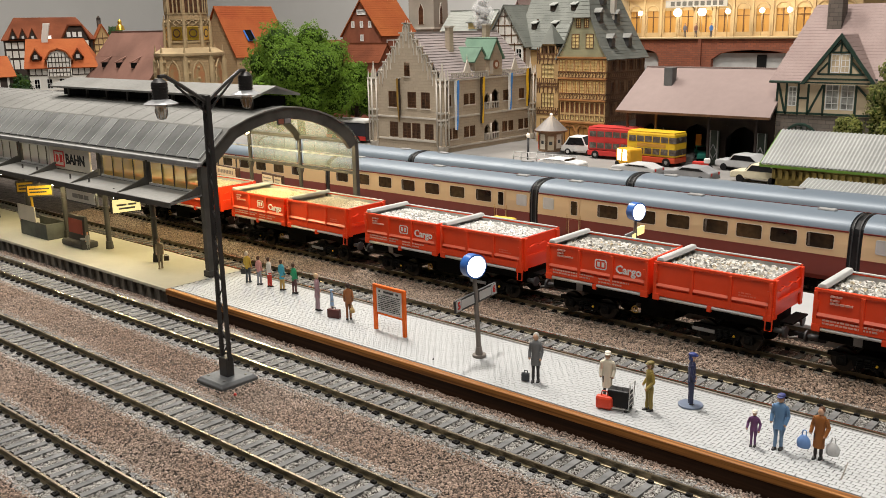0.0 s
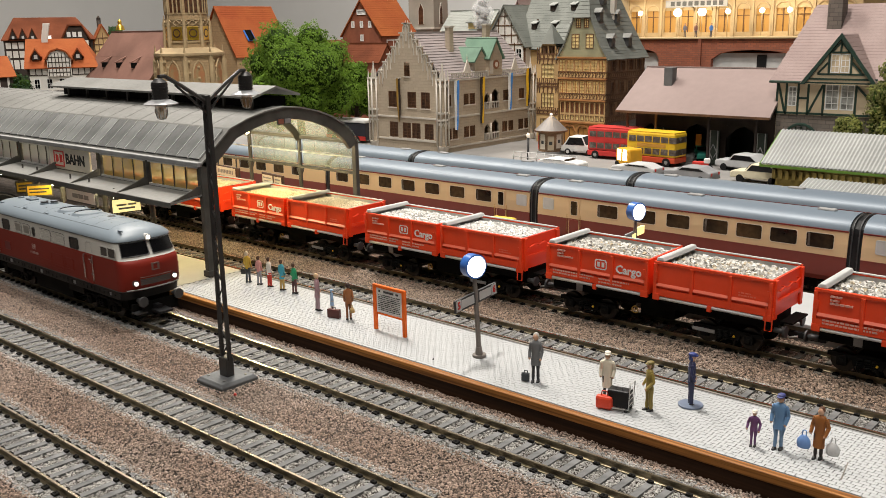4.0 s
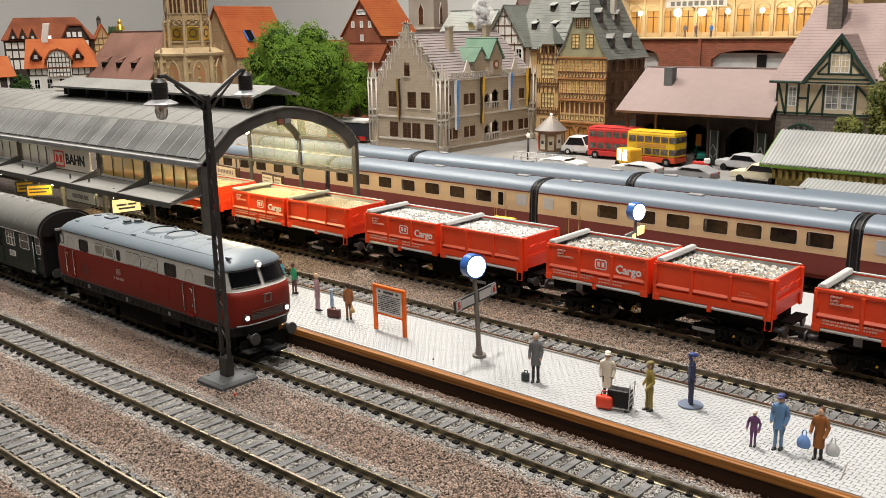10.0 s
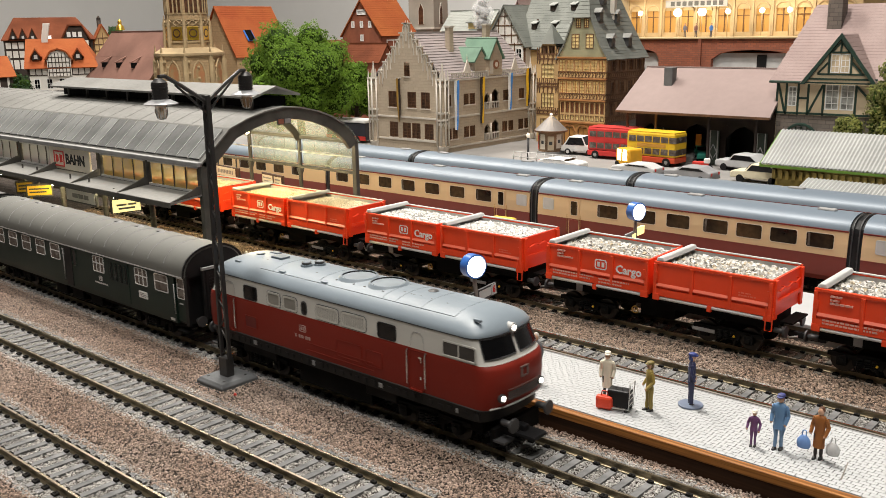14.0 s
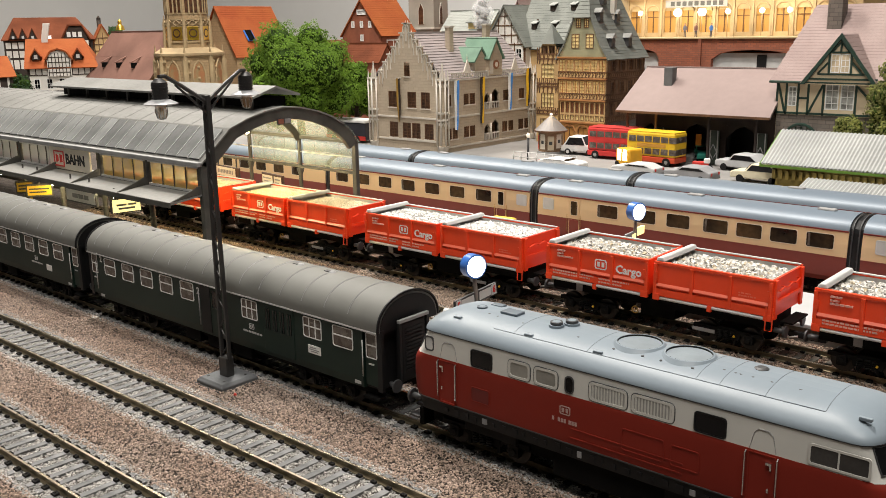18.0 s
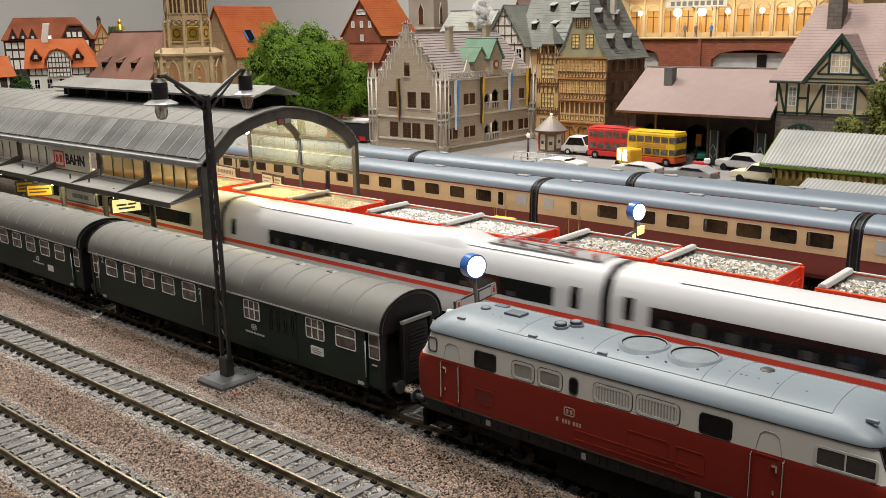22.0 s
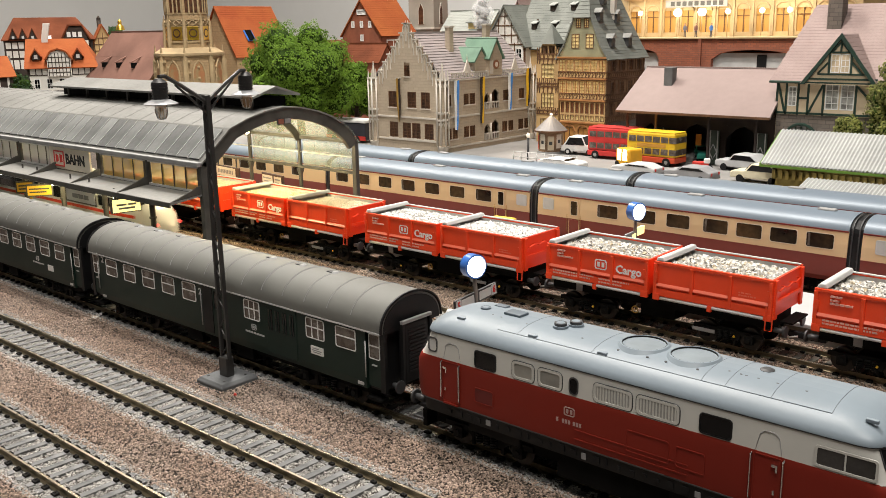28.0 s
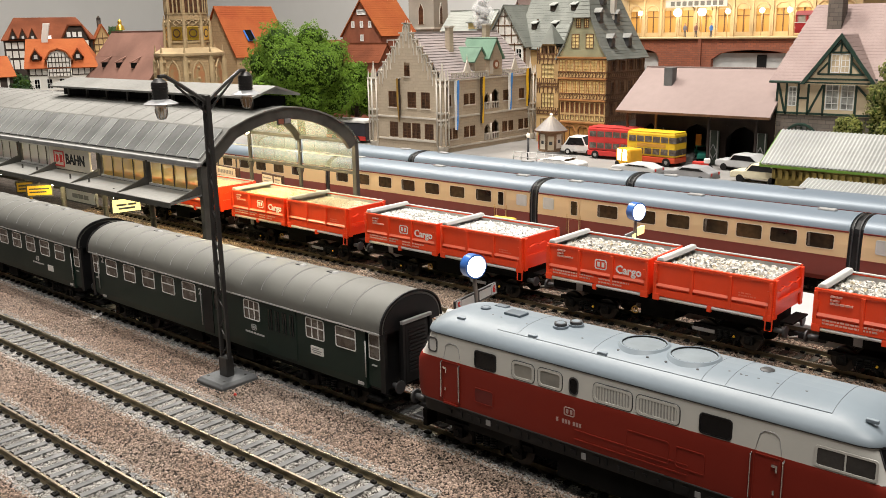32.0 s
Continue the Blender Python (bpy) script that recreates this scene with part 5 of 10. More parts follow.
part("roof_slot", Mesh().ball((33.0, 3.0, 47.9), 2.2, 12, 0, 0.35), M_DKGREY, loco, "small dark roof cowl")
for fx, fy in ((-60, -4), (-56, -4.5), (-45, -5), (-23, -5.5), (-9, -7.5), (1, -7.6), (7, -7.6), (17, -7.6), (25, -4), (28.5, -4.2), (30, -4.3), (33.5, -4.2), (39, -4.5), (47, -5)):
    part("roof_bolt", Mesh().cyl((fx, fy, 46.4), 0.42, 1.75 - abs(fy) * 0.07, "z", 8), M_DKGREY, loco)
for fx in (-44, -16, 20, 27, 40, 56):
    ring = [(-11.6, 46.2), (-8.6, 47.2), (-5.4, 47.75), (-2, 48.0), (2, 48.0), (5.4, 47.75), (8.6, 47.2), (11.6, 46.2)]
    part("roof_seam", Mesh().path([(fx, y, z - 0.06) for y, z in ring], 0.15, 4), M_SEAM, loco)
part("roof_joint", Mesh().tube((-52, -11.7, 46.15), (56, -11.7, 46.15), 0.15, 4), M_SEAM, loco, "long joint of the roof panels")
for fx in (-40, -14, 64, -70):
    part("lift_eye", Mesh().box(fx, fx + 3.2, -11.5, -10.3, 46.0, 47.0), M_LOCO_ROOF, loco, "", 0.2)

# ---------- green coaches ----------


def coach(x, first):
    t = thing("green_coach", x, Y1, 0, 0, "bottle green passenger coach with grey arched roof", "railway coach", "green coaches")
    L = 108.5
    sec = [(-15.8, 10.0), (-16.2, 13.0), (-16.2, 33.6), (16.2, 33.6), (16.2, 13.0), (15.8, 10.0)]
    part("body", Mesh().prism(sec, "x", -L + 10.2, L - 10.2), M_GREEN, t, "bottle green body")
    for d in (-1, 1):
        part("end_wall", Mesh().prism([(-14.0, 10), (-14.0, 34), (14.0, 34), (14.0, 10)], "x", d * (L - 10.2), d * (L - 3)), M_BLACK, t)
        vd = part("vestibule_door", Mesh().box(d * (L - 6.0) - 3.6, d * (L - 6.0) + 3.6, -15.3, -13.6, 11.5, 33.4), M_GREEN, t, "set-back green end door", 0.2)
        pane_frame(vd, d * (L - 6.0) - 2.9, d * (L - 6.0) + 2.9, -15.3, 22.6, 32.6, M_WHITE, M_COACH_WIN, 0.35, 0.7, "door_window", (("h", 27.8),))
        part("door_handle", Mesh().box(d * (L - 6.0) - 1.4, d * (L - 6.0) + 1.2, -15.7, -15.3, 20.0, 20.5), M_LTGREY, vd)
        part("end_column", Mesh().box(d * (L - 1.6) - 1.2, d * (L - 1.6) + 1.2, -15.6, -14.2, 10, 34.5), M_BLACK, t)
        for e in (-1, 1):
            part("gangway_post", Mesh().box(d * (L + 1.4) - 0.7, d * (L + 1.4) + 0.7, e * 7.6 - 0.6, e * 7.6 + 0.6, 11.5, 36.0), M_SKIRT, t)
        part("sole_plate", Mesh().box(d * (L - 13) - 1.6, d * (L - 13) + 1.6, -16.5, -16.2, 11.2, 12.4), M_LTGREY, t, "small white data plate")
        g = part("gangway", Mesh().box(d * L - 2.0, d * L + 1.6, -6.5, 6.5, 12, 35.5), M_BLACK, t, "black rubber gangway", 0.5)
        for k in range(12):
            part("gangway_fold", Mesh().box(d * (L + 1.8) - 0.25, d * (L + 1.8) + 0.25, -4.6, 4.6, 16 + k * 1.5, 16.6 + k * 1.5), M_SKIRT, g)
        part("gangway_frame", Mesh().box(d * (L + 1.4) - 0.7, d * (L + 1.4) + 0.7, -8.2, 8.2, 36.0, 37.2), M_GREY, t, "grey top bar")
        part("step", Mesh().box(d * (L - 6.5) - 4, d * (L - 6.5) + 4, -16.2, -12, 6.0, 7.0), M_DARK, t)
        for e in (-1, 1):
            buffer(t, d * (L - 1.5), e * 10.2, 11.8, d * 0.7)
        part("handrail", Mesh().tube((d * (L - 9.6), -16.7, 15.0), (d * (L - 9.6), -16.7, 29.5), 0.22, 6), M_LTGREY, t)
    # arched roof with end overhang
    arc = []
    for k in range(33):
        a = math.pi * k / 32
        arc.append((-math.cos(a) * 16.8, 33.6 + 13.0 * math.sin(a) ** 0.85))
    inner = [(y * 0.93, 33.6 + (z - 33.6) * 0.93 - 0.4) for y, z in arc]
    part("roof", Mesh().prism(arc, "x", -L + 1, L - 1, 0, True), M_COACH_ROOF, t, "smooth grey arched roof")
    for d in (-1, 1):
        part("roof_end", Mesh().prism(inner, "x", d * (L - 1.05), d * (L - 0.75)), M_BLACK, t, "black roof end")
        part("roof_rim", Mesh().path([(d * (L - 1), y, z) for y, z in arc], 0.55, 5), M_BLACK, t)
    part("eave_line", Mesh().box(-L + 1.2, L - 1.2, -17.0, -16.5, 33.3, 33.9), M_LTGREY, t, "pale eave line")
    q = -L + 9
    while q < L - 6:
        part("roof_weld", Mesh().path([(q, y * 1.004, z + 0.05) for y, z in arc[3:24]], 0.2, 4), M_GREY, t)
        q += 13.6
    for q in (-84, -66, -46, 24, 44, 64):
        part("roof_vent", Mesh().ball((q, 1.0, 46.3), 1.7, 10, 0, 0.6), M_GREY, t)
        part("vent_base", Mesh().box(q - 4.2, q - 0.8, 0.0, 2.0, 46.0, 46.9), M_DKGREY, t)
    wins = [(-91.0 + 17.1 * k, -80.4 + 17.1 * k) for k in range(5)]
    lug = None
    if first:
        wins += [(23.8, 34.6), (64.4, 75.4), (82.0, 93.4)]
    else:
        wins += [(12.0 + 17.1 * k, 22.6 + 17.1 * k) for k in range(5)]
    for a, b in wins:
        grid = first and 20 < a < 70
        bars = [("h", 28.6)] + ([("v", a + (b - a) / 3), ("v", a + 2 * (b - a) / 3)] if grid else [])
        pane_frame(t, a, b, -16.22, 23.8, 32.4, M_WHITE, M_COACH_WIN, 0.36, 0.9, "window", bars)
    # flat black panel stands in for the shade of a set-back doorway
    part("door_recess", Mesh().box(-6.6, 0.6, -16.45, -16.1, 11.5, 33.0), M_BLACK, t, "black panel standing in for the shaded centre doorway")
    pane_frame(t, 1.6, 6.0, -16.2, 23.0, 32.0, M_GREEN, M_GLASS, 0.4, 0.5, "door_window")
    part("door_rail", Mesh().tube((-7.4, -16.8, 14), (-7.4, -16.8, 30), 0.25, 6), M_GREY, t)
    if first:
        d = part("luggage_door", Mesh().box(39.0, 58.4, -16.5, -16.1, 11.8, 33.0), M_GREEN, t, "green double luggage door", 0.1)
        for k in range(4):
            c = 42.0 + k * 4.6
            part("door_pane", Mesh().box(c - 1.3, c + 1.3, -16.75, -16.5, 22.0, 31.0), M_GLASS, d)
            part("door_bar", Mesh().box(c - 0.2, c + 0.2, -16.95, -16.75, 22.0, 31.0), M_GREEN, d)
        dp = part("destination_plate", Mesh().box(67.0, 74.4, -16.5, -16.2, 17.4, 20.8), M_WHITE, t, "white destination plate")
        part("print", Mesh().box(68.2, 72.0, -16.56, -16.5, 19.7, 20.1).box(67.8, 73.6, -16.56, -16.5, 18.9, 19.3).box(68.6, 73.0, -16.56, -16.5, 18.1, 18.5), M_GREY, dp, "unreadable lines as bars")
    else:
        part("destination_plate", Mesh().box(70.0, 76.0, -16.5, -16.2, 15.6, 18.8), M_WHITE, t, "white plate")
    emblem(t, 30.0 if first else 58, -16.2, 20.6, 2.5, M_LTGREY)
    nb = Mesh()
    for k in range(7):
        nb.box(24 + k * 1.9 - (0 if first else -28), 25.4 + k * 1.9 - (0 if first else -28), -16.32, -16.2, 17.6, 18.4)
    part("number_bars", nb, M_LTGREY, t, "small running number as bars")
    lettering("class_numeral", "2", 4.4, M_LTGREY, t, front(-94.5, -16.25, 31.0), "pale class numeral")
    lettering("class_numeral", "2", 4.4, M_LTGREY, t, front(-8.6, -16.25, 29.5), "pale class numeral")
    part("underframe", Mesh().box(-L + 6, L - 6, -13, 13, 7.0, 10.2).box(-30, 28, -10, 10, 3.0, 7.2), M_DARK, t)
    for k, a in enumerate((-24, -6, 14)):
        part("battery_box", Mesh().box(a, a + 12, -14.6, -9, 4.0, 9.6), M_DARK, t, "", 0.3)
    for bx in (-74, 74):
        bogie(t, bx, (-14.5, 14.5))
    return t


coaches = [coach(-518, True), coach(-744, False), coach(-970, False)]

# ---------- white express ----------
ISEC = [(-16.4, 8.5), (-17.0, 14.0), (-17.0, 24.0), (-16.6, 31.0), (-15.4, 36.0), (-13.0, 40.0), (-9.0, 42.8), (-4.0, 44.0), (4.0, 44.0), (9.0, 42.8), (13.0, 40.0), (15.4, 36.0), (16.6, 31.0), (17.0, 24.0), (17.0, 14.0), (16.4, 8.5)]


def side_y(z):
    for (a, b), (c, d) in zip(ISEC, ISEC[1:8]):
        if b <= z <= d:
            return a + (c - a) * (z - b) / (d - b)
    return -17.0


def strip(m, x0, x1, z0, z1, off=0.15, n=3):
    """A thin raised patch on the near side."""
    zs = [z0 + (z1 - z0) * k / n for k in range(n + 1)]
    rings = [[(x, side_y(z) - off, z) for x in (x0, x1)] for z in zs]
    return m.loft(rings, 0, False, False, False)


M_INSUL = mat("red_insulator", (0.5, 0.06, 0.05), 0.45)
M_DIMSEAT = mat("dim_seat_behind_glass", (0.03, 0.03, 0.031), 0.5)


def express_mid(bands, doors, panto=0):
    """One car. panto: 1 for a pantograph at its front end, -1 at its rear end."""
    t = thing("white_express_car", 0, Y0, 0, 0, "white high-speed train car with black window band and red stripe", "railway coach", "white express")
    part("body", Mesh().prism(ISEC, "x", 2.5, 268.5, 0, True), M_ICE, t, "glossy white body")
    for a, b in bands:
        part("window_band", strip(Mesh(), a, b, 23.6, 32.0), M_ICE_GLASS, t, "long black window band")
    part("red_stripe", strip(Mesh(), 2.6, 268.4, 19.4, 21.6), M_ICE_RED, t, "red waist stripe")
    rr = random.Random(5)
    for a, b in bands:
        for k in range(int((b - a - 8) / 14)):
            x = a + 6 + k * 14
            part("seat_back", strip(Mesh(), x, x + rr.uniform(1.5, 5.0), 24.2, 26 + rr.random() * 2.5, 0.22), M_DIMSEAT, t)
    for a in doors:
        d = part("door", strip(Mesh(), a - 4, a + 4, 13, 36.5, 0.08), M_ICE, t)
        part("door_window", strip(Mesh(), a - 2.4, a + 2.4, 24.6, 34.0, 0.2), M_ICE_GLASS, d, "narrow dark door window")
    part("gap_bellows", Mesh().prism([(y * 0.93, z * 0.98) for y, z in ISEC], "x", -2.5, 2.5), M_BLACK, t, "black bellows")
    part("roof_line", Mesh().box(30, 110, -10.2, -9.9, 42.2, 42.5).box(160, 250, -10.2, -9.9, 42.2, 42.5), M_GREY, t)
    part("underbelly", Mesh().box(4, 266, -14, 14, 3.0, 9.0), M_DARK, t)
    for bx in (36, 234):
        bogie(t, bx, (-14, 14))
    if panto:
        def at(x):
            return x if panto > 0 else 271.0 - x
        roof_fairing(t, at)
        pg = part("pantograph_base", Mesh().box(min(at(8), at(70)), max(at(8), at(70)), -6.5, 6.5, 43.7, 44.5), M_GREY, t)
        arms = Mesh()
        for e in (-1, 1):
            arms.path([(at(24), e * 5, 45.4), (at(60), e * 4, 46.6), (at(26), e * 6, 47.8)], 0.4, 5)
        part("pantograph_arm", arms, M_GREY, pg, "folded dark arms")
        for a, q, z in ((60, 9, 47.4), (55, 9, 47.4), (30, 7, 46.6)):
            part("contact_bar", Mesh().tube((at(a), -q, z), (at(a), q, z), 0.5), M_INSUL, pg, "red-brown bar")
        for a in (12, 24, 40, 52, 64):
            part("insulator", Mesh().cyl((at(a), -5 + a % 3, 44.4), 1.1, 2.6, "z", 10), M_INSUL, pg, "red insulator")
    return t


def roof_z(y):
    """Height of the roof over y."""
    for (a, b), (c, d) in zip(ISEC[3:], ISEC[4:13]):
        if a <= y <= c:
            return b + (d - b) * (y - a) / (c - a)
    return 36.0


def roof_fairing(t, at):
    """A smooth hump that rises from the roof behind the pantograph's well."""
    rings = []
    for k in range(15):
        x = 78.0 + 64.0 * k / 14
        up, down = min(1.0, (x - 78.0) / 9.0), max(0.0, (142.0 - x) / 55.0)
        h = 2.7 * (up * up * (3 - 2 * up)) * min(1.0, down) ** 1.6
        ys = [-13.4 + 26.8 * j / 14 for j in range(15)]
        rings.append([(at(x), y, roof_z(y) - 0.2 + (h + 0.2) * max(0.0, 1 - (y / 13.4) ** 4)) for y in ys])
    part("roof_fairing", Mesh().loft(rings, 0, True, False, False), M_ICE, t, "smooth white roof hump")


def nose_ring(s):
    """Section of the end car, s from 0 (full) to 1 (tip)."""
    k = math.sqrt(max(0.0, 1 - s ** 2.0))
    kw = max(0.14, (1 - s ** 2.6) ** 0.6) if s < 1 else 0.10
    top = 9.0 + 35.0 * (0.16 + 0.84 * (1 - s ** 1.55) ** 0.9) if s < 1 else 13.5
    out = []
    for y, z in ISEC:
        out.append((y * kw, 8.5 + (z - 8.5) * (top - 8.5) / 35.5 + 1.5 * s * s))
    return out


def express_end():
    """The end car: its inner end at x = 0, the nose towards -x."""
    t = thing("white_express_end_car", 0, Y0, 0, 0, "white streamlined end car with dark wrap-round windscreen", "railway coach", "white express")
    x0 = -205.0
    rings = [[(-2.5, y, z) for y, z in ISEC]]
    N = 16
    for k in range(N + 1):
        s = k / N
        xx = x0 - 86.0 * (1 - (1 - s) ** 1.25)
        rings.append([(xx, y, z) for y, z in nose_ring(s)])
    part("body", Mesh().loft(rings, 0, True), M_ICE, t, "glossy white streamlined body")
    part("window_band", strip(Mesh(), -177, -32.5, 23.6, 32.0), M_ICE_GLASS, t, "black window band")
    part("red_stripe", strip(Mesh(), -205, -2.6, 19.4, 21.6), M_ICE_RED, t, "red waist stripe")

    def at(s, z):
        """The near side's x and y at s and height z."""
        xx = x0 - 86.0 * (1 - (1 - s) ** 1.25)
        r = nose_ring(s)
        for (a, b), (c, d) in zip(r, r[1:8]):
            if b <= z <= d:
                return xx, a + (c - a) * (z - b) / (d - b)
        return xx, r[7][0]
    for e in (1, -1):
        rows = []
        for k in range(9):
            s = 0.0 + 0.5 * k / 8
            topz = nose_ring(s)[5][1]
            zb, zt = 24.6 - 3.0 * s * s, min(32.6, topz) - 5.0 * s
            rows.append([(at(s, zz)[0], e * (at(s, zz)[1] - 0.22), zz) for zz in [zb + (zt - zb) * j / 3 for j in range(4)]])
        part("cab_side_window", Mesh().loft(rows, 0, True, False, False), M_ICE_GLASS, t, "dark tapering cab window")
        rows = []
        for k in range(8):
            s = 0.62 * k / 7
            rows.append([(at(s, zz)[0], e * (at(s, zz)[1] - 0.16), zz) for zz in (19.4 - 1.5 * s * s, 21.6 - 1.5 * s * s)])
        part("red_nose_stripe", Mesh().loft(rows, 0, True, False, False), M_ICE_RED, t, "red stripe")
        lx, ly = at(0.86, 16.0)
        part("headlight", Mesh().ball((lx, e * (ly - 0.1), 16.0), 1.7, 10, 0, 0.7), M_LTGREY, t)
    rows = []
    for k in range(7):
        s = 0.4 + 0.27 * k / 6
        r = nose_ring(s)
        xx = x0 - 86.0 * (1 - (1 - s) ** 1.25)
        rows.append([(xx, y, z + 0.25) for y, z in r[5:11]])
    part("windscreen", Mesh().loft(rows, 0, True, False, False), M_ICE_GLASS, t, "dark domed windscreen")
    d = part("door", strip(Mesh(), -194.5, -186.5, 13, 36.5, 0.08), M_ICE, t)
    part("door_window", strip(Mesh(), -192.8, -188.0, 24.6, 34.0, 0.2), M_ICE_GLASS, d, "narrow dark door window")
    part("underbelly", Mesh().box(-250, -4, -14, 14, 3.0, 9.0), M_DARK, t)
    for bx in (-36, -210):
        bogie(t, bx, (-14, 14))
    return t


express = []
lead = express_end()
express.append((lead, 0.0, 0))
for k, plan in enumerate((([(46, 245)], (12.5, 256), -1), ([(21, 221)], (11.3, 255.6), 0), ([(19.7, 101.5), (132.8, 244)], (116,), 0), ([(24.4, 224)], (13, 256), 1))):
    c = express_mid(*plan)
    express.append((c, 271.0 * k, 0))
rear = express_end()
M_TAIL = glow("lit_red_tail_lamp", (1.0, 0.08, 0.06), 2.5)
for o in rear.children_recursive:
    if o.name.startswith("headlight"):
        o.data.materials[0] = M_TAIL
    o.data.transform(Matrix.Scale(-1, 4, (1, 0, 0)))
    o.data.flip_normals()
express.append((rear, 271.0 * 4, 0))

# ---------- red tipper wagons ----------


M_PRINT = mat("pink_white_print", (0.8, 0.42, 0.34), 0.6)


def stone_mix(name):
    """Broken limestone: mostly white, some tan and some grey pieces."""
    m = mat(name, (0.74, 0.72, 0.68), 0.9, var=0.15, bump=0.4)
    n, l = m.node_tree.nodes, m.node_tree.links
    geo, ramp = n.new("ShaderNodeNewGeometry"), n.new("ShaderNodeValToRGB")
    ramp.color_ramp.interpolation = "CONSTANT"
    ramp.color_ramp.elements[0].color = (0.66, 0.64, 0.6, 1)
    ramp.color_ramp.elements[1].position, ramp.color_ramp.elements[1].color = 0.5, (0.52, 0.5, 0.46, 1)
    for at, c in ((0.78, (0.5, 0.42, 0.3, 1)), (0.88, (0.34, 0.33, 0.31, 1)), (0.96, (0.17, 0.16, 0.15, 1))):
        ramp.color_ramp.elements.new(at).color = c
    l.new(geo.outputs["Random Per Island"], ramp.inputs["Fac"])
    hsv = [q for q in n if q.type == "HUE_SAT"][0]
    l.new(ramp.outputs["Color"], hsv.inputs["Color"])
    return m


M_LIME = stone_mix("white_limestone")
M_LIME_W = mat("overlit_white_limestone", (0.8, 0.785, 0.76), 0.9, var=0.12, island=0.3, bump=0.4)


def heap(x0, x1, y0, y1, z0, n, seed, size):
    rng = random.Random(seed)
    m = Mesh()
    # packed bed below, stones above
    m.box(x0, x1, y0, y1, z0 - 6, z0 - 0.4)
    for k in range(n):
        x, y = rng.uniform(x0 + 1, x1 - 1), rng.uniform(y0 + 1, y1 - 1)
        u, w = (x - x0) / (x1 - x0) * 2 - 1, (y - y0) / (y1 - y0) * 2 - 1
        z = z0 + 1.6 * (1 - u * u) * (1 - w * w) + rng.uniform(-0.5, 0.4)
        s = size * rng.uniform(0.6, 1.25)
        pts = [Vector((a * rng.uniform(0.4, 0.85), b * rng.uniform(0.4, 0.75), c * rng.uniform(0.35, 0.7))) * s for c in (-1, 1) for b in (-1, 1) for a in (-1, 1)]
        e = Euler((rng.uniform(0, 6), rng.uniform(0, 6), rng.uniform(0, 6))).to_matrix()
        i = len(m.v)
        m.v += [tuple(Vector((x, y, z)) + e @ d) for d in pts]
        for f in ((0, 2, 3, 1), (4, 5, 7, 6), (0, 1, 5, 4), (2, 6, 7, 3), (0, 4, 6, 2), (1, 3, 7, 5)):
            m.face(tuple(i + q for q in f), 0)
    return m


def tub(t, x0, x1, first):
    """One open tub; the near side faces -y."""
    b = part("tub", Mesh().loft([[(a, b, z) for a, b in ((x0 + i, -17 + i), (x1 - i, -17 + i), (x1 - i, 17 - i), (x0 + i, 17 - i))] for i, z in ((0, 18.6), (0, 35.7), (1.0, 35.7), (1.0, 20.0))], 0, False), M_RED, t, "bright red steel tub")
    part("tub_lining", Mesh().box(x0 + 1, x1 - 1, 15.5, 15.9, 26, 35.4).box(x0 + 1.05, x0 + 1.3, -15.9, 15.5, 26, 35.8).box(x1 - 1.3, x1 - 1.05, -15.9, 15.5, 26, 35.8), M_TUBIN, b, "grey inner wall")
    part("top_rim", Mesh().box(x0 - 0.2, x1 + 0.2, -17.7, -16.0, 34.6, 36.0), M_RED, b, "", 0.2)
    part("top_rim", Mesh().box(x0, x1, 15.4, 17.4, 35.2, 36.2), M_RED, b, "", 0.2)
    part("inner_rim", Mesh().box(x0 + 0.5, x1 - 0.5, 14.8, 16.2, 36.2, 36.7), M_LTGREY, b, "pale rim")
    ws = [x0 + 0.6 + (x1 - x0 - 1.2) * k / 3 for k in range(4)]
    for wx in ws:
        part("rib", Mesh().box(wx - 0.8, wx + 0.8, -18.0, -16.8, 20.4, 34.8), M_RED, b, "", 0.15)
    for a, c in zip(ws, ws[1:]):
        # ledges are paler than the tub's side
        part("ledge", Mesh().prism([(-18.2, 24.4), (-16.9, 25.6), (-16.9, 24.0)], "x", a + 0.9, c - 0.9), M_REDLT, b, "ledge in a paler red")
    part("lower_beam", Mesh().box(x0, x1, -17.8, -16.6, 19.4, 23.0), M_RED, b, "", 0.15)
    part("sill", Mesh().cyl((x0 + 1, -17.2, 18.4), 0.85, x1 - x0 - 2, "x", 10), M_LTGREY, b, "grey tipping bar")
    for a in (x0 + 1.5, x1 - 1.5):
        part("corner_bracket", Mesh().box(a - 1.8, a + 1.8, -18.2, -16.4, 17.4, 20.6), M_RED, b, "", 0.2)
        part("hinge", Mesh().box(a - 0.6, a + 0.6, -18.3, -17.6, 27, 31), M_RED, b)
    part("stay", Mesh().box((x0 + x1) / 2 - 1, (x0 + x1) / 2 + 1, -18.4, -16.8, 16.6, 19.2), M_RED, b)
    return b


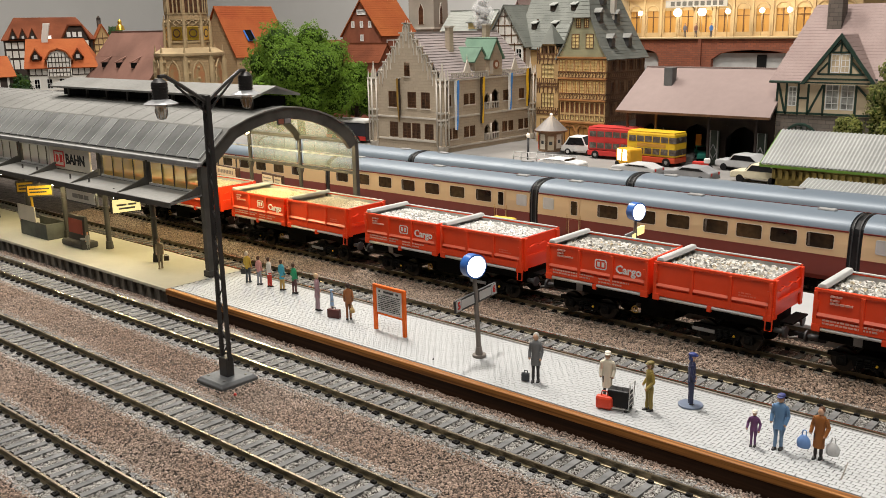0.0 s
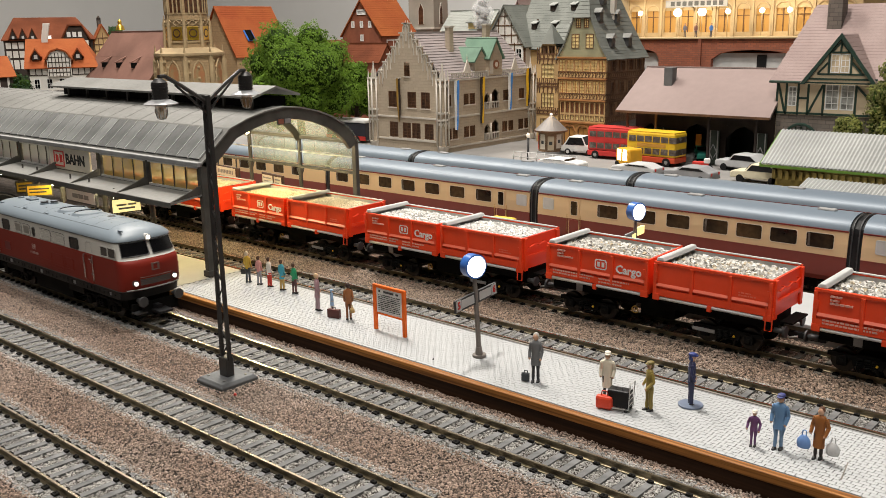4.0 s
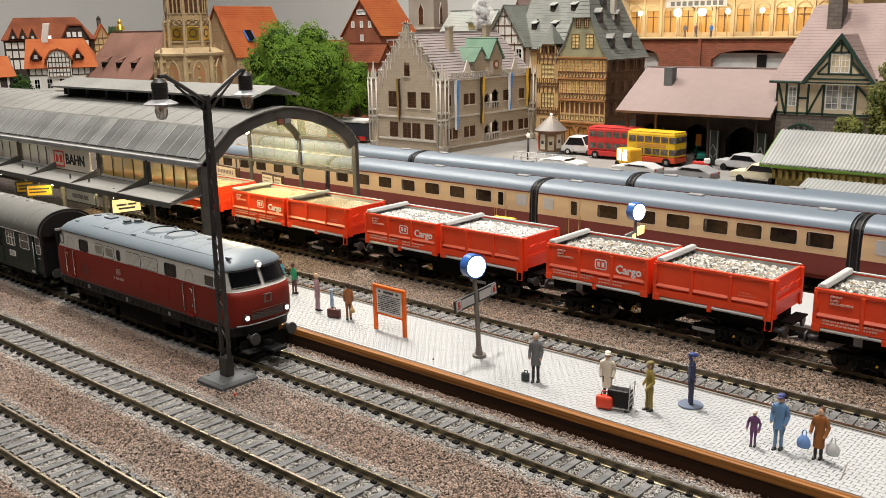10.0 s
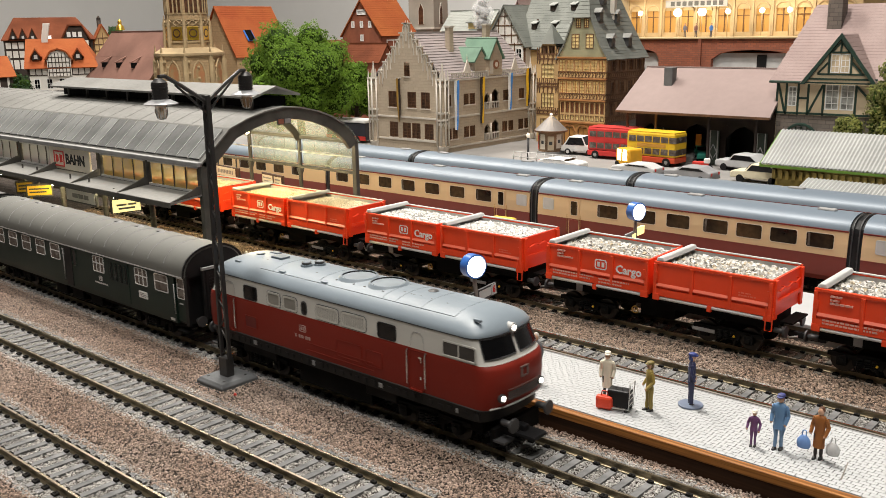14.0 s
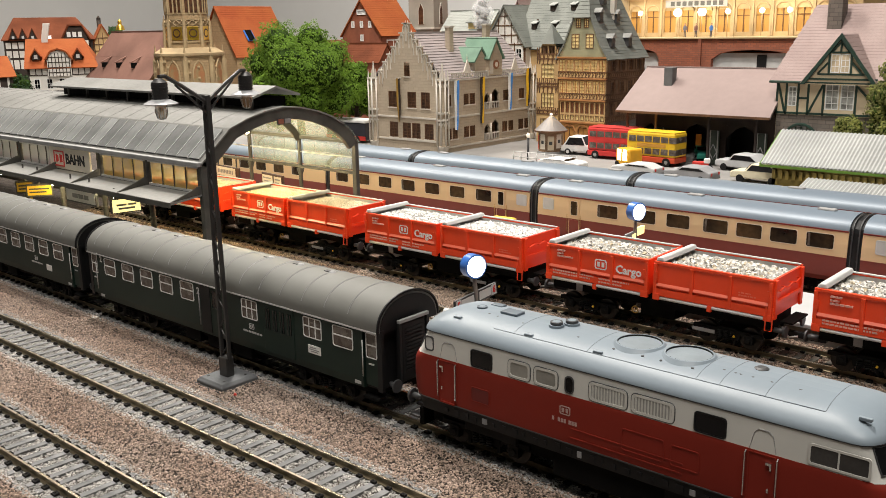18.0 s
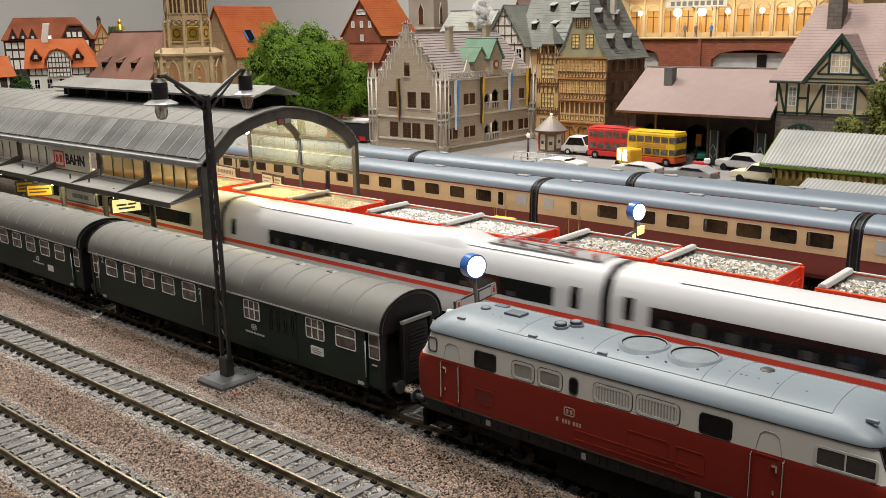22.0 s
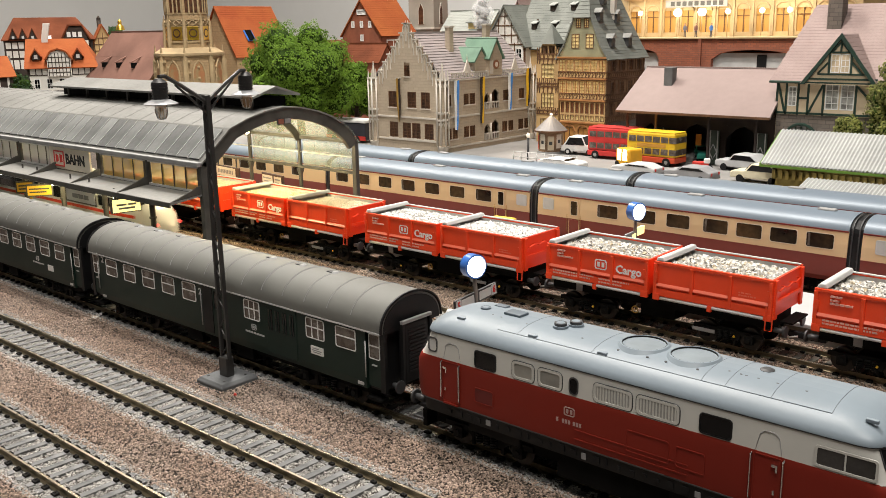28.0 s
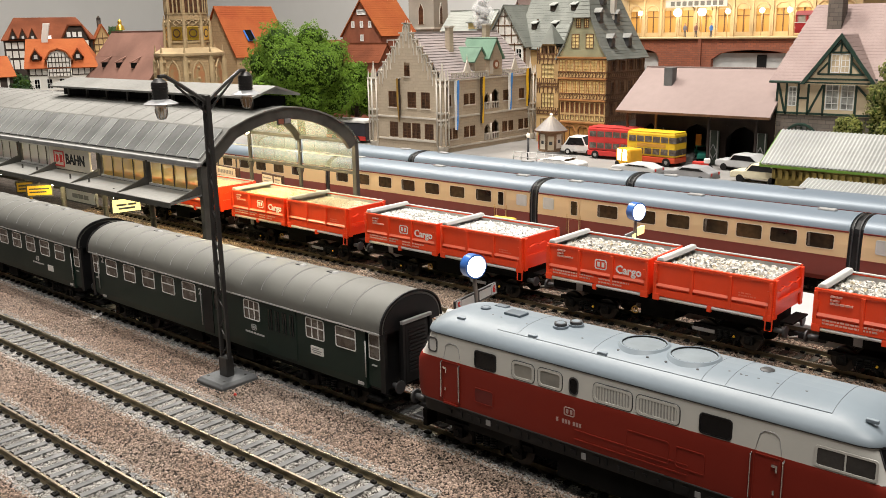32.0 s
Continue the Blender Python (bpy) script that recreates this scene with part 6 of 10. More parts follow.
def wagon(x, seed, lime):
    t = thing("tipper_wagon", x, YF, 0, 0.0, "bright red open tipper wagon loaded with white stones", "freight wagon", "red tipper wagons")
    b1 = tub(t, 0.0, 57.6, True)
    b2 = tub(t, 61.0, 117.4, False)
    for b, x0, x1, k in ((b1, 0, 57.6, 0), (b2, 61.0, 117.4, 1)):
        ld = part("stone_load", heap(x0 + 1.4, x1 - 1.4, -15.8, 15.4, 33.0, *((1500, seed * 2 + k, 0.7) if seed < 13 else (860, seed * 2 + k, 1.12))), lime, b, "heap of pale broken stones")
        ld["kind"] = "stuff"
        part("end_ledge", Mesh().prism([(x0 + 0.3, 36.0), (x0 + 5.0, 36.0), (x0 + 4.0, 38.0), (x0 + 1.4, 38.0)], "y", -17.2, 16.6), M_LTGREY, b, "grey rounded end ledge", 0.5)
    emblem(b1, 31.6, -17.05, 29.4, 5.0, M_WHITE)
    lettering("word", "Cargo", 5.6, M_WHITE, b1, front(47.0, -17.1, 28.4), "white letters", 0.12)
    rn = random.Random(seed)
    tx = Mesh()
    for z, a0, a1 in ((33.0, 6.5, 11.0), (31.4, 6.5, 10.0), (30.0, 6.5, 15.5), (22.4, 4, 28), (21.0, 4, 26), (20.4, 31, 44), (22.0, 31, 48)):
        a = a0
        while a < a1:
            w = rn.uniform(0.6, 1.8)
            tx.box(a, min(a + w, a1), -17.98, -17.78 if z < 24 else -16.9, z, z + 0.75)
            a += w + 0.4
    part("small_print", tx, M_PRINT, b1, "unreadable white print as bars")
    tx = Mesh()
    for z, a0, a1 in ((24.6 + 3, 102, 108), (26.4, 102, 110)):
        a = a0 - 61 + 61
        while a < a1:
            w = rn.uniform(0.6, 1.6)
            tx.box(a, min(a + w, a1), -17.1, -16.95, z, z + 0.6)
            a += w + 0.4
    part("small_print", tx, M_REDLT, b2, "faint print as bars")
    # ladders and grab irons at the right end
    e = Mesh()
    for a in (-13, -4, 5):
        e.path([(117.4, a, 30.5), (119.0, a, 30.5), (119.0, a + 5, 31.5), (117.4, a + 5, 31.5)], 0.28)
    e.path([(115.5, -18.2, 24.0), (115.5, -18.8, 13.5), (118.5, -18.8, 13.5), (118.5, -18.2, 24.0)], 0.32)
    part("grab_iron", e, M_RED, t, "red grab irons")
    part("end_post", Mesh().box(117.4, 118.6, -16, -13.4, 18, 35.5).box(117.4, 118.6, 13.4, 16, 18, 35.5).box(117.4, 118.4, -13.4, 13.4, 24, 26), M_RED, t, "", 0.15)
    part("underframe", Mesh().box(2, 116, -10, 10, 12.0, 18.6).box(2, 116, -14.0, -12.0, 12.8, 16.0).box(50, 68, -9, 9, 6, 12), M_DARK, t, "black underframe")
    part("catwalk", Mesh().box(118.5, 124, -9, 9, 15.0, 15.8), M_DARK, t)
    for bx in (22.0, 96.0):
        bogie(t, bx, (-10.4, 10.4), 5.3)
        part("axle_cap", Mesh().cyl((bx + 4.0, -14.6, 6.2), 0.6, 0.4, "y", 10), M_YELLOW, t, "yellow axle cap")
    part("data_plate", Mesh().box(16, 19.6, -14.4, -14.0, 13.0, 16.6), M_GREY, t)
    part("brake_plate", Mesh().box(80, 91, -14.8, -14.4, 5.6, 7.4), M_GREY, t, "pale brake lever plate", 0.2)
    part("brake_wheel", Mesh().path([(50 + 1.7 * math.cos(2 * math.pi * k / 12), -14.9, 9.4 + 1.7 * math.sin(2 * math.pi * k / 12)) for k in range(13)], 0.3, 5).box(48.4, 51.6, -15.0, -14.8, 9.2, 9.6), mat_ochre, t, "ochre brake wheel")
    part("coupler", Mesh().box(117, 127, -1.4, 1.4, 7, 9.6).box(-7, 1, -1.4, 1.4, 7, 9.6), M_BLACK, t, "", 0.3)
    part("white_hose", Mesh().path([(118, -5, 12), (121, -5, 8), (125, -5, 9)], 0.5), M_LTGREY, t)
    for d, bx in ((1, 116.5), (-1, 0.5)):
        for s in (-1, 1):
            buffer(t, bx, s * 10.2, 11.8, d)
    return t


# paler, creamier loads near the hall carry part of its strong light
for k, wx in enumerate((-663.6, -529.2, -394.8, -261.3, -126.2)):
    wagon(wx, 11 + k, M_LIME_Y if k < 2 else M_LIME_W if k == 2 else M_LIME)
solid("stabled_tail_wagon", Mesh().box(0, 118, -16, 16, 0.5, 34), M_RED, 12.0, YF, 0, label="red wagon end at the edge of the train", category="freight wagon", bevel=1.0)

# ---------- cream and maroon express ----------


M_CREAMRIM = mat("pale_window_rim", (0.62, 0.52, 0.4), 0.4, var=0.04)
M_SALOONWIN = mat("saloon_window_inside", (0.012, 0.009, 0.007), 0.2, var=0.8, scale=90, c2=(0.09, 0.055, 0.025), spec=0.3)


def saloon(x, y, rz, L, wins, doors, label):
    t = thing("cream_maroon_coach", x, y, 0, rz, label, "railway coach", "cream and maroon trains")
    low = [(-15.4, 9.5), (-16.4, 12.0), (-16.6, 23.0), (16.6, 23.0), (16.4, 12.0), (15.4, 9.5)]
    up = [(-16.6, 23.0), (-16.4, 30), (-15.6, 37.0), (15.6, 37.0), (16.4, 30), (16.6, 23.0)]
    rf = [(-15.7, 37.0), (-15.0, 39.2), (-13.0, 41.3), (-9.5, 43.0), (-5, 44.0), (0, 44.3), (5, 44.0), (9.5, 43.0), (13.0, 41.3), (15.0, 39.2), (15.7, 37.0)]
    part("lower_body", Mesh().prism(low, "x", 0, L), M_MAROON, t, "maroon lower side")
    part("upper_body", Mesh().prism(up, "x", 0, L), M_CREAM, t, "cream window band")
    part("roof", Mesh().prism(rf, "x", 0, L, 0, True), M_TEE_ROOF, t, "silver-blue rounded roof")
    part("eave_stripe", Mesh().box(0.1, L - 0.1, -16.0, -15.3, 36.5, 37.3), mat("dark_red_line", (0.16, 0.02, 0.015), 0.4), t, "thin red eave line")
    part("waist_line", Mesh().box(0.1, L - 0.1, -16.85, -16.5, 22.7, 23.2), M_MAROON, t)
    for k_, (a, b) in enumerate(wins):
        f = pane_frame(t, a, b, -16.58, 26.5, 34.9, M_CREAMRIM, M_SALOONWIN, 0.3, 1.2)
        if k_ % 3 == 0:
            part("curtain", Mesh().box(a + 1.0, a + 2.2, -16.74, -16.66, 27.2, 34.2), M_COACH_WIN, f, "drawn-back curtain")
    for a, blank in doors:
        if blank:
            pane_frame(t, a - 4.2, a + 4.2, -16.58, 27.2, 34.8, M_LTGREY, M_LTGREY, 0.5, 0.9, "blank_window")
        else:
            d = pane_frame(t, a - 4.0, a + 4.0, -16.5, 12.0, 36.0, M_CREAM, M_CREAM, 0.4, 0.6, "door")
            part("door_lower", Mesh().box(a - 3.5, a + 3.5, -16.95, -16.7, 12.4, 22.6), M_MAROON, d)
            pane_frame(t, a - 2.6, a + 2.6, -16.7, 25.4, 34.9, M_CREAMRIM, M_SALOONWIN, 0.3, 0.8, "door_window")
            for e in (-5, 5):
                part("handrail", Mesh().tube((a + e, -17.2, 14), (a + e, -17.2, 26), 0.2, 5), mat_ochre, t)
    for q in (14, L * 0.5, L - 22):
        part("roof_vent", Mesh().box(q, q + 10, -2.2, 2.2, 43.6, 45.2), M_GREY, t, "", 0.8)
    for d in (0, 1):
        xx = -3.5 if d == 0 else L
        g = part("bellows", Mesh().prism([(yy * 0.95, zz * 0.985) for yy, zz in (low[:3] + [(-16.4, 30)] + rf + [(16.4, 30)] + low[3:])], "x", xx, xx + 3.5), M_BLACK, t, "black bellows")
        part("bellows_rib", Mesh().path([(xx + 1.75, yy * 0.99, zz) for yy, zz in ([(-16.4, 12), (-16.4, 30)] + rf)], 0.4, 5), M_DKGREY, g)
    part("underframe", Mesh().box(8, L - 8, -13, 13, 4.0, 9.6), M_DARK, t)
    for bx in (26, L - 26):
        bogie(t, bx)
    return t


nm = "cream and maroon express coach with silver-blue roof"
saloon(-549.5, YT, 0, 197, [(8 + 23.9 * k, 22 + 23.9 * k) for k in range(7)], [(173.5, False), (190.9, True)], nm)
saloon(-345.5, YT, 0, 197, [(45.5, 60.5), (71.0, 86.3), (93.2, 108.4), (116.5, 131.8), (136.4, 151.5), (155.8, 171.0), (175.5, 190.3)], [(8.5, True), (28.5, False)], nm)
saloon(-141.5, YT, 0, 197, [(40 + 23.9 * k, 54 + 23.9 * k) for k in range(6)], [(11, True), (28, False)], nm)
saloon(-752.0, YT, 0, 197, [(12 + 23.9 * k, 26 + 23.9 * k) for k in range(7)], [], nm)
for a in (-715, -511, -307, -103):
    saloon(a, YT + 57, 0, 197, [(12 + 23.9 * k, 26 + 23.9 * k) for k in range(7)], [], "second cream and maroon coach with silver-blue roof behind")

yc = thing("luggage_cart", -339.5, 440.0, PZ, 4, "small yellow cab cart with dark panes on the far platform", "cart")
part("cart_body", Mesh().box(-8, 8, -5, 5, 2.0, 11.0), M_YELLOW, yc, "yellow lower body", 0.8)
part("cab_glass", Mesh().box(-7, 7, -4.4, 4.4, 11.0, 20.5), M_GLASS, yc, "dark cab panes")
part("cover", Mesh().box(-8, 8, -5, 5, 20.5, 23.0), M_YELLOW, yc, "yellow roof", 0.9)
for a in (-4, 4):
    for e in (-5.2, 4.6):
        part("wheel", Mesh().cyl((a, e, 1.5), 1.5, 0.6, "y", 12), M_BLACK, yc)

# ---------- town: materials ----------
M_SANDSTONE = courses("grey_beige_stone", (0.45, 0.37, 0.28), (0.37, 0.305, 0.23), 8, 3.6, 0.85, (0.415, 0.345, 0.26))
M_TRIM = mat("pale_stone_trim", (0.62, 0.57, 0.5), 0.8, var=0.15, scale=120)
M_SLATROOF = mat("mauve_grey_roof_tile", (0.275, 0.235, 0.228), 0.75, var=0.14, scale=120, c2=(0.22, 0.192, 0.19), spec=0.25)
M_PALESLATE = mat("pale_slate_cap", (0.33, 0.33, 0.31), 0.6, var=0.15)
M_PATINA = mat("copper_green_roof", (0.13, 0.225, 0.16), 0.65, var=0.15, scale=120, spec=0.25)
M_BROWNPANE = mat("brown_shutter_pane", (0.1, 0.04, 0.015), 0.5, var=0.3, scale=800)
M_SLATE = mat("grey_slate_roof", (0.195, 0.205, 0.185), 0.65, var=0.16, scale=150, c2=(0.14, 0.15, 0.135), spec=0.3)
M_TIMBER = mat("brown_timber", (0.14, 0.065, 0.028), 0.7, var=0.2, scale=250)
M_TIMBER_GREEN = mat("dark_green_timber", (0.012, 0.04, 0.028), 0.55, var=0.15, scale=250)
M_OCHRE = mat("ochre_plaster", (0.54, 0.36, 0.165), 0.8, var=0.12, scale=150)
M_SAGE = mat("grey_green_slate_gable", (0.3, 0.29, 0.18), 0.75, var=0.12, scale=200)
M_YPANE = mat("cream_window_pane", (0.84, 0.66, 0.31), 0.5, var=0.12, scale=500)
M_CREAMWALL = mat("cream_plaster", (0.6, 0.48, 0.33), 0.85, var=0.06, scale=120)
M_PINKROOF = mat("pinkish_brown_tile", (0.31, 0.23, 0.213), 0.75, var=0.16, scale=90, c2=(0.25, 0.18, 0.168))
M_SHEDROOF = mat("smooth_mauve_roof", (0.27, 0.2, 0.185), 0.7, var=0.14, scale=30, c2=(0.22, 0.16, 0.148))
M_SHEDWALL = mat("dark_brown_shed_wall", (0.035, 0.022, 0.017), 0.8, var=0.25, scale=200)
M_ROCK = courses("grey_rubble_base", (0.17, 0.14, 0.12), (0.09, 0.075, 0.065), 8, 4, 0.9, (0.13, 0.11, 0.095))
M_BRICK = courses("red_brown_brick", (0.33, 0.1, 0.05), (0.17, 0.07, 0.045), 7.5, 2.7, 0.85, (0.24, 0.075, 0.04), gap=0.1)
M_CORR = mat("grey_corrugated_sheet", (0.4, 0.41, 0.4), 0.55, 0.1, 0.08, 100)
M_FASCIA = mat("leaf_green_fascia", (0.1, 0.2, 0.02), 0.5)
M_OCHREWALL = mat("yellow_brown_boards", (0.3, 0.22, 0.05), 0.7, var=0.2, scale=200)
M_STATION = mat("yellow_sandstone", (0.5, 0.37, 0.2), 0.75, var=0.12, scale=80)
M_LITPANE = glow("lit_station_window", (0.42, 0.23, 0.06), 0.12)
M_LAMPBALL = glow("white_lit_globe", (1.0, 0.93, 0.75), 14.0)
M_CHURCH = courses("honey_stone", (0.4, 0.28, 0.15), (0.28, 0.2, 0.11), 8, 4, 0.85, (0.36, 0.25, 0.135))
M_CHURCHTRIM = mat("honey_stone_trim", (0.46, 0.34, 0.19), 0.8, var=0.15, scale=120)
M_NAVEROOF = mat("faded_red_brown_roof", (0.205, 0.108, 0.083), 0.8, var=0.16, scale=60, spec=0.2)
M_ORANGEROOF = mat("orange_red_tile", (0.3, 0.085, 0.024), 0.8, var=0.18, scale=80, c2=(0.24, 0.055, 0.018), spec=0.15)
M_REDROOF = mat("rust_red_tile", (0.15, 0.042, 0.017), 0.8, var=0.2, scale=80, spec=0.15)
M_BROWNWALL = mat("red_brown_shingle", (0.29, 0.095, 0.05), 0.75, var=0.15, scale=200)
M_WALLWHITE = mat("white_plaster", (0.72, 0.69, 0.64), 0.85, var=0.06, scale=100)
M_DARKTIMBER = mat("black_brown_timber", (0.035, 0.022, 0.015), 0.7, var=0.2)
M_GOLD = mat("gilt", (0.8, 0.5, 0.08), 0.3, 0.9)
M_TOWN = mat("grey_street_paving", (0.27, 0.26, 0.25), 0.85, var=0.1, scale=60, bump=0.3)
M_BARK = mat("brown_bark", (0.08, 0.055, 0.035), 0.9, var=0.3, scale=300, bump=0.6)
M_LEAF = mat("fresh_green_foliage", (0.12, 0.215, 0.018), 0.75, var=0.25, scale=120, island=0.4, c2=(0.075, 0.145, 0.012), spec=0.2)
M_OLIVE = mat("olive_foliage", (0.16, 0.17, 0.03), 0.8, var=0.25, scale=300, island=0.7)
M_CROWNSHADE = mat("crown_gap_shade", (0.03, 0.06, 0.008), 0.9, var=0.3, scale=300, spec=0.1)
M_DKLEAF = mat("dark_green_foliage", (0.022, 0.052, 0.014), 0.8, var=0.25, scale=300, island=0.7, spec=0.2)

solid("town_square", Mesh().box(-1900, 400, 606, 1950, -3.6, 0.0), M_TOWN, label="grey paved town square behind the tracks", category="square", kind="structure")

FRONT, SIDE = (1.0, 0.0), (0.0, 1.0)


def put(org, ux, u, d, z):
    """A point on a facade: u along it, d out of it."""
    return (org[0] + ux[0] * u + ux[1] * d, org[1] + ux[1] * u - ux[0] * d, z)


def slab(m, org, ux, u0, u1, d0, d1, z0, z1, mi=0):
    q = [put(org, ux, u, d, z) for z in (z0, z1) for d in (d0, d1) for u in (u0, u1)]
    xs, ys, zs = zip(*q)
    return m.box(min(xs), max(xs), min(ys), max(ys), min(zs), max(zs), mi)


def beam(m, org, ux, u0, z0, u1, z1, w=1.0, out=0.5, mi=0):
    """A timber on a facade from one point to another."""
    a, b = Vector((u0, z0)), Vector((u1, z1))
    n = Vector((-(b - a).y, (b - a).x)).normalized() * w * 0.5
    q = [a + n, b + n, b - n, a - n]
    return m.loft([[put(org, ux, p.x, -0.3, p.y) for p in q], [put(org, ux, p.x, out, p.y) for p in q]], mi, False)


def facade(t, org, ux, width, z0, z1, wins, mwall, mframe=None, mpane=None, bars=(1, 1), sill=None, thick=3.0, name="wall", fw=0.8):
    w = part(name, Mesh().wall(org, ux, width, z0, z1, wins, thick), mwall, t)
    for a, b, c, d in wins:
        windows(t, org, ux, [(a, b, c, d)], mframe, mpane, bars, sill, fw)
    return w


def windows(t, org, ux, wins, mframe, mpane, bars=(1, 1), sill=None, fw=0.8, deep=0.7):
    for a, b, c, d in wins:
        us = [a + fw * 0.7] + [a + (b - a) * (k + 1) / (bars[0] + 1) for k in range(bars[0])] + [b - fw * 0.7]
        zs = [c + fw * 0.7] + [c + (d - c) * (k + 1) / (bars[1] + 1) for k in range(bars[1])] + [d - fw * 0.7]
        g = fw * 0.3
        panes = [(u0 + g - a, u1 - g - a, z0 + g, z1 - g) for u0, u1 in zip(us, us[1:]) for z0, z1 in zip(zs, zs[1:])]
        m = Mesh().wall(put(org, ux, a, 0.15, 0)[:2], ux, b - a, c, d, panes, deep + 0.15)
        m.weld = True
        f = part("window", m, mframe, t)
        part("pane", slab(Mesh(), org, ux, a + fw * 0.5, b - fw * 0.5, -deep - 0.3, -deep, c + fw * 0.5, d - fw * 0.5), mpane, f)
        if sill:
            part("sill", slab(Mesh(), org, ux, a - 1, b + 1, -0.2, 1.0, c - 1.2, c), sill, f)


def roof_plane(m, p0, p1, q0, q1, courses_n=12, lip=0.16, thick=1.6, mi=0):
    """A roof slope of overlapping courses. p0-p1: the eave's ends; q0-q1: the ridge's ends."""
    p0, p1, q0, q1 = Vector(p0), Vector(p1), Vector(q0), Vector(q1)
    n = (p1 - p0).cross(q0 - p0).normalized()
    if n.z < 0:
        n = -n
    rings = []
    for k in range(courses_n):
        for s, up in ((k / courses_n, lip), ((k + 1) / courses_n - 0.002, 0.0)):
            a, b = p0.lerp(q0, s), p1.lerp(q1, s)
            rings.append([tuple(a + n * up), tuple(b + n * up), tuple(b - n * thick), tuple(a - n * thick)])
    return m.loft(rings, mi, False)


def gable(m, org, ux, u0, u1, z0, zp, up=None, thick=3.0, mi=0):
    up = (u0 + u1) / 2 if up is None else up
    pts = [(u0, z0), (u1, z0), (up, zp)]
    return m.loft([[put(org, ux, u, 0, z) for u, z in pts], [put(org, ux, u, -thick, z) for u, z in pts]], mi, False)


# ---------- stepped-gable town hall ----------
def town_hall():
    t = thing("town_hall", 0, 0, 0, 0, "grey-beige stepped-gable town hall with brown windows and banners", "town hall")
    X0, X1, YA, YB = -827.0, -709.0, 808.0, 985.0
    o = (X0, YA)
    up = [(29, 43, 51, 70), (61, 75, 51, 70), (83, 97, 51, 70)]
    lo = [(30, 44, 14.5, 33), (52, 65.5, 14.5, 33), (67.5, 81, 14.5, 33), (88, 102, 14.5, 33)]
    facade(t, o, FRONT, X1 - X0, 0, 87, up + lo, M_SANDSTONE, M_TIMBER, M_BROWNPANE, (1, 4), M_TRIM, name="front_wall")
    # stepped gable
    cx = -766.0 - X0
    steps = [(46.5, 87, 94), (39.5, 94, 104), (32.0, 104, 113), (24.5, 113, 122), (17.0, 122, 130), (10.0, 130, 138), (4.5, 138, 149)]
    for h, za, zb in steps:
        m = Mesh()
        if 87 <= za < 104:
            slab(m, o, FRONT, cx - h, cx - 4.5, -3, 0, za, zb), slab(m, o, FRONT, cx + 4.5, cx + h, -3, 0, za, zb)
            slab(m, o, FRONT, cx - 4.5, cx + 4.5, -3, -1.6, za, zb)
        else:
            slab(m, o, FRONT, cx - h, cx + h, -3, 0, za, zb)
        part("gable_step", m, M_SANDSTONE, t)
        for e in (-1, 1):
            u = cx + e * (h - 2.6)
            part("coping", slab(Mesh(), o, FRONT, u - 4.2, u + 4.2, -3.8, 0.9, zb, zb + 1.5), M_TRIM, t)
            part("crocket", Mesh().cyl((o[0] + u, o[1] + 1.4, zb + 1.5), 0.9, 3.2, "z", 4, 0, 0.2, False), M_TRIM, t)
            # blind gothic niche under each step
            nm = Mesh()
            slab(nm, o, FRONT, u - 3.0, u - 2.2, 0, 0.9, za - 9, zb - 4), slab(nm, o, FRONT, u + 2.2, u + 3.0, 0, 0.9, za - 9, zb - 4)
            beam(nm, o, FRONT, u - 2.8, zb - 4, u, zb - 0.5, 0.8, 0.9), beam(nm, o, FRONT, u + 2.8, zb - 4, u, zb - 0.5, 0.8, 0.9)
            part("blind_niche", nm, M_TRIM, t)
    windows(t, o, FRONT, [(cx - 4.5, cx + 4.5, 88, 101)], M_TIMBER, M_BROWNPANE, (1, 4), M_TRIM)
    for z in (39.5, 12.5):
        part("string_course", slab(Mesh(), o, FRONT, 2, X1 - X0 - 2, -0.2, 1.2, z - 1.0, z + 1.0), M_TRIM, t)
    # long side
    s = (X1, YA)
    su = [(37, 46, 54, 67), (48, 58, 54, 67), (114, 125, 54, 67), (147, 158, 54, 67), (8, 14, 54, 67)]
    sl = [(6, 14, 15, 28), (16, 25, 15, 28), (37, 46, 15, 28), (48, 58, 15, 28), (112, 122, 15, 28), (125, 135, 15, 28), (146, 156, 15, 28), (159, 169, 15, 28)]
    arch = [(76, 87, 46, 66), (90, 106, 46, 70), (76, 87, 8, 28), (90, 106, 8, 32)]
    part("side_wall", Mesh().wall(s, SIDE, YB - YA, 0, 84, su + sl + arch, 3), M_SANDSTONE, t)
    windows(t, s, SIDE, su + sl, M_TIMBER, M_BROWNPANE, (1, 4), M_TRIM)
    for a, b, c, d in arch:
        ins = part("loggia", slab(Mesh(), s, SIDE, a, b, -8, -7.6, c, d), M_BROWNPANE, t, "dark loggia opening")
        top = Mesh()
        for e in (0, 1):
            ua = a if e == 0 else b
            pts = [(ua, d), ((a + b) / 2, d), (ua, d - 6)]
            top.loft([[put(s, SIDE, u, 0.05, z) for u, z in pts], [put(s, SIDE, u, -2.6, z) for u, z in pts]], 0, False)
        part("pointed_arch", top, M_SANDSTONE, ins)
        for k in range(4):
            u = a + 1.2 + (b - a - 2.4) * k / 3
            part("baluster", slab(Mesh(), s, SIDE, u - 0.5, u + 0.5, -0.6, 0.5, c, c + 7), M_TRIM, ins)
        part("balustrade_rail", slab(Mesh(), s, SIDE, a, b, -0.8, 0.9, c + 7, c + 8.4), M_TRIM, ins)
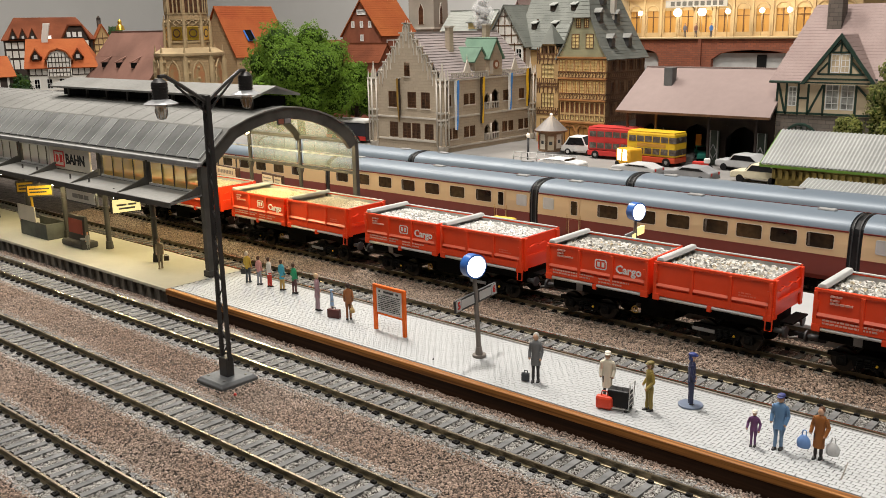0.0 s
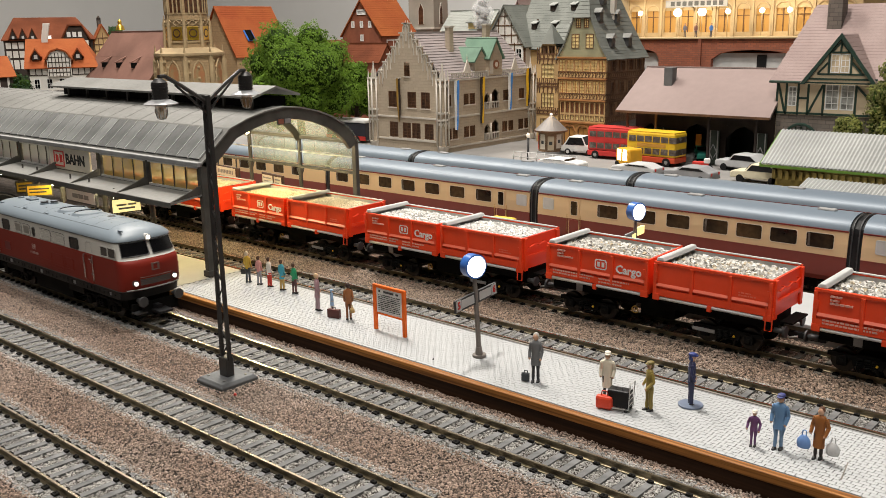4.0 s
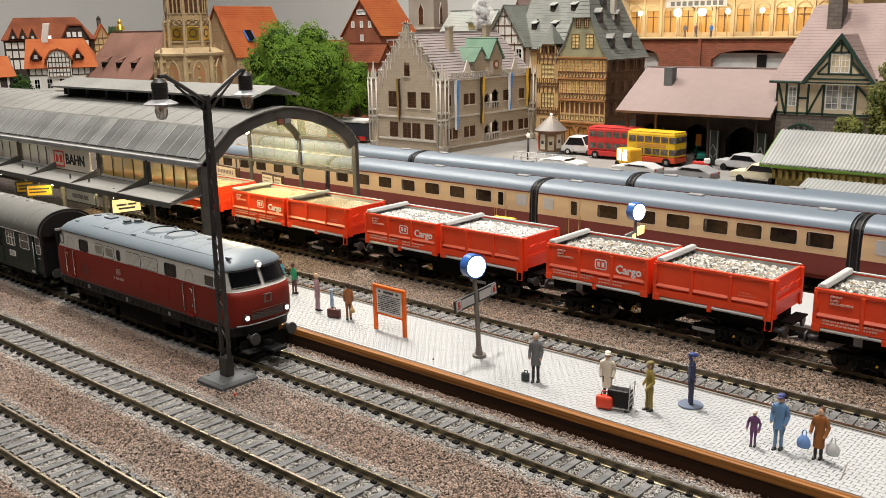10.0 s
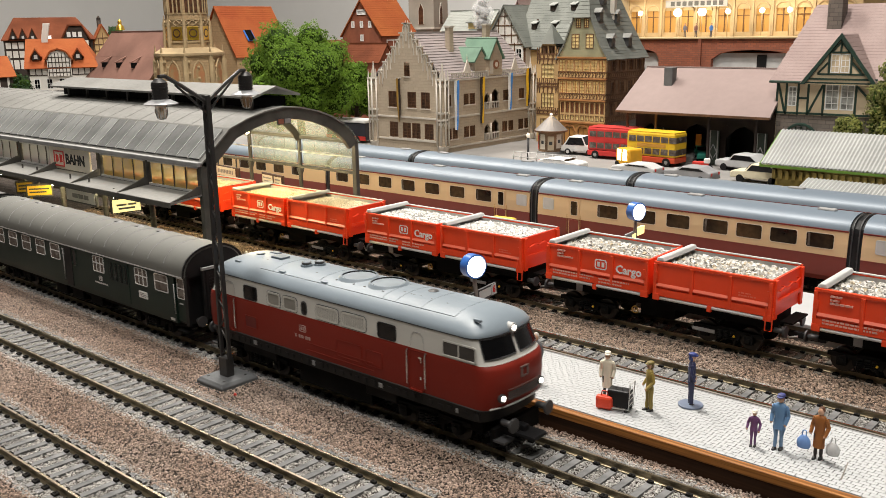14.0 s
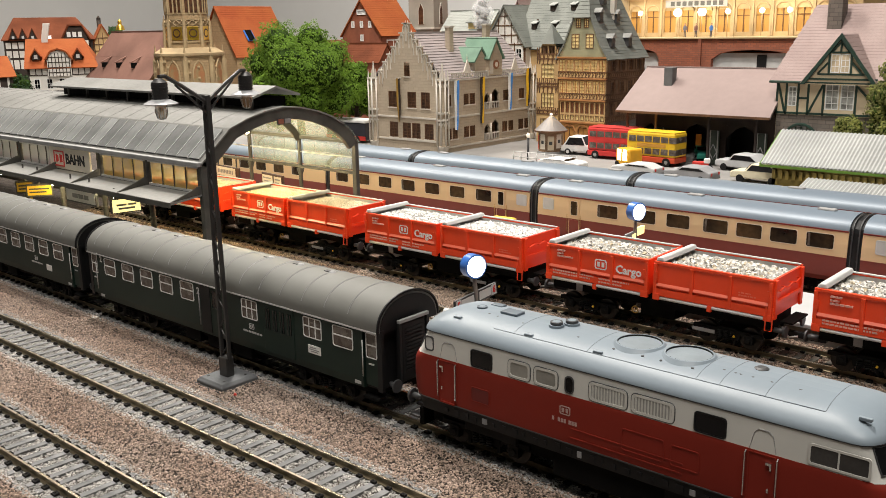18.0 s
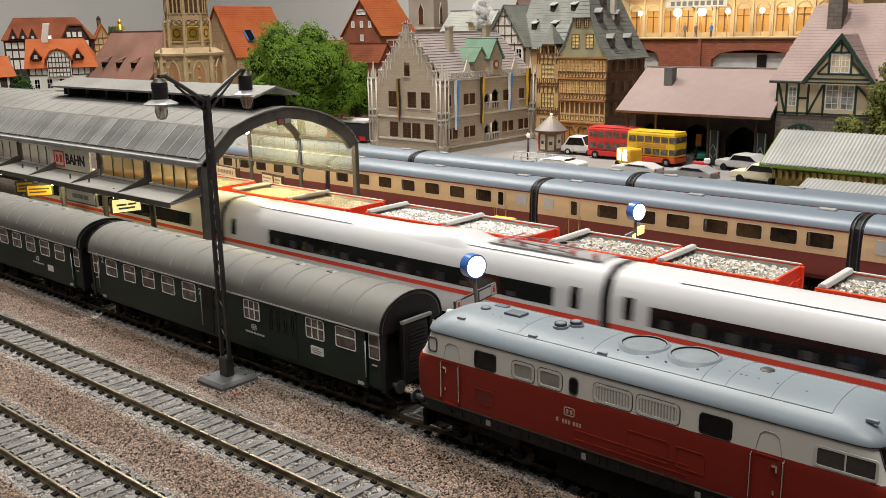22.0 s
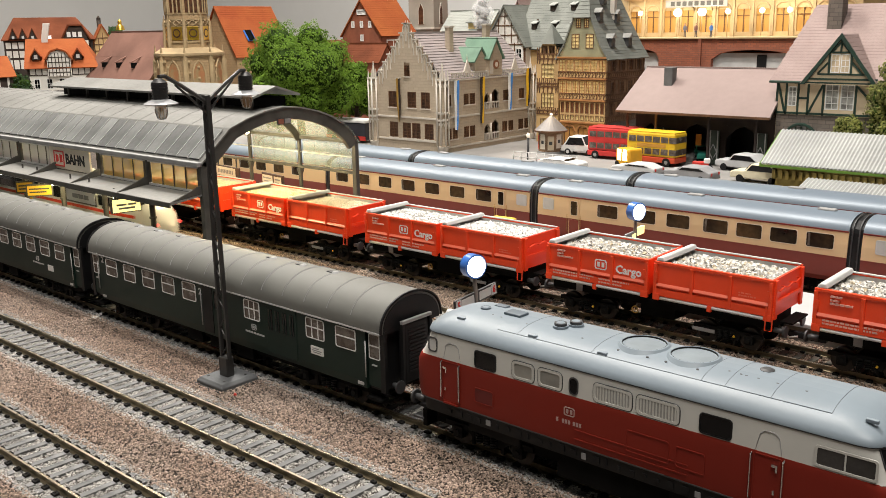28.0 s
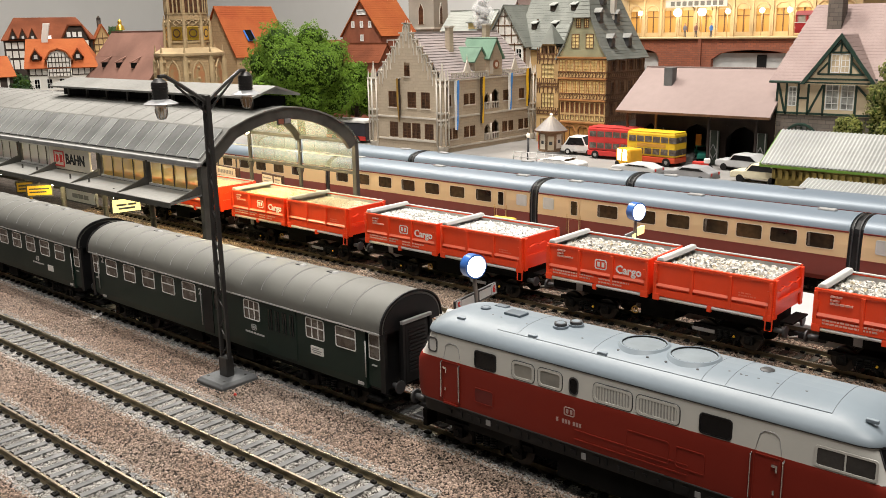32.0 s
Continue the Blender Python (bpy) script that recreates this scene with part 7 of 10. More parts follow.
    part("loggia_column", Mesh().cyl((X1 + 0.6, YA + 88.5, 8), 1.2, 20, "z", 10), M_TRIM, t)
    part("loggia_column", Mesh().cyl((X1 + 0.6, YA + 88.5, 46), 1.2, 18, "z", 10), M_TRIM, t)
    for z in (41, 84, 6):
        part("string_course", slab(Mesh(), s, SIDE, 2, YB - YA - 2, -0.2, 1.3, z - 1.1, z + 1.1), M_TRIM, t)
    part("back_wall", Mesh().box(X0, X1, YB - 3, YB, 0, 84), M_SANDSTONE, t)
    part("west_wall", Mesh().box(X0, X0 + 3, YA + 3, YB - 3, 0, 84), M_SANDSTONE, t)
    # roof
    rx = (X0 + X1) / 2
    rf = roof_plane(Mesh(), (X1 + 1, YA + 3, 85), (X1 + 1, YB, 85), (rx, YA + 3, 138), (rx, YB, 138), 17, 0.6)
    part("roof_slope", rf, M_SLATROOF, t, "mauve-grey tiled slope")
    part("roof_slope", roof_plane(Mesh(), (X0 - 1, YA + 3, 85), (X0 - 1, YB, 85), (rx, YA + 3, 138), (rx, YB, 138), 10, 0.9), M_SLATROOF, t, "mauve-grey tiled slope")
    part("ridge_cap", Mesh().box(rx - 1.2, rx + 1.2, YA + 3, YB, 137.4, 139.6), M_SLATROOF, t)
    part("back_gable", gable(Mesh(), (X1, YB), (-1.0, 0.0), 0, X1 - X0, 84, 138), M_SANDSTONE, t)
    # parapet with posts and gables
    y = YA + 16
    while y < YB - 8:
        part("parapet_post", Mesh().box(X1 - 0.6, X1 + 0.8, y - 0.7, y + 0.7, 85, 92), M_TRIM, t)
        y += 4.2
    part("parapet_rail", Mesh().box(X1 - 0.8, X1 + 1.0, YA + 12, YB - 6, 91, 92.4), M_TRIM, t)
    for yy in (YA + 44, YA + 138):
        part("parapet_gable", Mesh().prism([(yy - 7, 92), (yy + 7, 92), (yy, 107)], "x", X1 - 0.6, X1 + 0.8), M_TRIM, t)
        part("finial", Mesh().cyl((X1, yy, 106), 0.7, 6, "z", 6, 0, 0.2), M_TRIM, t)
    # corner turrets
    for cxx, cyy in ((X0 + 3, YA + 1), (X1 - 2, YA + 1), (X1 - 1, YB - 4)):
        tu = part("corner_turret", Mesh().cyl((cxx, cyy, 8), 5.2, 78, "z", 8, 0, 5.2, False), M_SANDSTONE, t, "slender corner turret")
        part("turret_base", Mesh().cyl((cxx, cyy, 0), 5.0, 8, "z", 8, 0, 7.6, False), M_TRIM, tu)
        for z in (38, 46, 84):
            part("turret_band", Mesh().cyl((cxx, cyy, z), 8.4, 2.0, "z", 8, 0, 8.4, False), M_TRIM, tu)
        for k in range(8):
            a = math.pi * (k + 0.5) / 4
            px, py = cxx + 7.4 * math.cos(a), cyy + 7.4 * math.sin(a)
            part("turret_lancet", Mesh().cyl((px, py, 9), 1.0, 76, "z", 6), M_TRIM, tu)
            a3 = a + math.pi / 4
            qx, qy = cxx + 7.4 * math.cos(a3), cyy + 7.4 * math.sin(a3)
            mx, my = (px + qx) / 2, (py + qy) / 2
            part("turret_arch", Mesh().path([(px, py, 74), ((px + mx) / 2, (py + my) / 2, 78), (mx, my, 81), ((qx + mx) / 2, (qy + my) / 2, 78), (qx, qy, 74)], 0.7, 4).path([(px, py, 30), ((px + mx) / 2, (py + my) / 2, 33.5), (mx, my, 36), ((qx + mx) / 2, (qy + my) / 2, 33.5), (qx, qy, 30)], 0.7, 4), M_TRIM, tu)
            part("turret_pinnacle", Mesh().cyl((cxx + 7 * math.cos(a), cyy + 7 * math.sin(a), 84), 1.5, 12, "z", 4, 0, 0.2, False), M_TRIM, tu)
        part("turret_spire", Mesh().cyl((cxx, cyy, 86), 2.4, 20, "z", 6, 0, 0.3, False), M_TRIM, tu)
    # dormer with green roof
    dm = part("clock_dormer", Mesh().box(X1 - 34, X1 + 1.2, YA + 84, YA + 110, 86, 108), M_SANDSTONE, t, "stone dormer with clock")
    part("dormer_gable", gable(Mesh(), (X1 + 1.2, YA + 84), SIDE, 0, 26, 108, 130), M_SANDSTONE, dm)
    rp = roof_plane(Mesh(), (X1 + 4, YA + 81, 106), (X1 - 44, YA + 81, 106), (X1 + 4, YA + 97, 131.5), (X1 - 44, YA + 97, 131.5), 1, 0.2)
    roof_plane(rp, (X1 + 4, YA + 113, 106), (X1 - 44, YA + 113, 106), (X1 + 4, YA + 97, 131.5), (X1 - 44, YA + 97, 131.5), 1, 0.2)
    part("dormer_roof", rp, M_PATINA, dm, "copper green roof")
    part("clock_face", Mesh().cyl((X1 + 1.2, YA + 98, 99), 5.5, 0.8, "x", 20), mat("russet_clock_face", (0.3, 0.12, 0.06), 0.5), dm, "round russet clock")
    part("clock_ring", Mesh().cyl((X1 + 1.9, YA + 98, 99), 3.0, 0.4, "x", 20), M_TRIM, dm)
    for z0, z1 in ((88, 104),):
        part("dormer_niche", Mesh().box(X1 + 1.2, X1 + 1.8, YA + 86, YA + 92, z0, z1), M_TRIM, dm)
    sd = part("side_dormer", Mesh().box(X1 - 30, X1 - 4, YA + 64, YA + 84, 88, 104), M_SANDSTONE, t, "lower dormer")
    rp = roof_plane(Mesh(), (X1 - 2, YA + 60, 103), (X1 - 40, YA + 60, 103), (X1 - 2, YA + 75, 121), (X1 - 40, YA + 75, 121), 1, 0.2)
    roof_plane(rp, (X1 - 2, YA + 90, 103), (X1 - 40, YA + 90, 103), (X1 - 2, YA + 75, 121), (X1 - 40, YA + 75, 121), 1, 0.2)
    part("dormer_roof", rp, M_PATINA, sd, "copper green roof")
    part("dormer_gable", gable(Mesh(), (X1 - 4, YA + 64), SIDE, 0, 22, 104, 120), M_SANDSTONE, sd)
    for cx_, cy_, z0, z1 in ((-745, 862, 108, 144), (-745, 933, 110, 146)):
        c = part("chimney", Mesh().box(cx_ - 3.5, cx_ + 3.5, cy_ - 3.8, cy_ + 3.8, z0, z1), M_SANDSTONE, t, "", 0.3)
        part("chimney_cap", Mesh().box(cx_ - 4.6, cx_ + 4.6, cy_ - 4.8, cy_ + 4.8, z1, z1 + 2), M_TRIM, c)
    # banners
    gold, black, blue, white = paint((0.7, 0.42, 0.02)), paint((0.03, 0.02, 0.015)), paint((0.05, 0.25, 0.7)), paint((0.75, 0.75, 0.75))
    for org, ux, u, z0, z1, c1, c2 in ((o, FRONT, 51, 34, 86, paint((0.35, 0.2, 0.03)), black), (s, SIDE, 18, 26, 84, white, blue), (s, SIDE, 66, 30, 86, black, gold), (s, SIDE, 122, 42, 88, white, blue), (s, SIDE, 160, 44, 92, gold, black)):
        pole = part("banner_pole", slab(Mesh(), org, ux, u - 4.5, u + 4.5, 5.0, 6.0, z1 - 0.6, z1 + 0.6), M_TRIM, t)
        slab_m = Mesh()
        slab(slab_m, org, ux, u - 0.5, u + 0.5, 0, 5.5, z1 - 0.5, z1 + 0.5)
        part("bracket", slab_m, M_TRIM, pole)
        for a, b, c in ((-3.6, 0, c1), (0, 3.6, c2)):
            bm_ = Mesh()
            rings = []
            for k in range(9):
                z = z1 + (z0 - z1) * k / 8
                off = 5.5 + 0.4 * math.sin(k * 1.1 + a) - 0.35 * k * 0.4
                w = 1 - 0.5 * (k / 8) ** 3
                rings.append([put(org, ux, u + a * w, off, z), put(org, ux, u + b * w, off + 0.8, z), put(org, ux, u + b * w, off + 0.4, z), put(org, ux, u + a * w, off - 0.4, z)])
            part("banner", bm_.loft(rings, 0, False), c, pole, "hanging cloth banner")
    return t


town_hall()


# ---------- tall half-timbered merchant house ----------
def merchant_house():
    t = thing("merchant_house", 0, 0, 0, 0, "tall half-timbered house with ochre windows and slate roof", "house")
    X0, X1, YA, YB = -649.0, -581.0, 955.0, 1046.0
    # the side wall's shade is put into a darker brown
    M_SIDESHADE = mat("shaded_brown_side", (0.22, 0.125, 0.065), 0.8, var=0.2)
    M_BEAM = mat("orange_brown_beam", (0.38, 0.17, 0.055), 0.7)
    M_PANEL = mat("red_brown_panel", (0.2, 0.07, 0.025), 0.6, var=0.15)
    M_DOOR = mat("orange_brown_door", (0.4, 0.19, 0.045), 0.6, var=0.12)
    floors = [(0, 28, 3.0), (28, 55, 2.0), (55, 81, 1.0), (81, 106, 0.0)]
    for k, (z0, z1, ins) in enumerate(floors):
        W = X1 - X0 - ins * 2
        o, s = (X0 + ins, YA + ins), (X1 - ins, YA + ins)
        D = YB - YA - ins
        ws = [(12 + 20 * j, 23 + 20 * j, z0 + 9, z1 - 4) for j in range(4)] if k else []
        if k == 0:
            wf = [(5 + 20 * j, 20 + 20 * j, 1, 22) for j in range(3)]
            facade(t, o, FRONT, W, z0, z1, wf, mat("orange_stone_base", (0.42, 0.22, 0.07), 0.8, var=0.1), M_TIMBER, M_DOOR, (1, 0), name="front_wall")
            for a, b, c, d in wf:
                part("door_arch", Mesh().path([put(o, FRONT, (a + b) / 2 + 8.2 * math.cos(math.pi * j / 8), 0.6, 17 + 8.0 * math.sin(math.pi * j / 8)) for j in range(9)], 0.9, 5), M_BEAM, t)
        elif k == 1:
            p = W / 9
            lo_row = [(p * j + 0.9, p * (j + 1) - 0.9, 30.5, 37) for j in range(9)]
            hi_row = [(p * j + 1.2, p * (j + 1) - 1.2, 39.5, 52.5) for j in range(9)]
            part("front_wall", Mesh().wall(o, FRONT, W, z0, z1, lo_row + hi_row, 3.0), M_OCHRE, t)
            windows(t, o, FRONT, lo_row, M_TIMBER, M_YPANE, (1, 0), None, 0.5)
            windows(t, o, FRONT, hi_row, M_TIMBER, M_PANEL, (0, 1), None, 0.6)
        else:
            n = 7 if k == 2 else 6
            p = W / n
            wf = [(p * j + 0.9, p * (j + 1) - 0.9, z0 + 8.5, z1 - 2.6) for j in range(n)]
            facade(t, o, FRONT, W, z0, z1, wf, M_OCHRE, M_BEAM, M_YPANE, (1, 3), name="front_wall", fw=0.5)
        facade(t, (s[0], s[1] + 3), SIDE, D - 3, z0, z1, [(a - 3, b - 3, c, d) for a, b, c, d in ws], M_SIDESHADE if k else M_ROCK, M_TIMBER, M_BROWNPANE, (1, 2), name="side_wall")
        tm = Mesh()
        for org, ux, L in ((o, FRONT, W), (s, SIDE, D)):
            beam(tm, org, ux, 0, z1 - 1.0, L, z1 - 1.0, 1.8, 1.0)
            if k >= 2 or (k == 1 and ux == SIDE):
                beam(tm, org, ux, 0, z0 + 8, L, z0 + 8, 1.2, 0.7), beam(tm, org, ux, 0, z0 + 1.4, L, z0 + 1.4, 1.2, 0.7)
                u = 1.0
                while u < L:
                    beam(tm, org, ux, u, z0 + 2, u, z0 + 8, 0.9, 0.5)
                    beam(tm, org, ux, u, z0 + 2, min(L, u + 3.6), z0 + 8, 0.7, 0.4)
                    u += 4.8
            if k and ux == SIDE:
                u = 1.0
                while u < L:
                    beam(tm, org, ux, u, z0 + 8, u, z1 - 1, 1.0, 0.5)
                    u += 9.6
        if k:
            fr = part("timber_frame", tm, M_TIMBER, t, "brown timber framing")
            fr["kind"] = "stuff"
        part("jetty_beam", slab(Mesh(), o, FRONT, -1, W + 1, 0, 2.2, z1 - 1.0, z1 + 1.2), M_BEAM, t, "projecting beam", 0.3)
    part("back_wall", Mesh().box(X0 + 3, X1 - 3, YB - 3, YB, 0, 106), M_OCHRE, t)
    part("west_wall", Mesh().box(X0 + 3, X0 + 6, YA + 6, YB - 3, 0, 106), M_OCHRE, t)
    # gable with clipped top and flared slate roof
    cx = (X0 + X1) / 2
    gm = Mesh().loft([[(X0 - 2, y, 106), (X1 + 2, y, 106), (X1 - 6, y, 117), (cx + 11, y, 155), (cx - 11, y, 155), (X0 + 6, y, 117)] for y in (YA, YA + 3)], 0, False)
    part("gable_wall", gm, M_SAGE, t, "grey-green slated gable")
    windows(t, (X0, YA - 0.4), FRONT, [(19, 30, 117, 134), (39, 50, 117, 134), (25, 32, 141, 152), (36, 43, 141, 152)], M_TIMBER, M_YPANE, (1, 3), None, 0.9, 0.3)
    r = roof_plane(Mesh(), (X1 + 4, YA - 2, 104), (X1 + 4, YB + 4, 104), (X1 - 7, YA - 2, 120), (X1 - 7, YB + 4, 120), 5, 0.25)
    roof_plane(r, (X1 - 7, YA - 2, 120), (X1 - 7, YB + 4, 120), (cx + 11, YA - 2, 157), (cx + 11, YB - 6, 157), 8, 0.25)
    roof_plane(r, (cx + 11, YA - 2, 157), (cx + 11, YB - 6, 157), (cx, YA + 12, 190), (cx, YB - 20, 190), 6, 0.25)
    part("roof_slope", r, M_SLATE, t, "grey slate slope")
    r = roof_plane(Mesh(), (X0 - 4, YA - 2, 104), (X0 - 4, YB + 4, 104), (X0 + 7, YA - 2, 120), (X0 + 7, YB + 4, 120), 3, 0.25)
    roof_plane(r, (X0 + 7, YA - 2, 120), (X0 + 7, YB + 4, 120), (cx - 11, YA - 2, 157), (cx - 11, YB - 6, 157), 5, 0.25)
    roof_plane(r, (cx - 11, YA - 2, 157), (cx - 11, YB - 6, 157), (cx, YA + 12, 190), (cx, YB - 20, 190), 5, 0.25)
    part("roof_slope", r, M_SLATE, t, "grey slate slope")
    part("hip_slope", roof_plane(Mesh(), (cx - 13, YA - 4, 153), (cx + 13, YA - 4, 153), (cx, YA + 12, 190), (cx, YA + 12, 190), 8, 0.25), M_SLATE, t, "clipped slate hip")
    for yy, zz, xx in ((975, 122, X1 - 9), (1014, 122, X1 - 9), (968, 152, X1 - 22), (1005, 150, X1 - 21), (985, 172, X1 - 28)):
        d = part("roof_dormer", Mesh().box(xx - 6, xx + 6, yy - 4, yy + 4, zz - 4, zz + 7), M_DKGREY, t, "small roof dormer")
        part("dormer_roof", Mesh().prism([(yy - 6, zz + 6.5), (yy + 6, zz + 6.5), (yy, zz + 12)], "x", xx - 8, xx + 8), M_PALESLATE, d)
    part("chimney", Mesh().box(cx + 10, cx + 16, 1000, 1006, 150, 196), M_TRIM, t)


merchant_house()


def small_wing():
    t = thing("corner_wing_house", 0, 0, 0, 0, "narrow half-timbered wing with pointed slate gable roof", "house")
    X0, X1, YA, YB = -686.0, -653.0, 962.0, 1040.0
    wf = [(7, 26, 80, 98), (7, 26, 44, 62), (6, 15, 8, 30), (18, 27, 8, 30)]
    facade(t, (X0, YA), FRONT, X1 - X0, 0, 106, wf, M_OCHRE, M_TIMBER, M_YPANE, (3, 2), name="front_wall", fw=0.5)
    part("side_wall", Mesh().box(X0, X0 + 3, YA + 3, YB, 0, 106), M_OCHRE, t)
    part("back_wall", Mesh().box(X0 + 3, X1, YB - 3, YB, 0, 106), M_OCHRE, t)
    tm = Mesh()
    for z in (36, 40, 70, 74, 104, 110):
        beam(tm, (X0, YA), FRONT, 0, z, 33, z, 1.6, 0.7)
    for u in (0.8, 4, 10, 16.5, 23, 29, 32.2):
        for a, b in ((36, 44), (62, 80), (98, 118)):
            beam(tm, (X0, YA), FRONT, u, a, u, b, 1.0, 0.6)
            if u < 30:
                beam(tm, (X0, YA), FRONT, u, a, u + 4, b, 0.8, 0.5)
    fr = part("timber_frame", tm, M_TIMBER, t, "brown timber framing")
    part("gable_wall", Mesh().loft([[(X0, y, 106), (X1, y, 106), (X1 - 8, y, 123), (X0 + 8, y, 123)] for y in (YA, YA + 3)], 0, False), M_OCHRE, t)
    part("gable_roof", Mesh().loft([[(X0 + 6, YA - 2, 122), (X1 - 6, YA - 2, 122), (X1 - 6, YA + 24, 122), (X0 + 6, YA + 24, 122)], [((X0 + X1) / 2 - 0.3, YA + 8, 146), ((X0 + X1) / 2 + 0.3, YA + 8, 146), ((X0 + X1) / 2 + 0.3, YA + 9, 146), ((X0 + X1) / 2 - 0.3, YA + 9, 146)]], 0, False), M_SLATE, t, "pointed slate roof")
    windows(t, (X0, YA - 0.3), FRONT, [(7, 16, 110, 120), (18, 27, 110, 120)], M_TIMBER, M_YPANE, (1, 1), None, 0.8, 0.3)
    part("roof_slope", roof_plane(Mesh(), (X0 - 2, YA + 4, 104), (X1 + 12, YA + 4, 104), (X0 - 2, 1010, 146), (X1 + 12, 1010, 146), 8, 0.5), M_SLATE, t, "grey slate slope")
    part("roof_slope", roof_plane(Mesh(), (X0 - 2, YB + 2, 104), (X1 + 12, YB + 2, 104), (X0 - 2, 1010, 146), (X1 + 12, 1010, 146), 4, 0.5), M_SLATE, t, "grey slate slope")
    return t


small_wing()


def simple_house(name, label, x0, x1, y0, y1, eave, ridge, axis, mwall, mroof, wins=(), swins=(), timber=None, mframe=M_WHITE, mpane=M_GLASS, hang=4, base=0.0, n=10, bars=(1, 1), rx=None, chimney=None):
    """A pitched-roof house. axis: the ridge's direction. wins: windows on the near wall; swins: on the wall that faces +x."""
    t = thing(name, 0, 0, 0, 0, label, "house", "town houses")
    facade(t, (x0, y0), FRONT, x1 - x0, base, eave, list(wins), mwall, mframe, mpane, bars, name="front_wall")
    facade(t, (x1, y0 + 3), SIDE, y1 - y0 - 3, base, eave, [(a - 3, b - 3, c, d) for a, b, c, d in swins], mwall, mframe, mpane, bars, name="side_wall")
    part("back_wall", Mesh().box(x0, x1 - 3, y1 - 3, y1, base, eave), mwall, t)
    part("west_wall", Mesh().box(x0, x0 + 3, y0 + 3, y1 - 3, base, eave), mwall, t)
    h = hang
    if axis == "x":
        ym = (y0 + y1) / 2
        sl = (ridge - eave) / (ym - y0)
        ze = eave - h * sl
        part("roof_slope", roof_plane(Mesh(), (x0 - h, y0 - h, ze), (x1 + h, y0 - h, ze), (x0 - h, ym, ridge), (x1 + h, ym, ridge), n * 2), mroof, t)
        part("roof_slope", roof_plane(Mesh(), (x0 - h, y1 + h, ze), (x1 + h, y1 + h, ze), (x0 - h, ym, ridge), (x1 + h, ym, ridge), 4), mroof, t)
        part("gable_wall", gable(Mesh(), (x1, y0), SIDE, 0, y1 - y0, eave, ridge - 1.5), mwall, t)
        part("gable_wall", gable(Mesh(), (x0, y1), (0.0, -1.0), 0, y1 - y0, eave, ridge - 1.5), mwall, t)
        part("ridge_cap", Mesh().box(x0 - h, x1 + h, ym - 1, ym + 1, ridge - 0.5, ridge + 1.3), mroof, t)
    else:
        xm = (x0 + x1) / 2 if rx is None else rx
        sl = (ridge - eave) / (x1 - xm)
        ze = eave - h * sl
        part("roof_slope", roof_plane(Mesh(), (x1 + h, y0 - h, ze), (x1 + h, y1 + h, ze), (xm, y0 - h, ridge), (xm, y1 + h, ridge), n * 2), mroof, t)
        part("roof_slope", roof_plane(Mesh(), (x0 - h, y0 - h, ze), (x0 - h, y1 + h, ze), (xm, y0 - h, ridge), (xm, y1 + h, ridge), 5), mroof, t)
        part("gable_wall", gable(Mesh(), (x0, y0), FRONT, 0, x1 - x0, eave, ridge - 1.5, xm - x0), mwall, t)
        part("gable_wall", gable(Mesh(), (x1, y1), (-1.0, 0.0), 0, x1 - x0, eave, ridge - 1.5, x1 - xm), mwall, t)
    if timber:
        tm = Mesh()
        W = x1 - x0
        k = max(3, int(W / 14))
        zs = [base + (eave - base) * q for q in (0.33, 0.66, 0.98)]
        for z in zs:
            beam(tm, (x0, y0), FRONT, 0, z, W, z, 1.6, 0.6)
        for j in range(k + 1):
            u = 0.8 + (W - 1.6) * j / k
            beam(tm, (x0, y0), FRONT, u, base, u, eave, 1.4, 0.6)
            if j < k and j % 2:
                beam(tm, (x0, y0), FRONT, u, zs[0], u + W / k, zs[1], 1.1, 0.5)
        if axis == "y":
            for q in (0.2, 0.45, 0.7):
                half = W / 2 * (1 - q)
                beam(tm, (x0, y0), FRONT, W / 2 - half, eave + (ridge - eave) * q, W / 2 + half, eave + (ridge - eave) * q, 1.3, 0.6)
            for j in (-2, -1, 0, 1, 2):
                u = W / 2 + j * W / 6
                beam(tm, (x0, y0), FRONT, u, eave, u, eave + (ridge - eave) * (1 - abs(j) / 3.0), 1.2, 0.6)
        D = y1 - y0
        for j in range(6):
            u = 0.8 + (D - 1.6) * j / 5
            top = eave + ((ridge - eave) * (1 - abs(u - D / 2) / (D / 2)) if axis == "x" else 0)
            beam(tm, (x1, y0), SIDE, u, base, u, top, 1.6, 0.6)
        for q in (0.6, 0.98, 1.25):
            z = base + (eave - base) * q
            half = D / 2 * (1 - max(0.0, (z - eave) / (ridge - eave)))
            beam(tm, (x1, y0), SIDE, D / 2 - half, z, D / 2 + half, z, 1.6, 0.6)
        tf = part("timber_frame", tm, timber, t, "exposed timber framing")
    if chimney:
        cx, cy, z0, z1 = chimney
        part("chimney", Mesh().box(cx - 4, cx + 4, cy - 4, cy + 4, z0, z1), M_GREY, t, "", 0.3)
    return t


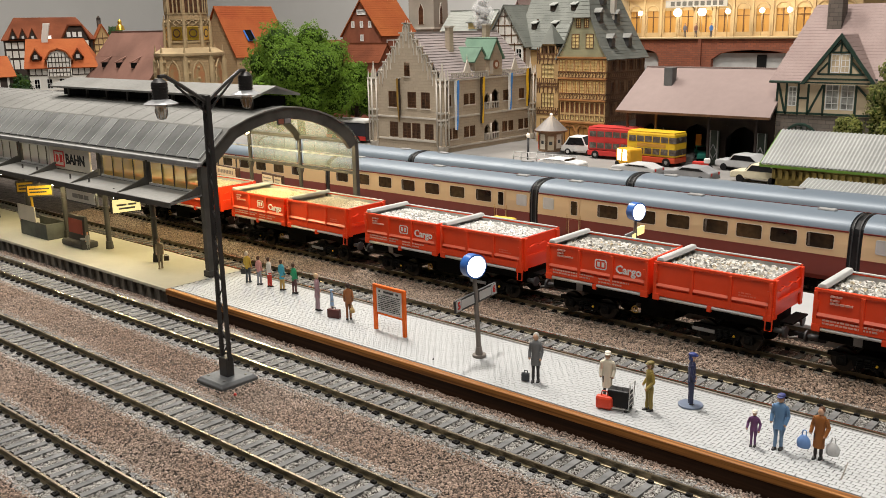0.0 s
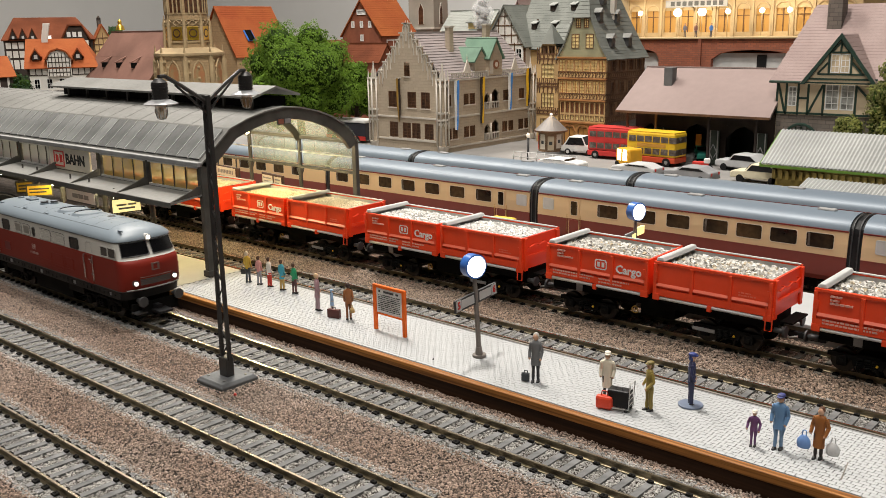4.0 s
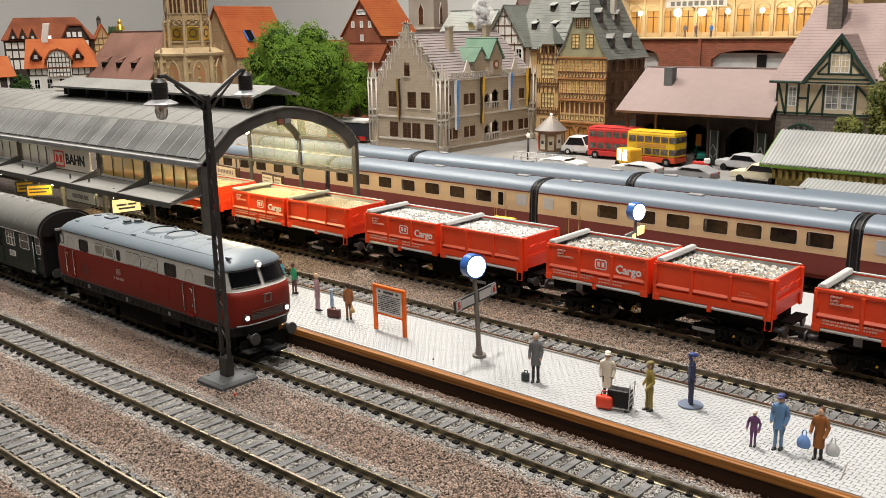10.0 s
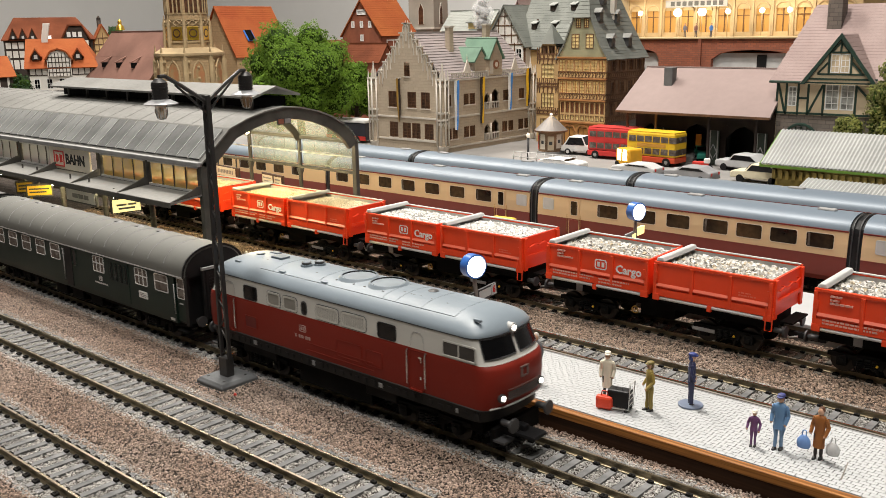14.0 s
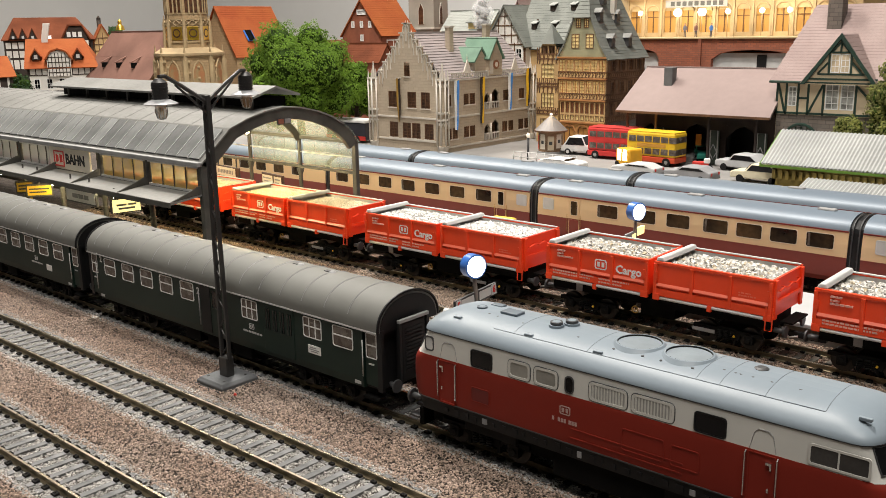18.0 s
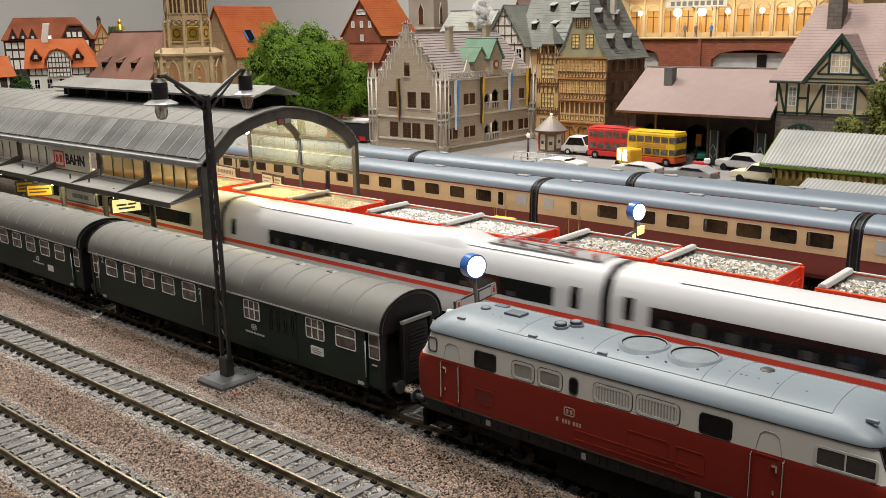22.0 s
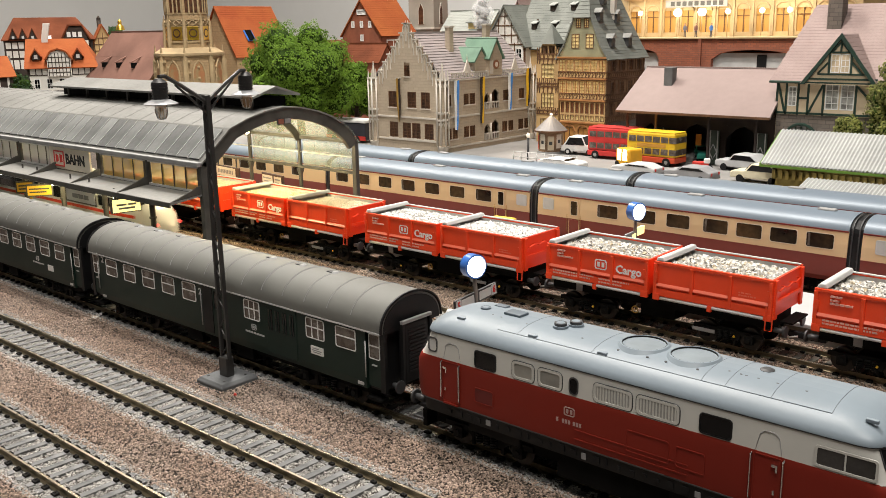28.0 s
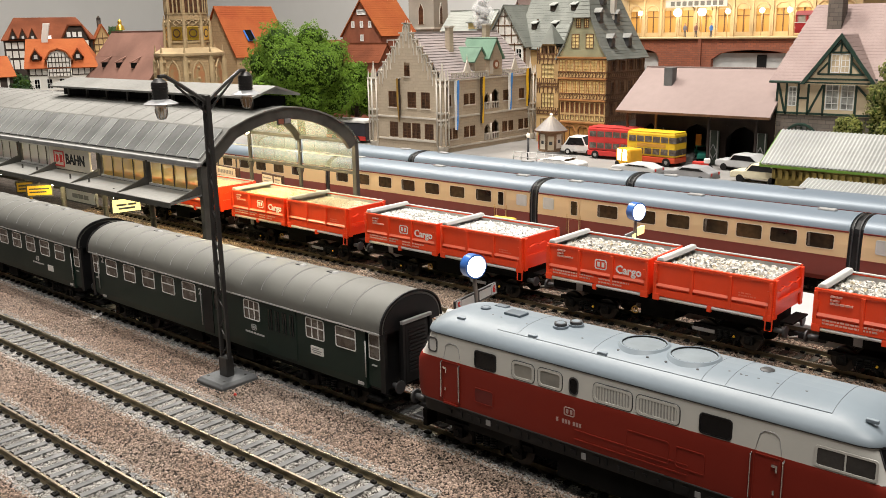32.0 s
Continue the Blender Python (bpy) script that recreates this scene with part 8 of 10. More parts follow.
# gabled house behind the town hall
gh = simple_house("gabled_house", "white half-timbered gable house with slate roof behind the town hall", -838, -770, 1050, 1150, 122, 174, "y", M_WALLWHITE, M_SLATE, [(8 + 15 * k, 18 + 15 * k, 100, 114) for k in range(4)], timber=M_TIMBER, n=9)
sh = simple_house("slate_roof_house", "grey slate roofed house with small dormers", -790, -690, 1064, 1150, 120, 196, "x", M_OCHRE, M_SLATE, n=12)
for dx, q in ((-772, 0.3), (-750, 0.62), (-738, 0.3), (-716, 0.62), (-706, 0.3)):
    dy, dz = 1064 + 43 * q, 120 + 76 * q
    d = part("dormer", Mesh().box(dx - 3.6, dx + 3.6, dy - 3, dy + 8, dz - 3, dz + 4), M_DARKTIMBER, sh, "small dark dormer")
    part("dormer_roof", Mesh().prism([(dy - 5, dz + 4), (dy + 9, dz + 9), (dy + 9, dz + 10.2), (dy - 5, dz + 5.2)], "x", dx - 5, dx + 5), mat("pale_slate", (0.34, 0.35, 0.33), 0.6), d)
ph = simple_house("pale_roof_house", "house with pale grey roof behind the town hall ridge", -935, -850, 1062, 1120, 136, 168, "x", M_OCHRE, mat("pale_grey_roof", (0.25, 0.265, 0.24), 0.6, var=0.1, scale=80), n=8)
d = part("dormer", Mesh().box(-884, -870, 1066, 1080, 142, 150), M_YPANE, ph, "yellow dormer")
part("dormer_roof", Mesh().prism([(1063, 150), (1084, 157), (1084, 158.4), (1063, 151.4)], "x", -887, -867), M_SLATE, d)
simple_house("cream_gable_house", "pale gable house with red-brown verge behind the roofs", -905, -862, 1190, 1240, 140, 186, "y", M_OCHRE, M_PINKROOF, n=6)
gl = thing("chimney_smoke", -850, 1052, 138, 0, "puff of white cotton wool smoke over a chimney", "smoke")
M_COTTON = clear("white_cotton_wool", (0.95, 0.95, 0.95), 0.95, 0.2)
rg = random.Random(4)
for k in range(150):
    q = k / 150
    w = 4 + 9 * math.sin(math.pi * min(1.0, q * 1.1))
    part("puff", Mesh().ball((rg.gauss(1 + 3 * q, w * 0.42), rg.gauss(0, w * 0.4), 4 + 40 * q + rg.uniform(-2, 2)), rg.uniform(2.4, 6.0), 10, 0, rg.uniform(0.7, 1.4), 7), M_COTTON, gl)
part("chimney", Mesh().box(-3.5, 3.5, -3.5, 3.5, -16, 4), M_ROCK, gl)


# ---------- engine shed ----------
def engine_shed():
    t = thing("fire_station_shed", 0, 0, 0, 0, "dark wooden vehicle shed with broad mauve roof and open bays", "shed")
    X0, X1 = -517.0, -352.0
    rf = roof_plane(Mesh(), (X0 - 4, 878, 53.5), (X1 + 2, 878, 53.5), (X0 - 4, 944, 97), (X1 - 4, 944, 97), 1, 0.5, 2.0)
    part("roof_slope", rf, M_SHEDROOF, t, "smooth mauve roof")
    part("roof_slope", roof_plane(Mesh(), (X0 - 4, 1010, 53.5), (X1 + 2, 1010, 53.5), (X0 - 4, 944, 97), (X1 - 4, 944, 97), 1, 0.5, 2.0), M_SHEDROOF, t, "smooth mauve roof")
    part("eave_board", Mesh().box(X0 - 4, X1 + 2, 876.8, 878.2, 51.5, 53.8), M_TIMBER, t)
    part("ridge_board", Mesh().box(X0 - 4, X1 - 4, 943, 945, 97, 98.2), M_SHEDROOF, t)
    holes = [(54, 92, 0, 40), (106, 142, 0, 40), (8, 30, 0, 38)]
    part("front_wall", Mesh().wall((X0 + 4, 908), FRONT, X1 - X0 - 8, 0, 70, holes, 3), M_SHEDWALL, t)
    for a, b, c, d in holes:
        am = Mesh()
        for e in (0, 1):
            ua = a if e == 0 else b
            m_ = (a + b) / 2
            pts = [(ua, d + 0.5), (m_, d + 0.5), ((ua + m_) / 2, d - 3.5), (ua, d - 12)]
            am.loft([[put((X0 + 4, 908), FRONT, u, 0.3, z) for u, z in pts], [put((X0 + 4, 908), FRONT, u, -2.8, z) for u, z in pts]], 0, False)
        part("bay_arch", am, M_SHEDWALL, t)
        part("bay_back", Mesh().box(X0 + 4 + a, X0 + 4 + b, 950, 951, c, d), M_BLACK, t)
        dr = part("open_door", Mesh().box(X0 + 4 + b + 0.5, X0 + 4 + b + 12, 896, 897.4, 1, 36), mat("dark_green_door", (0.03, 0.045, 0.035), 0.6), t, "dark open door leaf")
        z = Mesh()
        q = X0 + 4 + b + 6
        for p0, p1 in (((-4, 14), (0, 22)), ((0, 22), (4, 14)), ((4, 14), (0, 6)), ((0, 6), (-4, 14))):
            z.tube((q + p0[0], 895.8, p0[1]), (q + p1[0], 895.8, p1[1]), 0.5)
        part("diamond_trim", z, M_GREY, dr, "grey diamond trim")
        for e in (2, 10):
            part("door_bar", Mesh().box(X0 + 4 + b + e, X0 + 4 + b + e + 1, 895.4, 896, 1, 36), M_GREY, dr)
    part("side_wall", Mesh().box(X1 - 7, X1 - 4, 911, 1000, 0, 60), M_SHEDWALL, t)
    part("side_gable", Mesh().prism([(884, 52), (1004, 52), (944, 94)], "x", X1 - 7, X1 - 4), M_SHEDWALL, t)
    part("west_wall", Mesh().box(X0 + 4, X0 + 7, 911, 1000, 0, 60), M_SHEDWALL, t)
    part("back_wall", Mesh().box(X0 + 7, X1 - 7, 997, 1000, 0, 60), M_SHEDWALL, t)
    for px in (X0 + 6, X0 + 40, X0 + 100, X0 + 150):
        part("post", Mesh().box(px, px + 2.2, 884, 886.2, 0, 53), M_SHEDWALL if px > X0 + 40 else M_TIMBER, t)
    c = part("chimney", Mesh().box(-485, -475, 916, 926, 70, 98), mat("dark_chimney_grey", (0.13, 0.13, 0.13), 0.7), t, "dark grey chimney block", 0.4)
    part("notice", Mesh().box(-440, -434, 906.6, 907.9, 18, 30), mat("orange_notice", (0.7, 0.25, 0.03), 0.5), t, "orange notices")


engine_shed()


# ---------- half-timbered house with green beams ----------
def green_timber_house():
    t = thing("green_timber_house", 0, 0, 0, 0, "cream half-timbered house with dark green beams and pink tiled roof", "house")
    X0, X1, YA, YB = -354.0, -205.0, 900.0, 1020.0
    o = (X0, YA)
    ws = [(11.5, 20, 64, 83), (47, 59.5, 62, 86), (61, 73.5, 62, 86)]
    facade(t, o, FRONT, X1 - X0, 56, 90, ws, M_CREAMWALL, M_WHITE, mat("pale_curtain_pane", (0.42, 0.42, 0.4), 0.3, var=0.3, scale=500), (1, 3), name="upper_wall", fw=1.0)
    lo = [(8, 42, 14, 46)]
    part("stone_wall", Mesh().wall((X0 + 1, YA + 1), FRONT, X1 - X0 - 2, 0, 56, lo, 3), M_ROCK, t, "grey rubble ground floor")
    a, b, c, d = lo[0]
    am = Mesh()
    for e in (0, 1):
        ua, m_ = (a if e == 0 else b), (a + b) / 2
        pts = [(ua, d + 0.5), (m_, d + 0.5), ((ua * 1 + m_) / 2, d - 4), (ua, d - 16)]
        am.loft([[put((X0 + 1, YA + 1), FRONT, u, 0.2, z) for u, z in pts], [put((X0 + 1, YA + 1), FRONT, u, -2.8, z) for u, z in pts]], 0, False)
    part("arch_spandrel", am, M_ROCK, t)
    windows(t, (X0 + 1, YA + 1), FRONT, [(8, 42, 14, 46)], M_TIMBER_GREEN, M_GREY, (5, 2), None, 1.2, 1.6)
    ring = [((X0 + 26) + 18.0 * math.cos(math.pi * k / 14), YA - 0.2, 26 + 21 * math.sin(math.pi * k / 14)) for k in range(15)]
    part("arch_ring", Mesh().path(ring, 1.4, 5), M_TIMBER_GREEN, t, "green arch moulding")
    tm = []
    for u in (1, 10, 21.5, 31, 45.5, 75, 103, 124, 147):
        tm.append((u, 56, u, 90))
    tm += [(0, 57.5, 149, 57.5), (0, 88.5, 149, 88.5), (21.5, 72, 31, 72), (1, 88, 9, 58), (45, 86, 32, 58), (76, 84, 100, 60), (125, 60, 145, 86)]
    for q in tm:
        part("timber", beam(Mesh(), o, FRONT, *q, 2.0, 0.7), M_TIMBER_GREEN, t)
    part("side_wall", Mesh().box(X1 - 3, X1, YA + 3, YB, 0, 90), M_CREAMWALL, t)
    part("west_wall", Mesh().box(X0, X0 + 3, YA + 3, YB, 0, 90), M_CREAMWALL, t)
    part("back_wall", Mesh().box(X0 + 3, X1 - 3, YB - 3, YB, 0, 90), M_CREAMWALL, t)
    part("roof_slope", roof_plane(Mesh(), (X0 - 5, YA - 6, 88), (X1 + 5, YA - 6, 88), (X0 + 12, 960, 160), (X1, 960, 160), 26, 0.14), M_PINKROOF, t, "pink-brown tiled slope")
    part("roof_slope", roof_plane(Mesh(), (X0 - 5, YB + 6, 88), (X1 + 5, YB + 6, 88), (X0 + 12, 960, 160), (X1, 960, 160), 8, 1.0), M_PINKROOF, t, "pink-brown tiled slope")
    part("hip_slope", roof_plane(Mesh(), (X0 - 5, YA - 6, 88), (X0 - 5, YB + 6, 88), (X0 + 12, 960, 160), (X0 + 12, 960, 160), 12, 0.8), M_PINKROOF, t, "pink-brown tiled hip")
    part("gutter", Mesh().cyl((X0 - 5, YA - 6.5, 87.4), 1.3, X1 - X0 + 10, "x", 8), M_TIMBER_GREEN, t)
    # dormer gable
    gx0, gx1, gz = X0 + 29, X0 + 93, 131
    gm = (gx0 + gx1) / 2
    dm = part("gable_wall", gable(Mesh(), (gx0, YA - 7.5), FRONT, 0, gx1 - gx0, 86, gz - 3), M_CREAMWALL, t, "cream dormer gable")
    windows(dm, (gx0, YA - 7.6), FRONT, [(23.5, 31.5, 97, 114), (32.5, 40.5, 97, 114)], M_WHITE, M_GLASS, (1, 2), None, 0.8, 0.3)
    gtm = [(0, 91, 66, 91), (12, 95.5, 54, 95.5), (22, 95, 22, 115), (42, 95, 42, 115), (32, 115, 32, 127), (20, 115.5, 44, 115.5), (24, 116, 31, 124), (40, 116, 33, 124), (12, 96, 21, 106), (52, 96, 43, 106)]
    for q in gtm:
        part("timber", beam(Mesh(), (gx0, YA - 7.7), FRONT, *q, 1.7, 0.7), M_TIMBER_GREEN, dm)
    for e, xx in ((-1, gx0 - 3), (1, gx1 + 3)):
        part("barge_board", Mesh().loft([[(xx, y, 86), (xx - e * 4, y, 86), (gm, y, gz - 3), (gm, y, gz + 2)] for y in (YA - 11, YA - 8.6)], 0, False), M_TIMBER_GREEN, dm)
        part("dormer_roof", roof_plane(Mesh(), (xx, YA - 10.5, 87), (xx, YA - 3, 87), (gm, YA - 10.5, gz + 1), (gm, 940, gz + 1), 12, 0.2), M_PINKROOF, dm, "pink-brown tiled slope")
    ch = part("chimney", Mesh().box(-324, -310, 938, 952, 130, 168), M_ROCK, t, "brown chimney", 0.4)


green_timber_house()


# ---------- corrugated goods shed ----------
def goods_shed():
    t = thing("goods_shed", 0, 0, 0, 0, "low goods shed with pale corrugated roof and green fascia", "shed")
    for x0, x1, ya, yb, yc, ze, zr in ((-325, -120, 800, 845, 890, 21.5, 47.5), (-274, -120, 742, 775, 800, 7.0, 16.0)):
        pts = []
        q = x0
        k = 0
        while q <= x1:
            pts.append((q, 0.55 if k % 2 else -0.55))
            q += 1.6
            k += 1
        m = Mesh().loft([[(x, ya, ze + d) for x, d in pts], [(x, yb, zr + d) for x, d in pts]], 0, False, False, False)
        m.loft([[(x, ya, ze + d - 1.0) for x, d in pts], [(x, yb, zr + d - 1.0) for x, d in pts]], 0, False, False, False)
        part("corrugated_slope", m, M_CORR, t, "pale grey corrugated sheet")
        part("rear_slope", Mesh().loft([[(x, yb, zr + d) for x, d in pts], [(x, yc, ze + d) for x, d in pts]], 0, False, False, False), M_CORR, t)
        part("fascia", Mesh().box(x0, x1, ya - 0.8, ya + 0.6, ze - 3.4, ze - 1.3), M_FASCIA, t, "green fascia board")
    part("front_wall", Mesh().box(-316, -120, 806, 809, 0, 19), M_OCHREWALL, t, "yellow-brown boarded wall")
    part("side_wall", Mesh().prism([(806, 0), (884, 0), (884, 19), (845, 44), (806, 19)], "x", -316, -313), M_OCHREWALL, t)
    part("canopy_wall", Mesh().box(-266, -120, 750, 753, 0, 6), M_OCHREWALL, t)
    for k in range(16):
        part("fascia_bracket", Mesh().box(-315 + k * 6, -312 + k * 6, 802.5, 806, 8, 16), M_OCHREWALL, t)
    part("verge_board", Mesh().prism([(800, 18), (800, 21), (845, 46.6), (845, 44)], "x", -326, -324.6), M_FASCIA, t)


goods_shed()


# ---------- brick viaduct and upper station ----------
def viaduct():
    t = thing("brick_viaduct", 0, 0, 0, 0, "red-brown brick retaining arches carrying the upper station", "viaduct", "", "structure")
    o = (-760.0, 1150.0)
    W = 560.0
    holes = [(98, 142, 0, 106), (218, 330, 0, 106)]
    part("brick_wall", Mesh().wall(o, FRONT, W, 0, 124, holes, 8), M_BRICK, t, "red-brown brickwork")
    for a, b, c, d in holes:
        am = Mesh()
        n = 10
        for k in range(n):
            u0, u1 = a + (b - a) * k / n, a + (b - a) * (k + 1) / n
            h = lambda u: d + 12 * math.sqrt(max(0.0, 1 - ((u - (a + b) / 2) / ((b - a) / 2)) ** 2))
            # spandrel above the curve
            g0, g1 = h(u0) - 12 + 4, h(u1) - 12 + 4
            am.loft([[put(o, FRONT, u0, 0.0, g0), put(o, FRONT, u1, 0.0, g1), put(o, FRONT, u1, 0.0, d + 0.2), put(o, FRONT, u0, 0.0, d + 0.2)], [put(o, FRONT, u0, -8, g0), put(o, FRONT, u1, -8, g1), put(o, FRONT, u1, -8, d + 0.2), put(o, FRONT, u0, -8, d + 0.2)]], 0, False)
        part("arch_head", am, M_BRICK, t)
        part("arch_back", Mesh().box(o[0] + a, o[0] + b, 1156, 1157, c, d + 2), M_LTGREY, t, "pale grey infill")
    part("dark_doorway", Mesh().box(-482, -470, 1154, 1155.8, 80, 104), M_BLACK, t)
    part("pier", Mesh().box(-560, -556, 1147.5, 1150, 0, 124), M_BRICK, t)
    part("coping", Mesh().box(-760, -200, 1147, 1400, 124, 126), M_STATION, t, "pale stone deck edge", 0.4)


viaduct()


def upper_station():
    t = thing("upper_station", 0, 0, 0, 0, "warmly lit yellow sandstone station on the upper level", "station building")
    X0, X1, YA, YB, Z0 = -712.0, -380.0, 1222.0, 1320.0, 126.0
    o = (X0, YA)
    wins = []
    u = 8.0
    k = 0
    while u < 318:
        wins.append((u, u + 18, Z0 + 6, Z0 + 36))
        u += 27
        k += 1
    part("front_wall", Mesh().wall(o, FRONT, X1 - X0, Z0, Z0 + 70, wins, 4), M_STATION, t, "yellow sandstone wall")
    for k, (a, b, c, d) in enumerate(wins):
        m = Mesh()
        slab(m, o, FRONT, (a + b) / 2 - 0.6, (a + b) / 2 + 0.6, -2.2, -1.2, c, d), slab(m, o, FRONT, a, b, -2.2, -1.2, d - 9, d - 8)
        f = part("window", m, M_TIMBER, t)
        part("pane", slab(Mesh(), o, FRONT, a, b, -2.8, -2.3, c, d), M_LITPANE, f, "warm lit pane")
        ring = [put(o, FRONT, (a + b) / 2 + 9.5 * math.cos(math.pi * j / 8), 0.8, d - 1 + 9 * math.sin(math.pi * j / 8)) for j in range(9)]
        part("arch_moulding", Mesh().path(ring, 1.0, 5), M_CHURCHTRIM, t)
        part("pilaster", slab(Mesh(), o, FRONT, a - 6, a - 2.6, 0, 2.2, Z0, Z0 + 52), M_CHURCHTRIM, t)
    part("cornice", slab(Mesh(), o, FRONT, -2, X1 - X0 + 2, -1, 4, Z0 + 52, Z0 + 56), M_CHURCHTRIM, t, "", 0.5)
    part("upper_band", slab(Mesh(), o, FRONT, 0, X1 - X0, 0, 0.8, Z0 + 56, Z0 + 68), M_CHURCHTRIM, t)
    part("back_wall", Mesh().box(X0, X1, YB, YB + 4, Z0, Z0 + 70), M_STATION, t)
    part("side_wall", Mesh().box(X1 - 4, X1, YA + 4, YB, Z0, Z0 + 70), M_STATION, t)
    part("west_wall", Mesh().box(X0, X0 + 4, YA + 4, YB, Z0, Z0 + 70), M_STATION, t)
    part("roof", Mesh().prism([(YA - 4, Z0 + 70), (YB + 8, Z0 + 70), (YB - 20, Z0 + 95), (YA + 30, Z0 + 95)], "x", X0 - 3, X1 + 3), M_SLATE, t)
    sg = part("name_board", slab(Mesh(), o, FRONT, 66, 158, 3.5, 5, Z0 + 40, Z0 + 50), M_GREY, t, "grey name board")
    bm_ = Mesh()
    for k in range(9):
        slab(bm_, o, FRONT, 74 + k * 9, 80 + k * 9, 5, 5.3, Z0 + 42, Z0 + 48)
    part("bars", bm_, M_DKGREY, sg, "unreadable letters as bars")


upper_station()
for k, lx in enumerate((-676, -618, -582, -545, -498, -462)):
    l = thing("platform_globe_lamp", lx, 1200, 126, 0, "lit globe lamp on the upper station platform", "lamp", "globe lamps")
    part("post", Mesh().cyl((0, 0, 0), 0.5, 31, "z", 8), M_CHURCHTRIM, l)
    part("globe", Mesh().ball((0, 0, 33), 3.4 + 2.2 * (k in (1, 2)), 14, 0, 1.0, 8), M_LAMPBALL, l, "glowing globe")
for fx, c in ((-596, (0.2, 0.2, 0.25)), (-580, (0.25, 0.12, 0.1)), (-558, (0.1, 0.25, 0.6))):
    f = figure(fx, 1180, 18, 20, c, (0.1, 0.1, 0.12), (0.1, 0.06, 0.03), "tiny blurred figure on the upper platform")
    f.location.z = 0.126
d = bpy.data.lights.new("upper_station_light", "AREA")
d.shape, d.size, d.size_y, d.energy, d.color = "RECTANGLE", 0.28, 0.02, 0.075, (1.0, 0.82, 0.55)
lo_ = new("upper_station_light", d)
lo_.matrix_world = look((-0.56, 1.195, 0.17), (-0.56, 1.23, 0.15))
t = thing("arched_hall_end", 0, 0, 0, 0, "yellow stone hall with large arched window behind the roofs", "building")
part("front_wall", Mesh().box(-960, -760, 1340, 1400, 0, 220), M_STATION, t)
part("arch_window", Mesh().prism([(-880 + 17 * math.cos(math.pi * k / 10), 158 + 18 * math.sin(math.pi * k / 10)) for k in range(11)], "y", 1338.6, 1340), M_GREY, t)
for k in range(-2, 3):
    part("window_bar", Mesh().box(-880 + k * 6 - 0.6, -880 + k * 6 + 0.6, 1337.8, 1338.6, 158, 174 - abs(k) * 3), M_STATION, t)
# red railbus set on the upper line
M_BUSRED = mat("crimson_railbus_paint", (0.36, 0.02, 0.022), 0.45, var=0.05, scale=60)
M_BUSROOF = mat("dull_red_roof", (0.3, 0.06, 0.06), 0.6, var=0.08, scale=60)
railbuses = []
for k, RL in enumerate((111.0, 111.0, 124.0)):
    rt = thing("red_railbus", -1300, 1163, 126, 0, "crimson two-axle railbus car on the upper line", "railbus", "red railbus set")
    low = [(-13.4, 4.5), (-14.0, 8.0), (-14.0, 16.5), (14.0, 16.5), (14.0, 8.0), (13.4, 4.5)]
    part("lower_body", Mesh().prism(low, "x", 1.5, RL - 1.5), M_BUSRED, rt, "crimson lower side", 0.5)
    part("waist_strip", Mesh().box(2, RL - 2, -14.3, 14.3, 16.5, 17.4), M_LTGREY, rt)
    for a in [3.0 + (RL - 9.0) * j / 9 for j in range(10)]:
        part("pillar", Mesh().box(a - 1.1, a + 2.2, -13.7, 13.7, 17.4, 26.0), M_BUSRED, rt)
    part("window_glass", Mesh().box(4, RL - 4, -13.2, 13.2, 17.4, 25.6), mat("pale_railbus_window", (0.55, 0.5, 0.4), 0.25, var=0.4, scale=80), rt, "pale windows with light inside")
    part("roof", Mesh().prism([(-14.0, 25.6), (-13.2, 28.0), (-9, 30.2), (0, 31.0), (9, 30.2), (13.2, 28.0), (14.0, 25.6)], "x", 1.8, RL - 1.8, 0, True), M_BUSROOF, rt, "dull red rounded roof")
    part("underframe", Mesh().box(8, RL - 8, -10, 10, 2.4, 4.6), M_DARK, rt)
    for wx in (24, RL - 24):
        w = part("wheelset", Mesh().cyl((wx, -10.5, 3.2), 3.2, 21, "y", 16), M_DARK, rt)
        part("axle_box", Mesh().box(wx - 5, wx + 5, -11.6, -10.5, 1.2, 4.6), M_DARK, w)
    for e in (0, RL):
        part("headlight", Mesh().cyl((e - (0.6 if e else -0.6), -8, 10), 1.4, 1.0 if e else -1.0, "x", 10), M_WHITE, rt)
    railbuses.append(rt)
solid("upper_line", Mesh().box(-1300, -760, 1147, 1180, 0, 125.9), M_BRICK, label="brick wall that carries the upper line on", category="viaduct", kind="structure")

# ---------- grey church tower ----------
tw = thing("grey_church_tower", -1005, 1113, 0, 12, "grey stone church tower with gothic belfry windows", "church tower")
tw.scale = (0.923, 0.923, 1.0)
part("shaft", Mesh().box(-24.5, 24.5, -24.5, 24.5, 0, 240), mat("grey_tower_stone", (0.36, 0.33, 0.28), 0.85, var=0.1, scale=100), tw)
for z in (144, 200):
    part("string_course", Mesh().box(-26.5, 26.5, -26.5, 26.5, z - 2, z + 1), M_TRIM, tw)
for rz in (0, 90, 180, 270):
    w = part("belfry_window", Mesh().prism([(-4.5, 150), (4.5, 150), (4.5, 172), (0, 180), (-4.5, 172)], "y", -25.3, -24.5), M_BROWNPANE, tw)
    w.rotation_euler = (0, 0, radians(rz))
    f = part("window_moulding", Mesh().path([(-5.2, -25.2, 150), (-5.2, -25.2, 172), (0, -25.2, 182), (5.2, -25.2, 172), (5.2, -25.2, 150)], 0.9), M_TRIM, tw)
    f.rotation_euler = (0, 0, radians(rz))

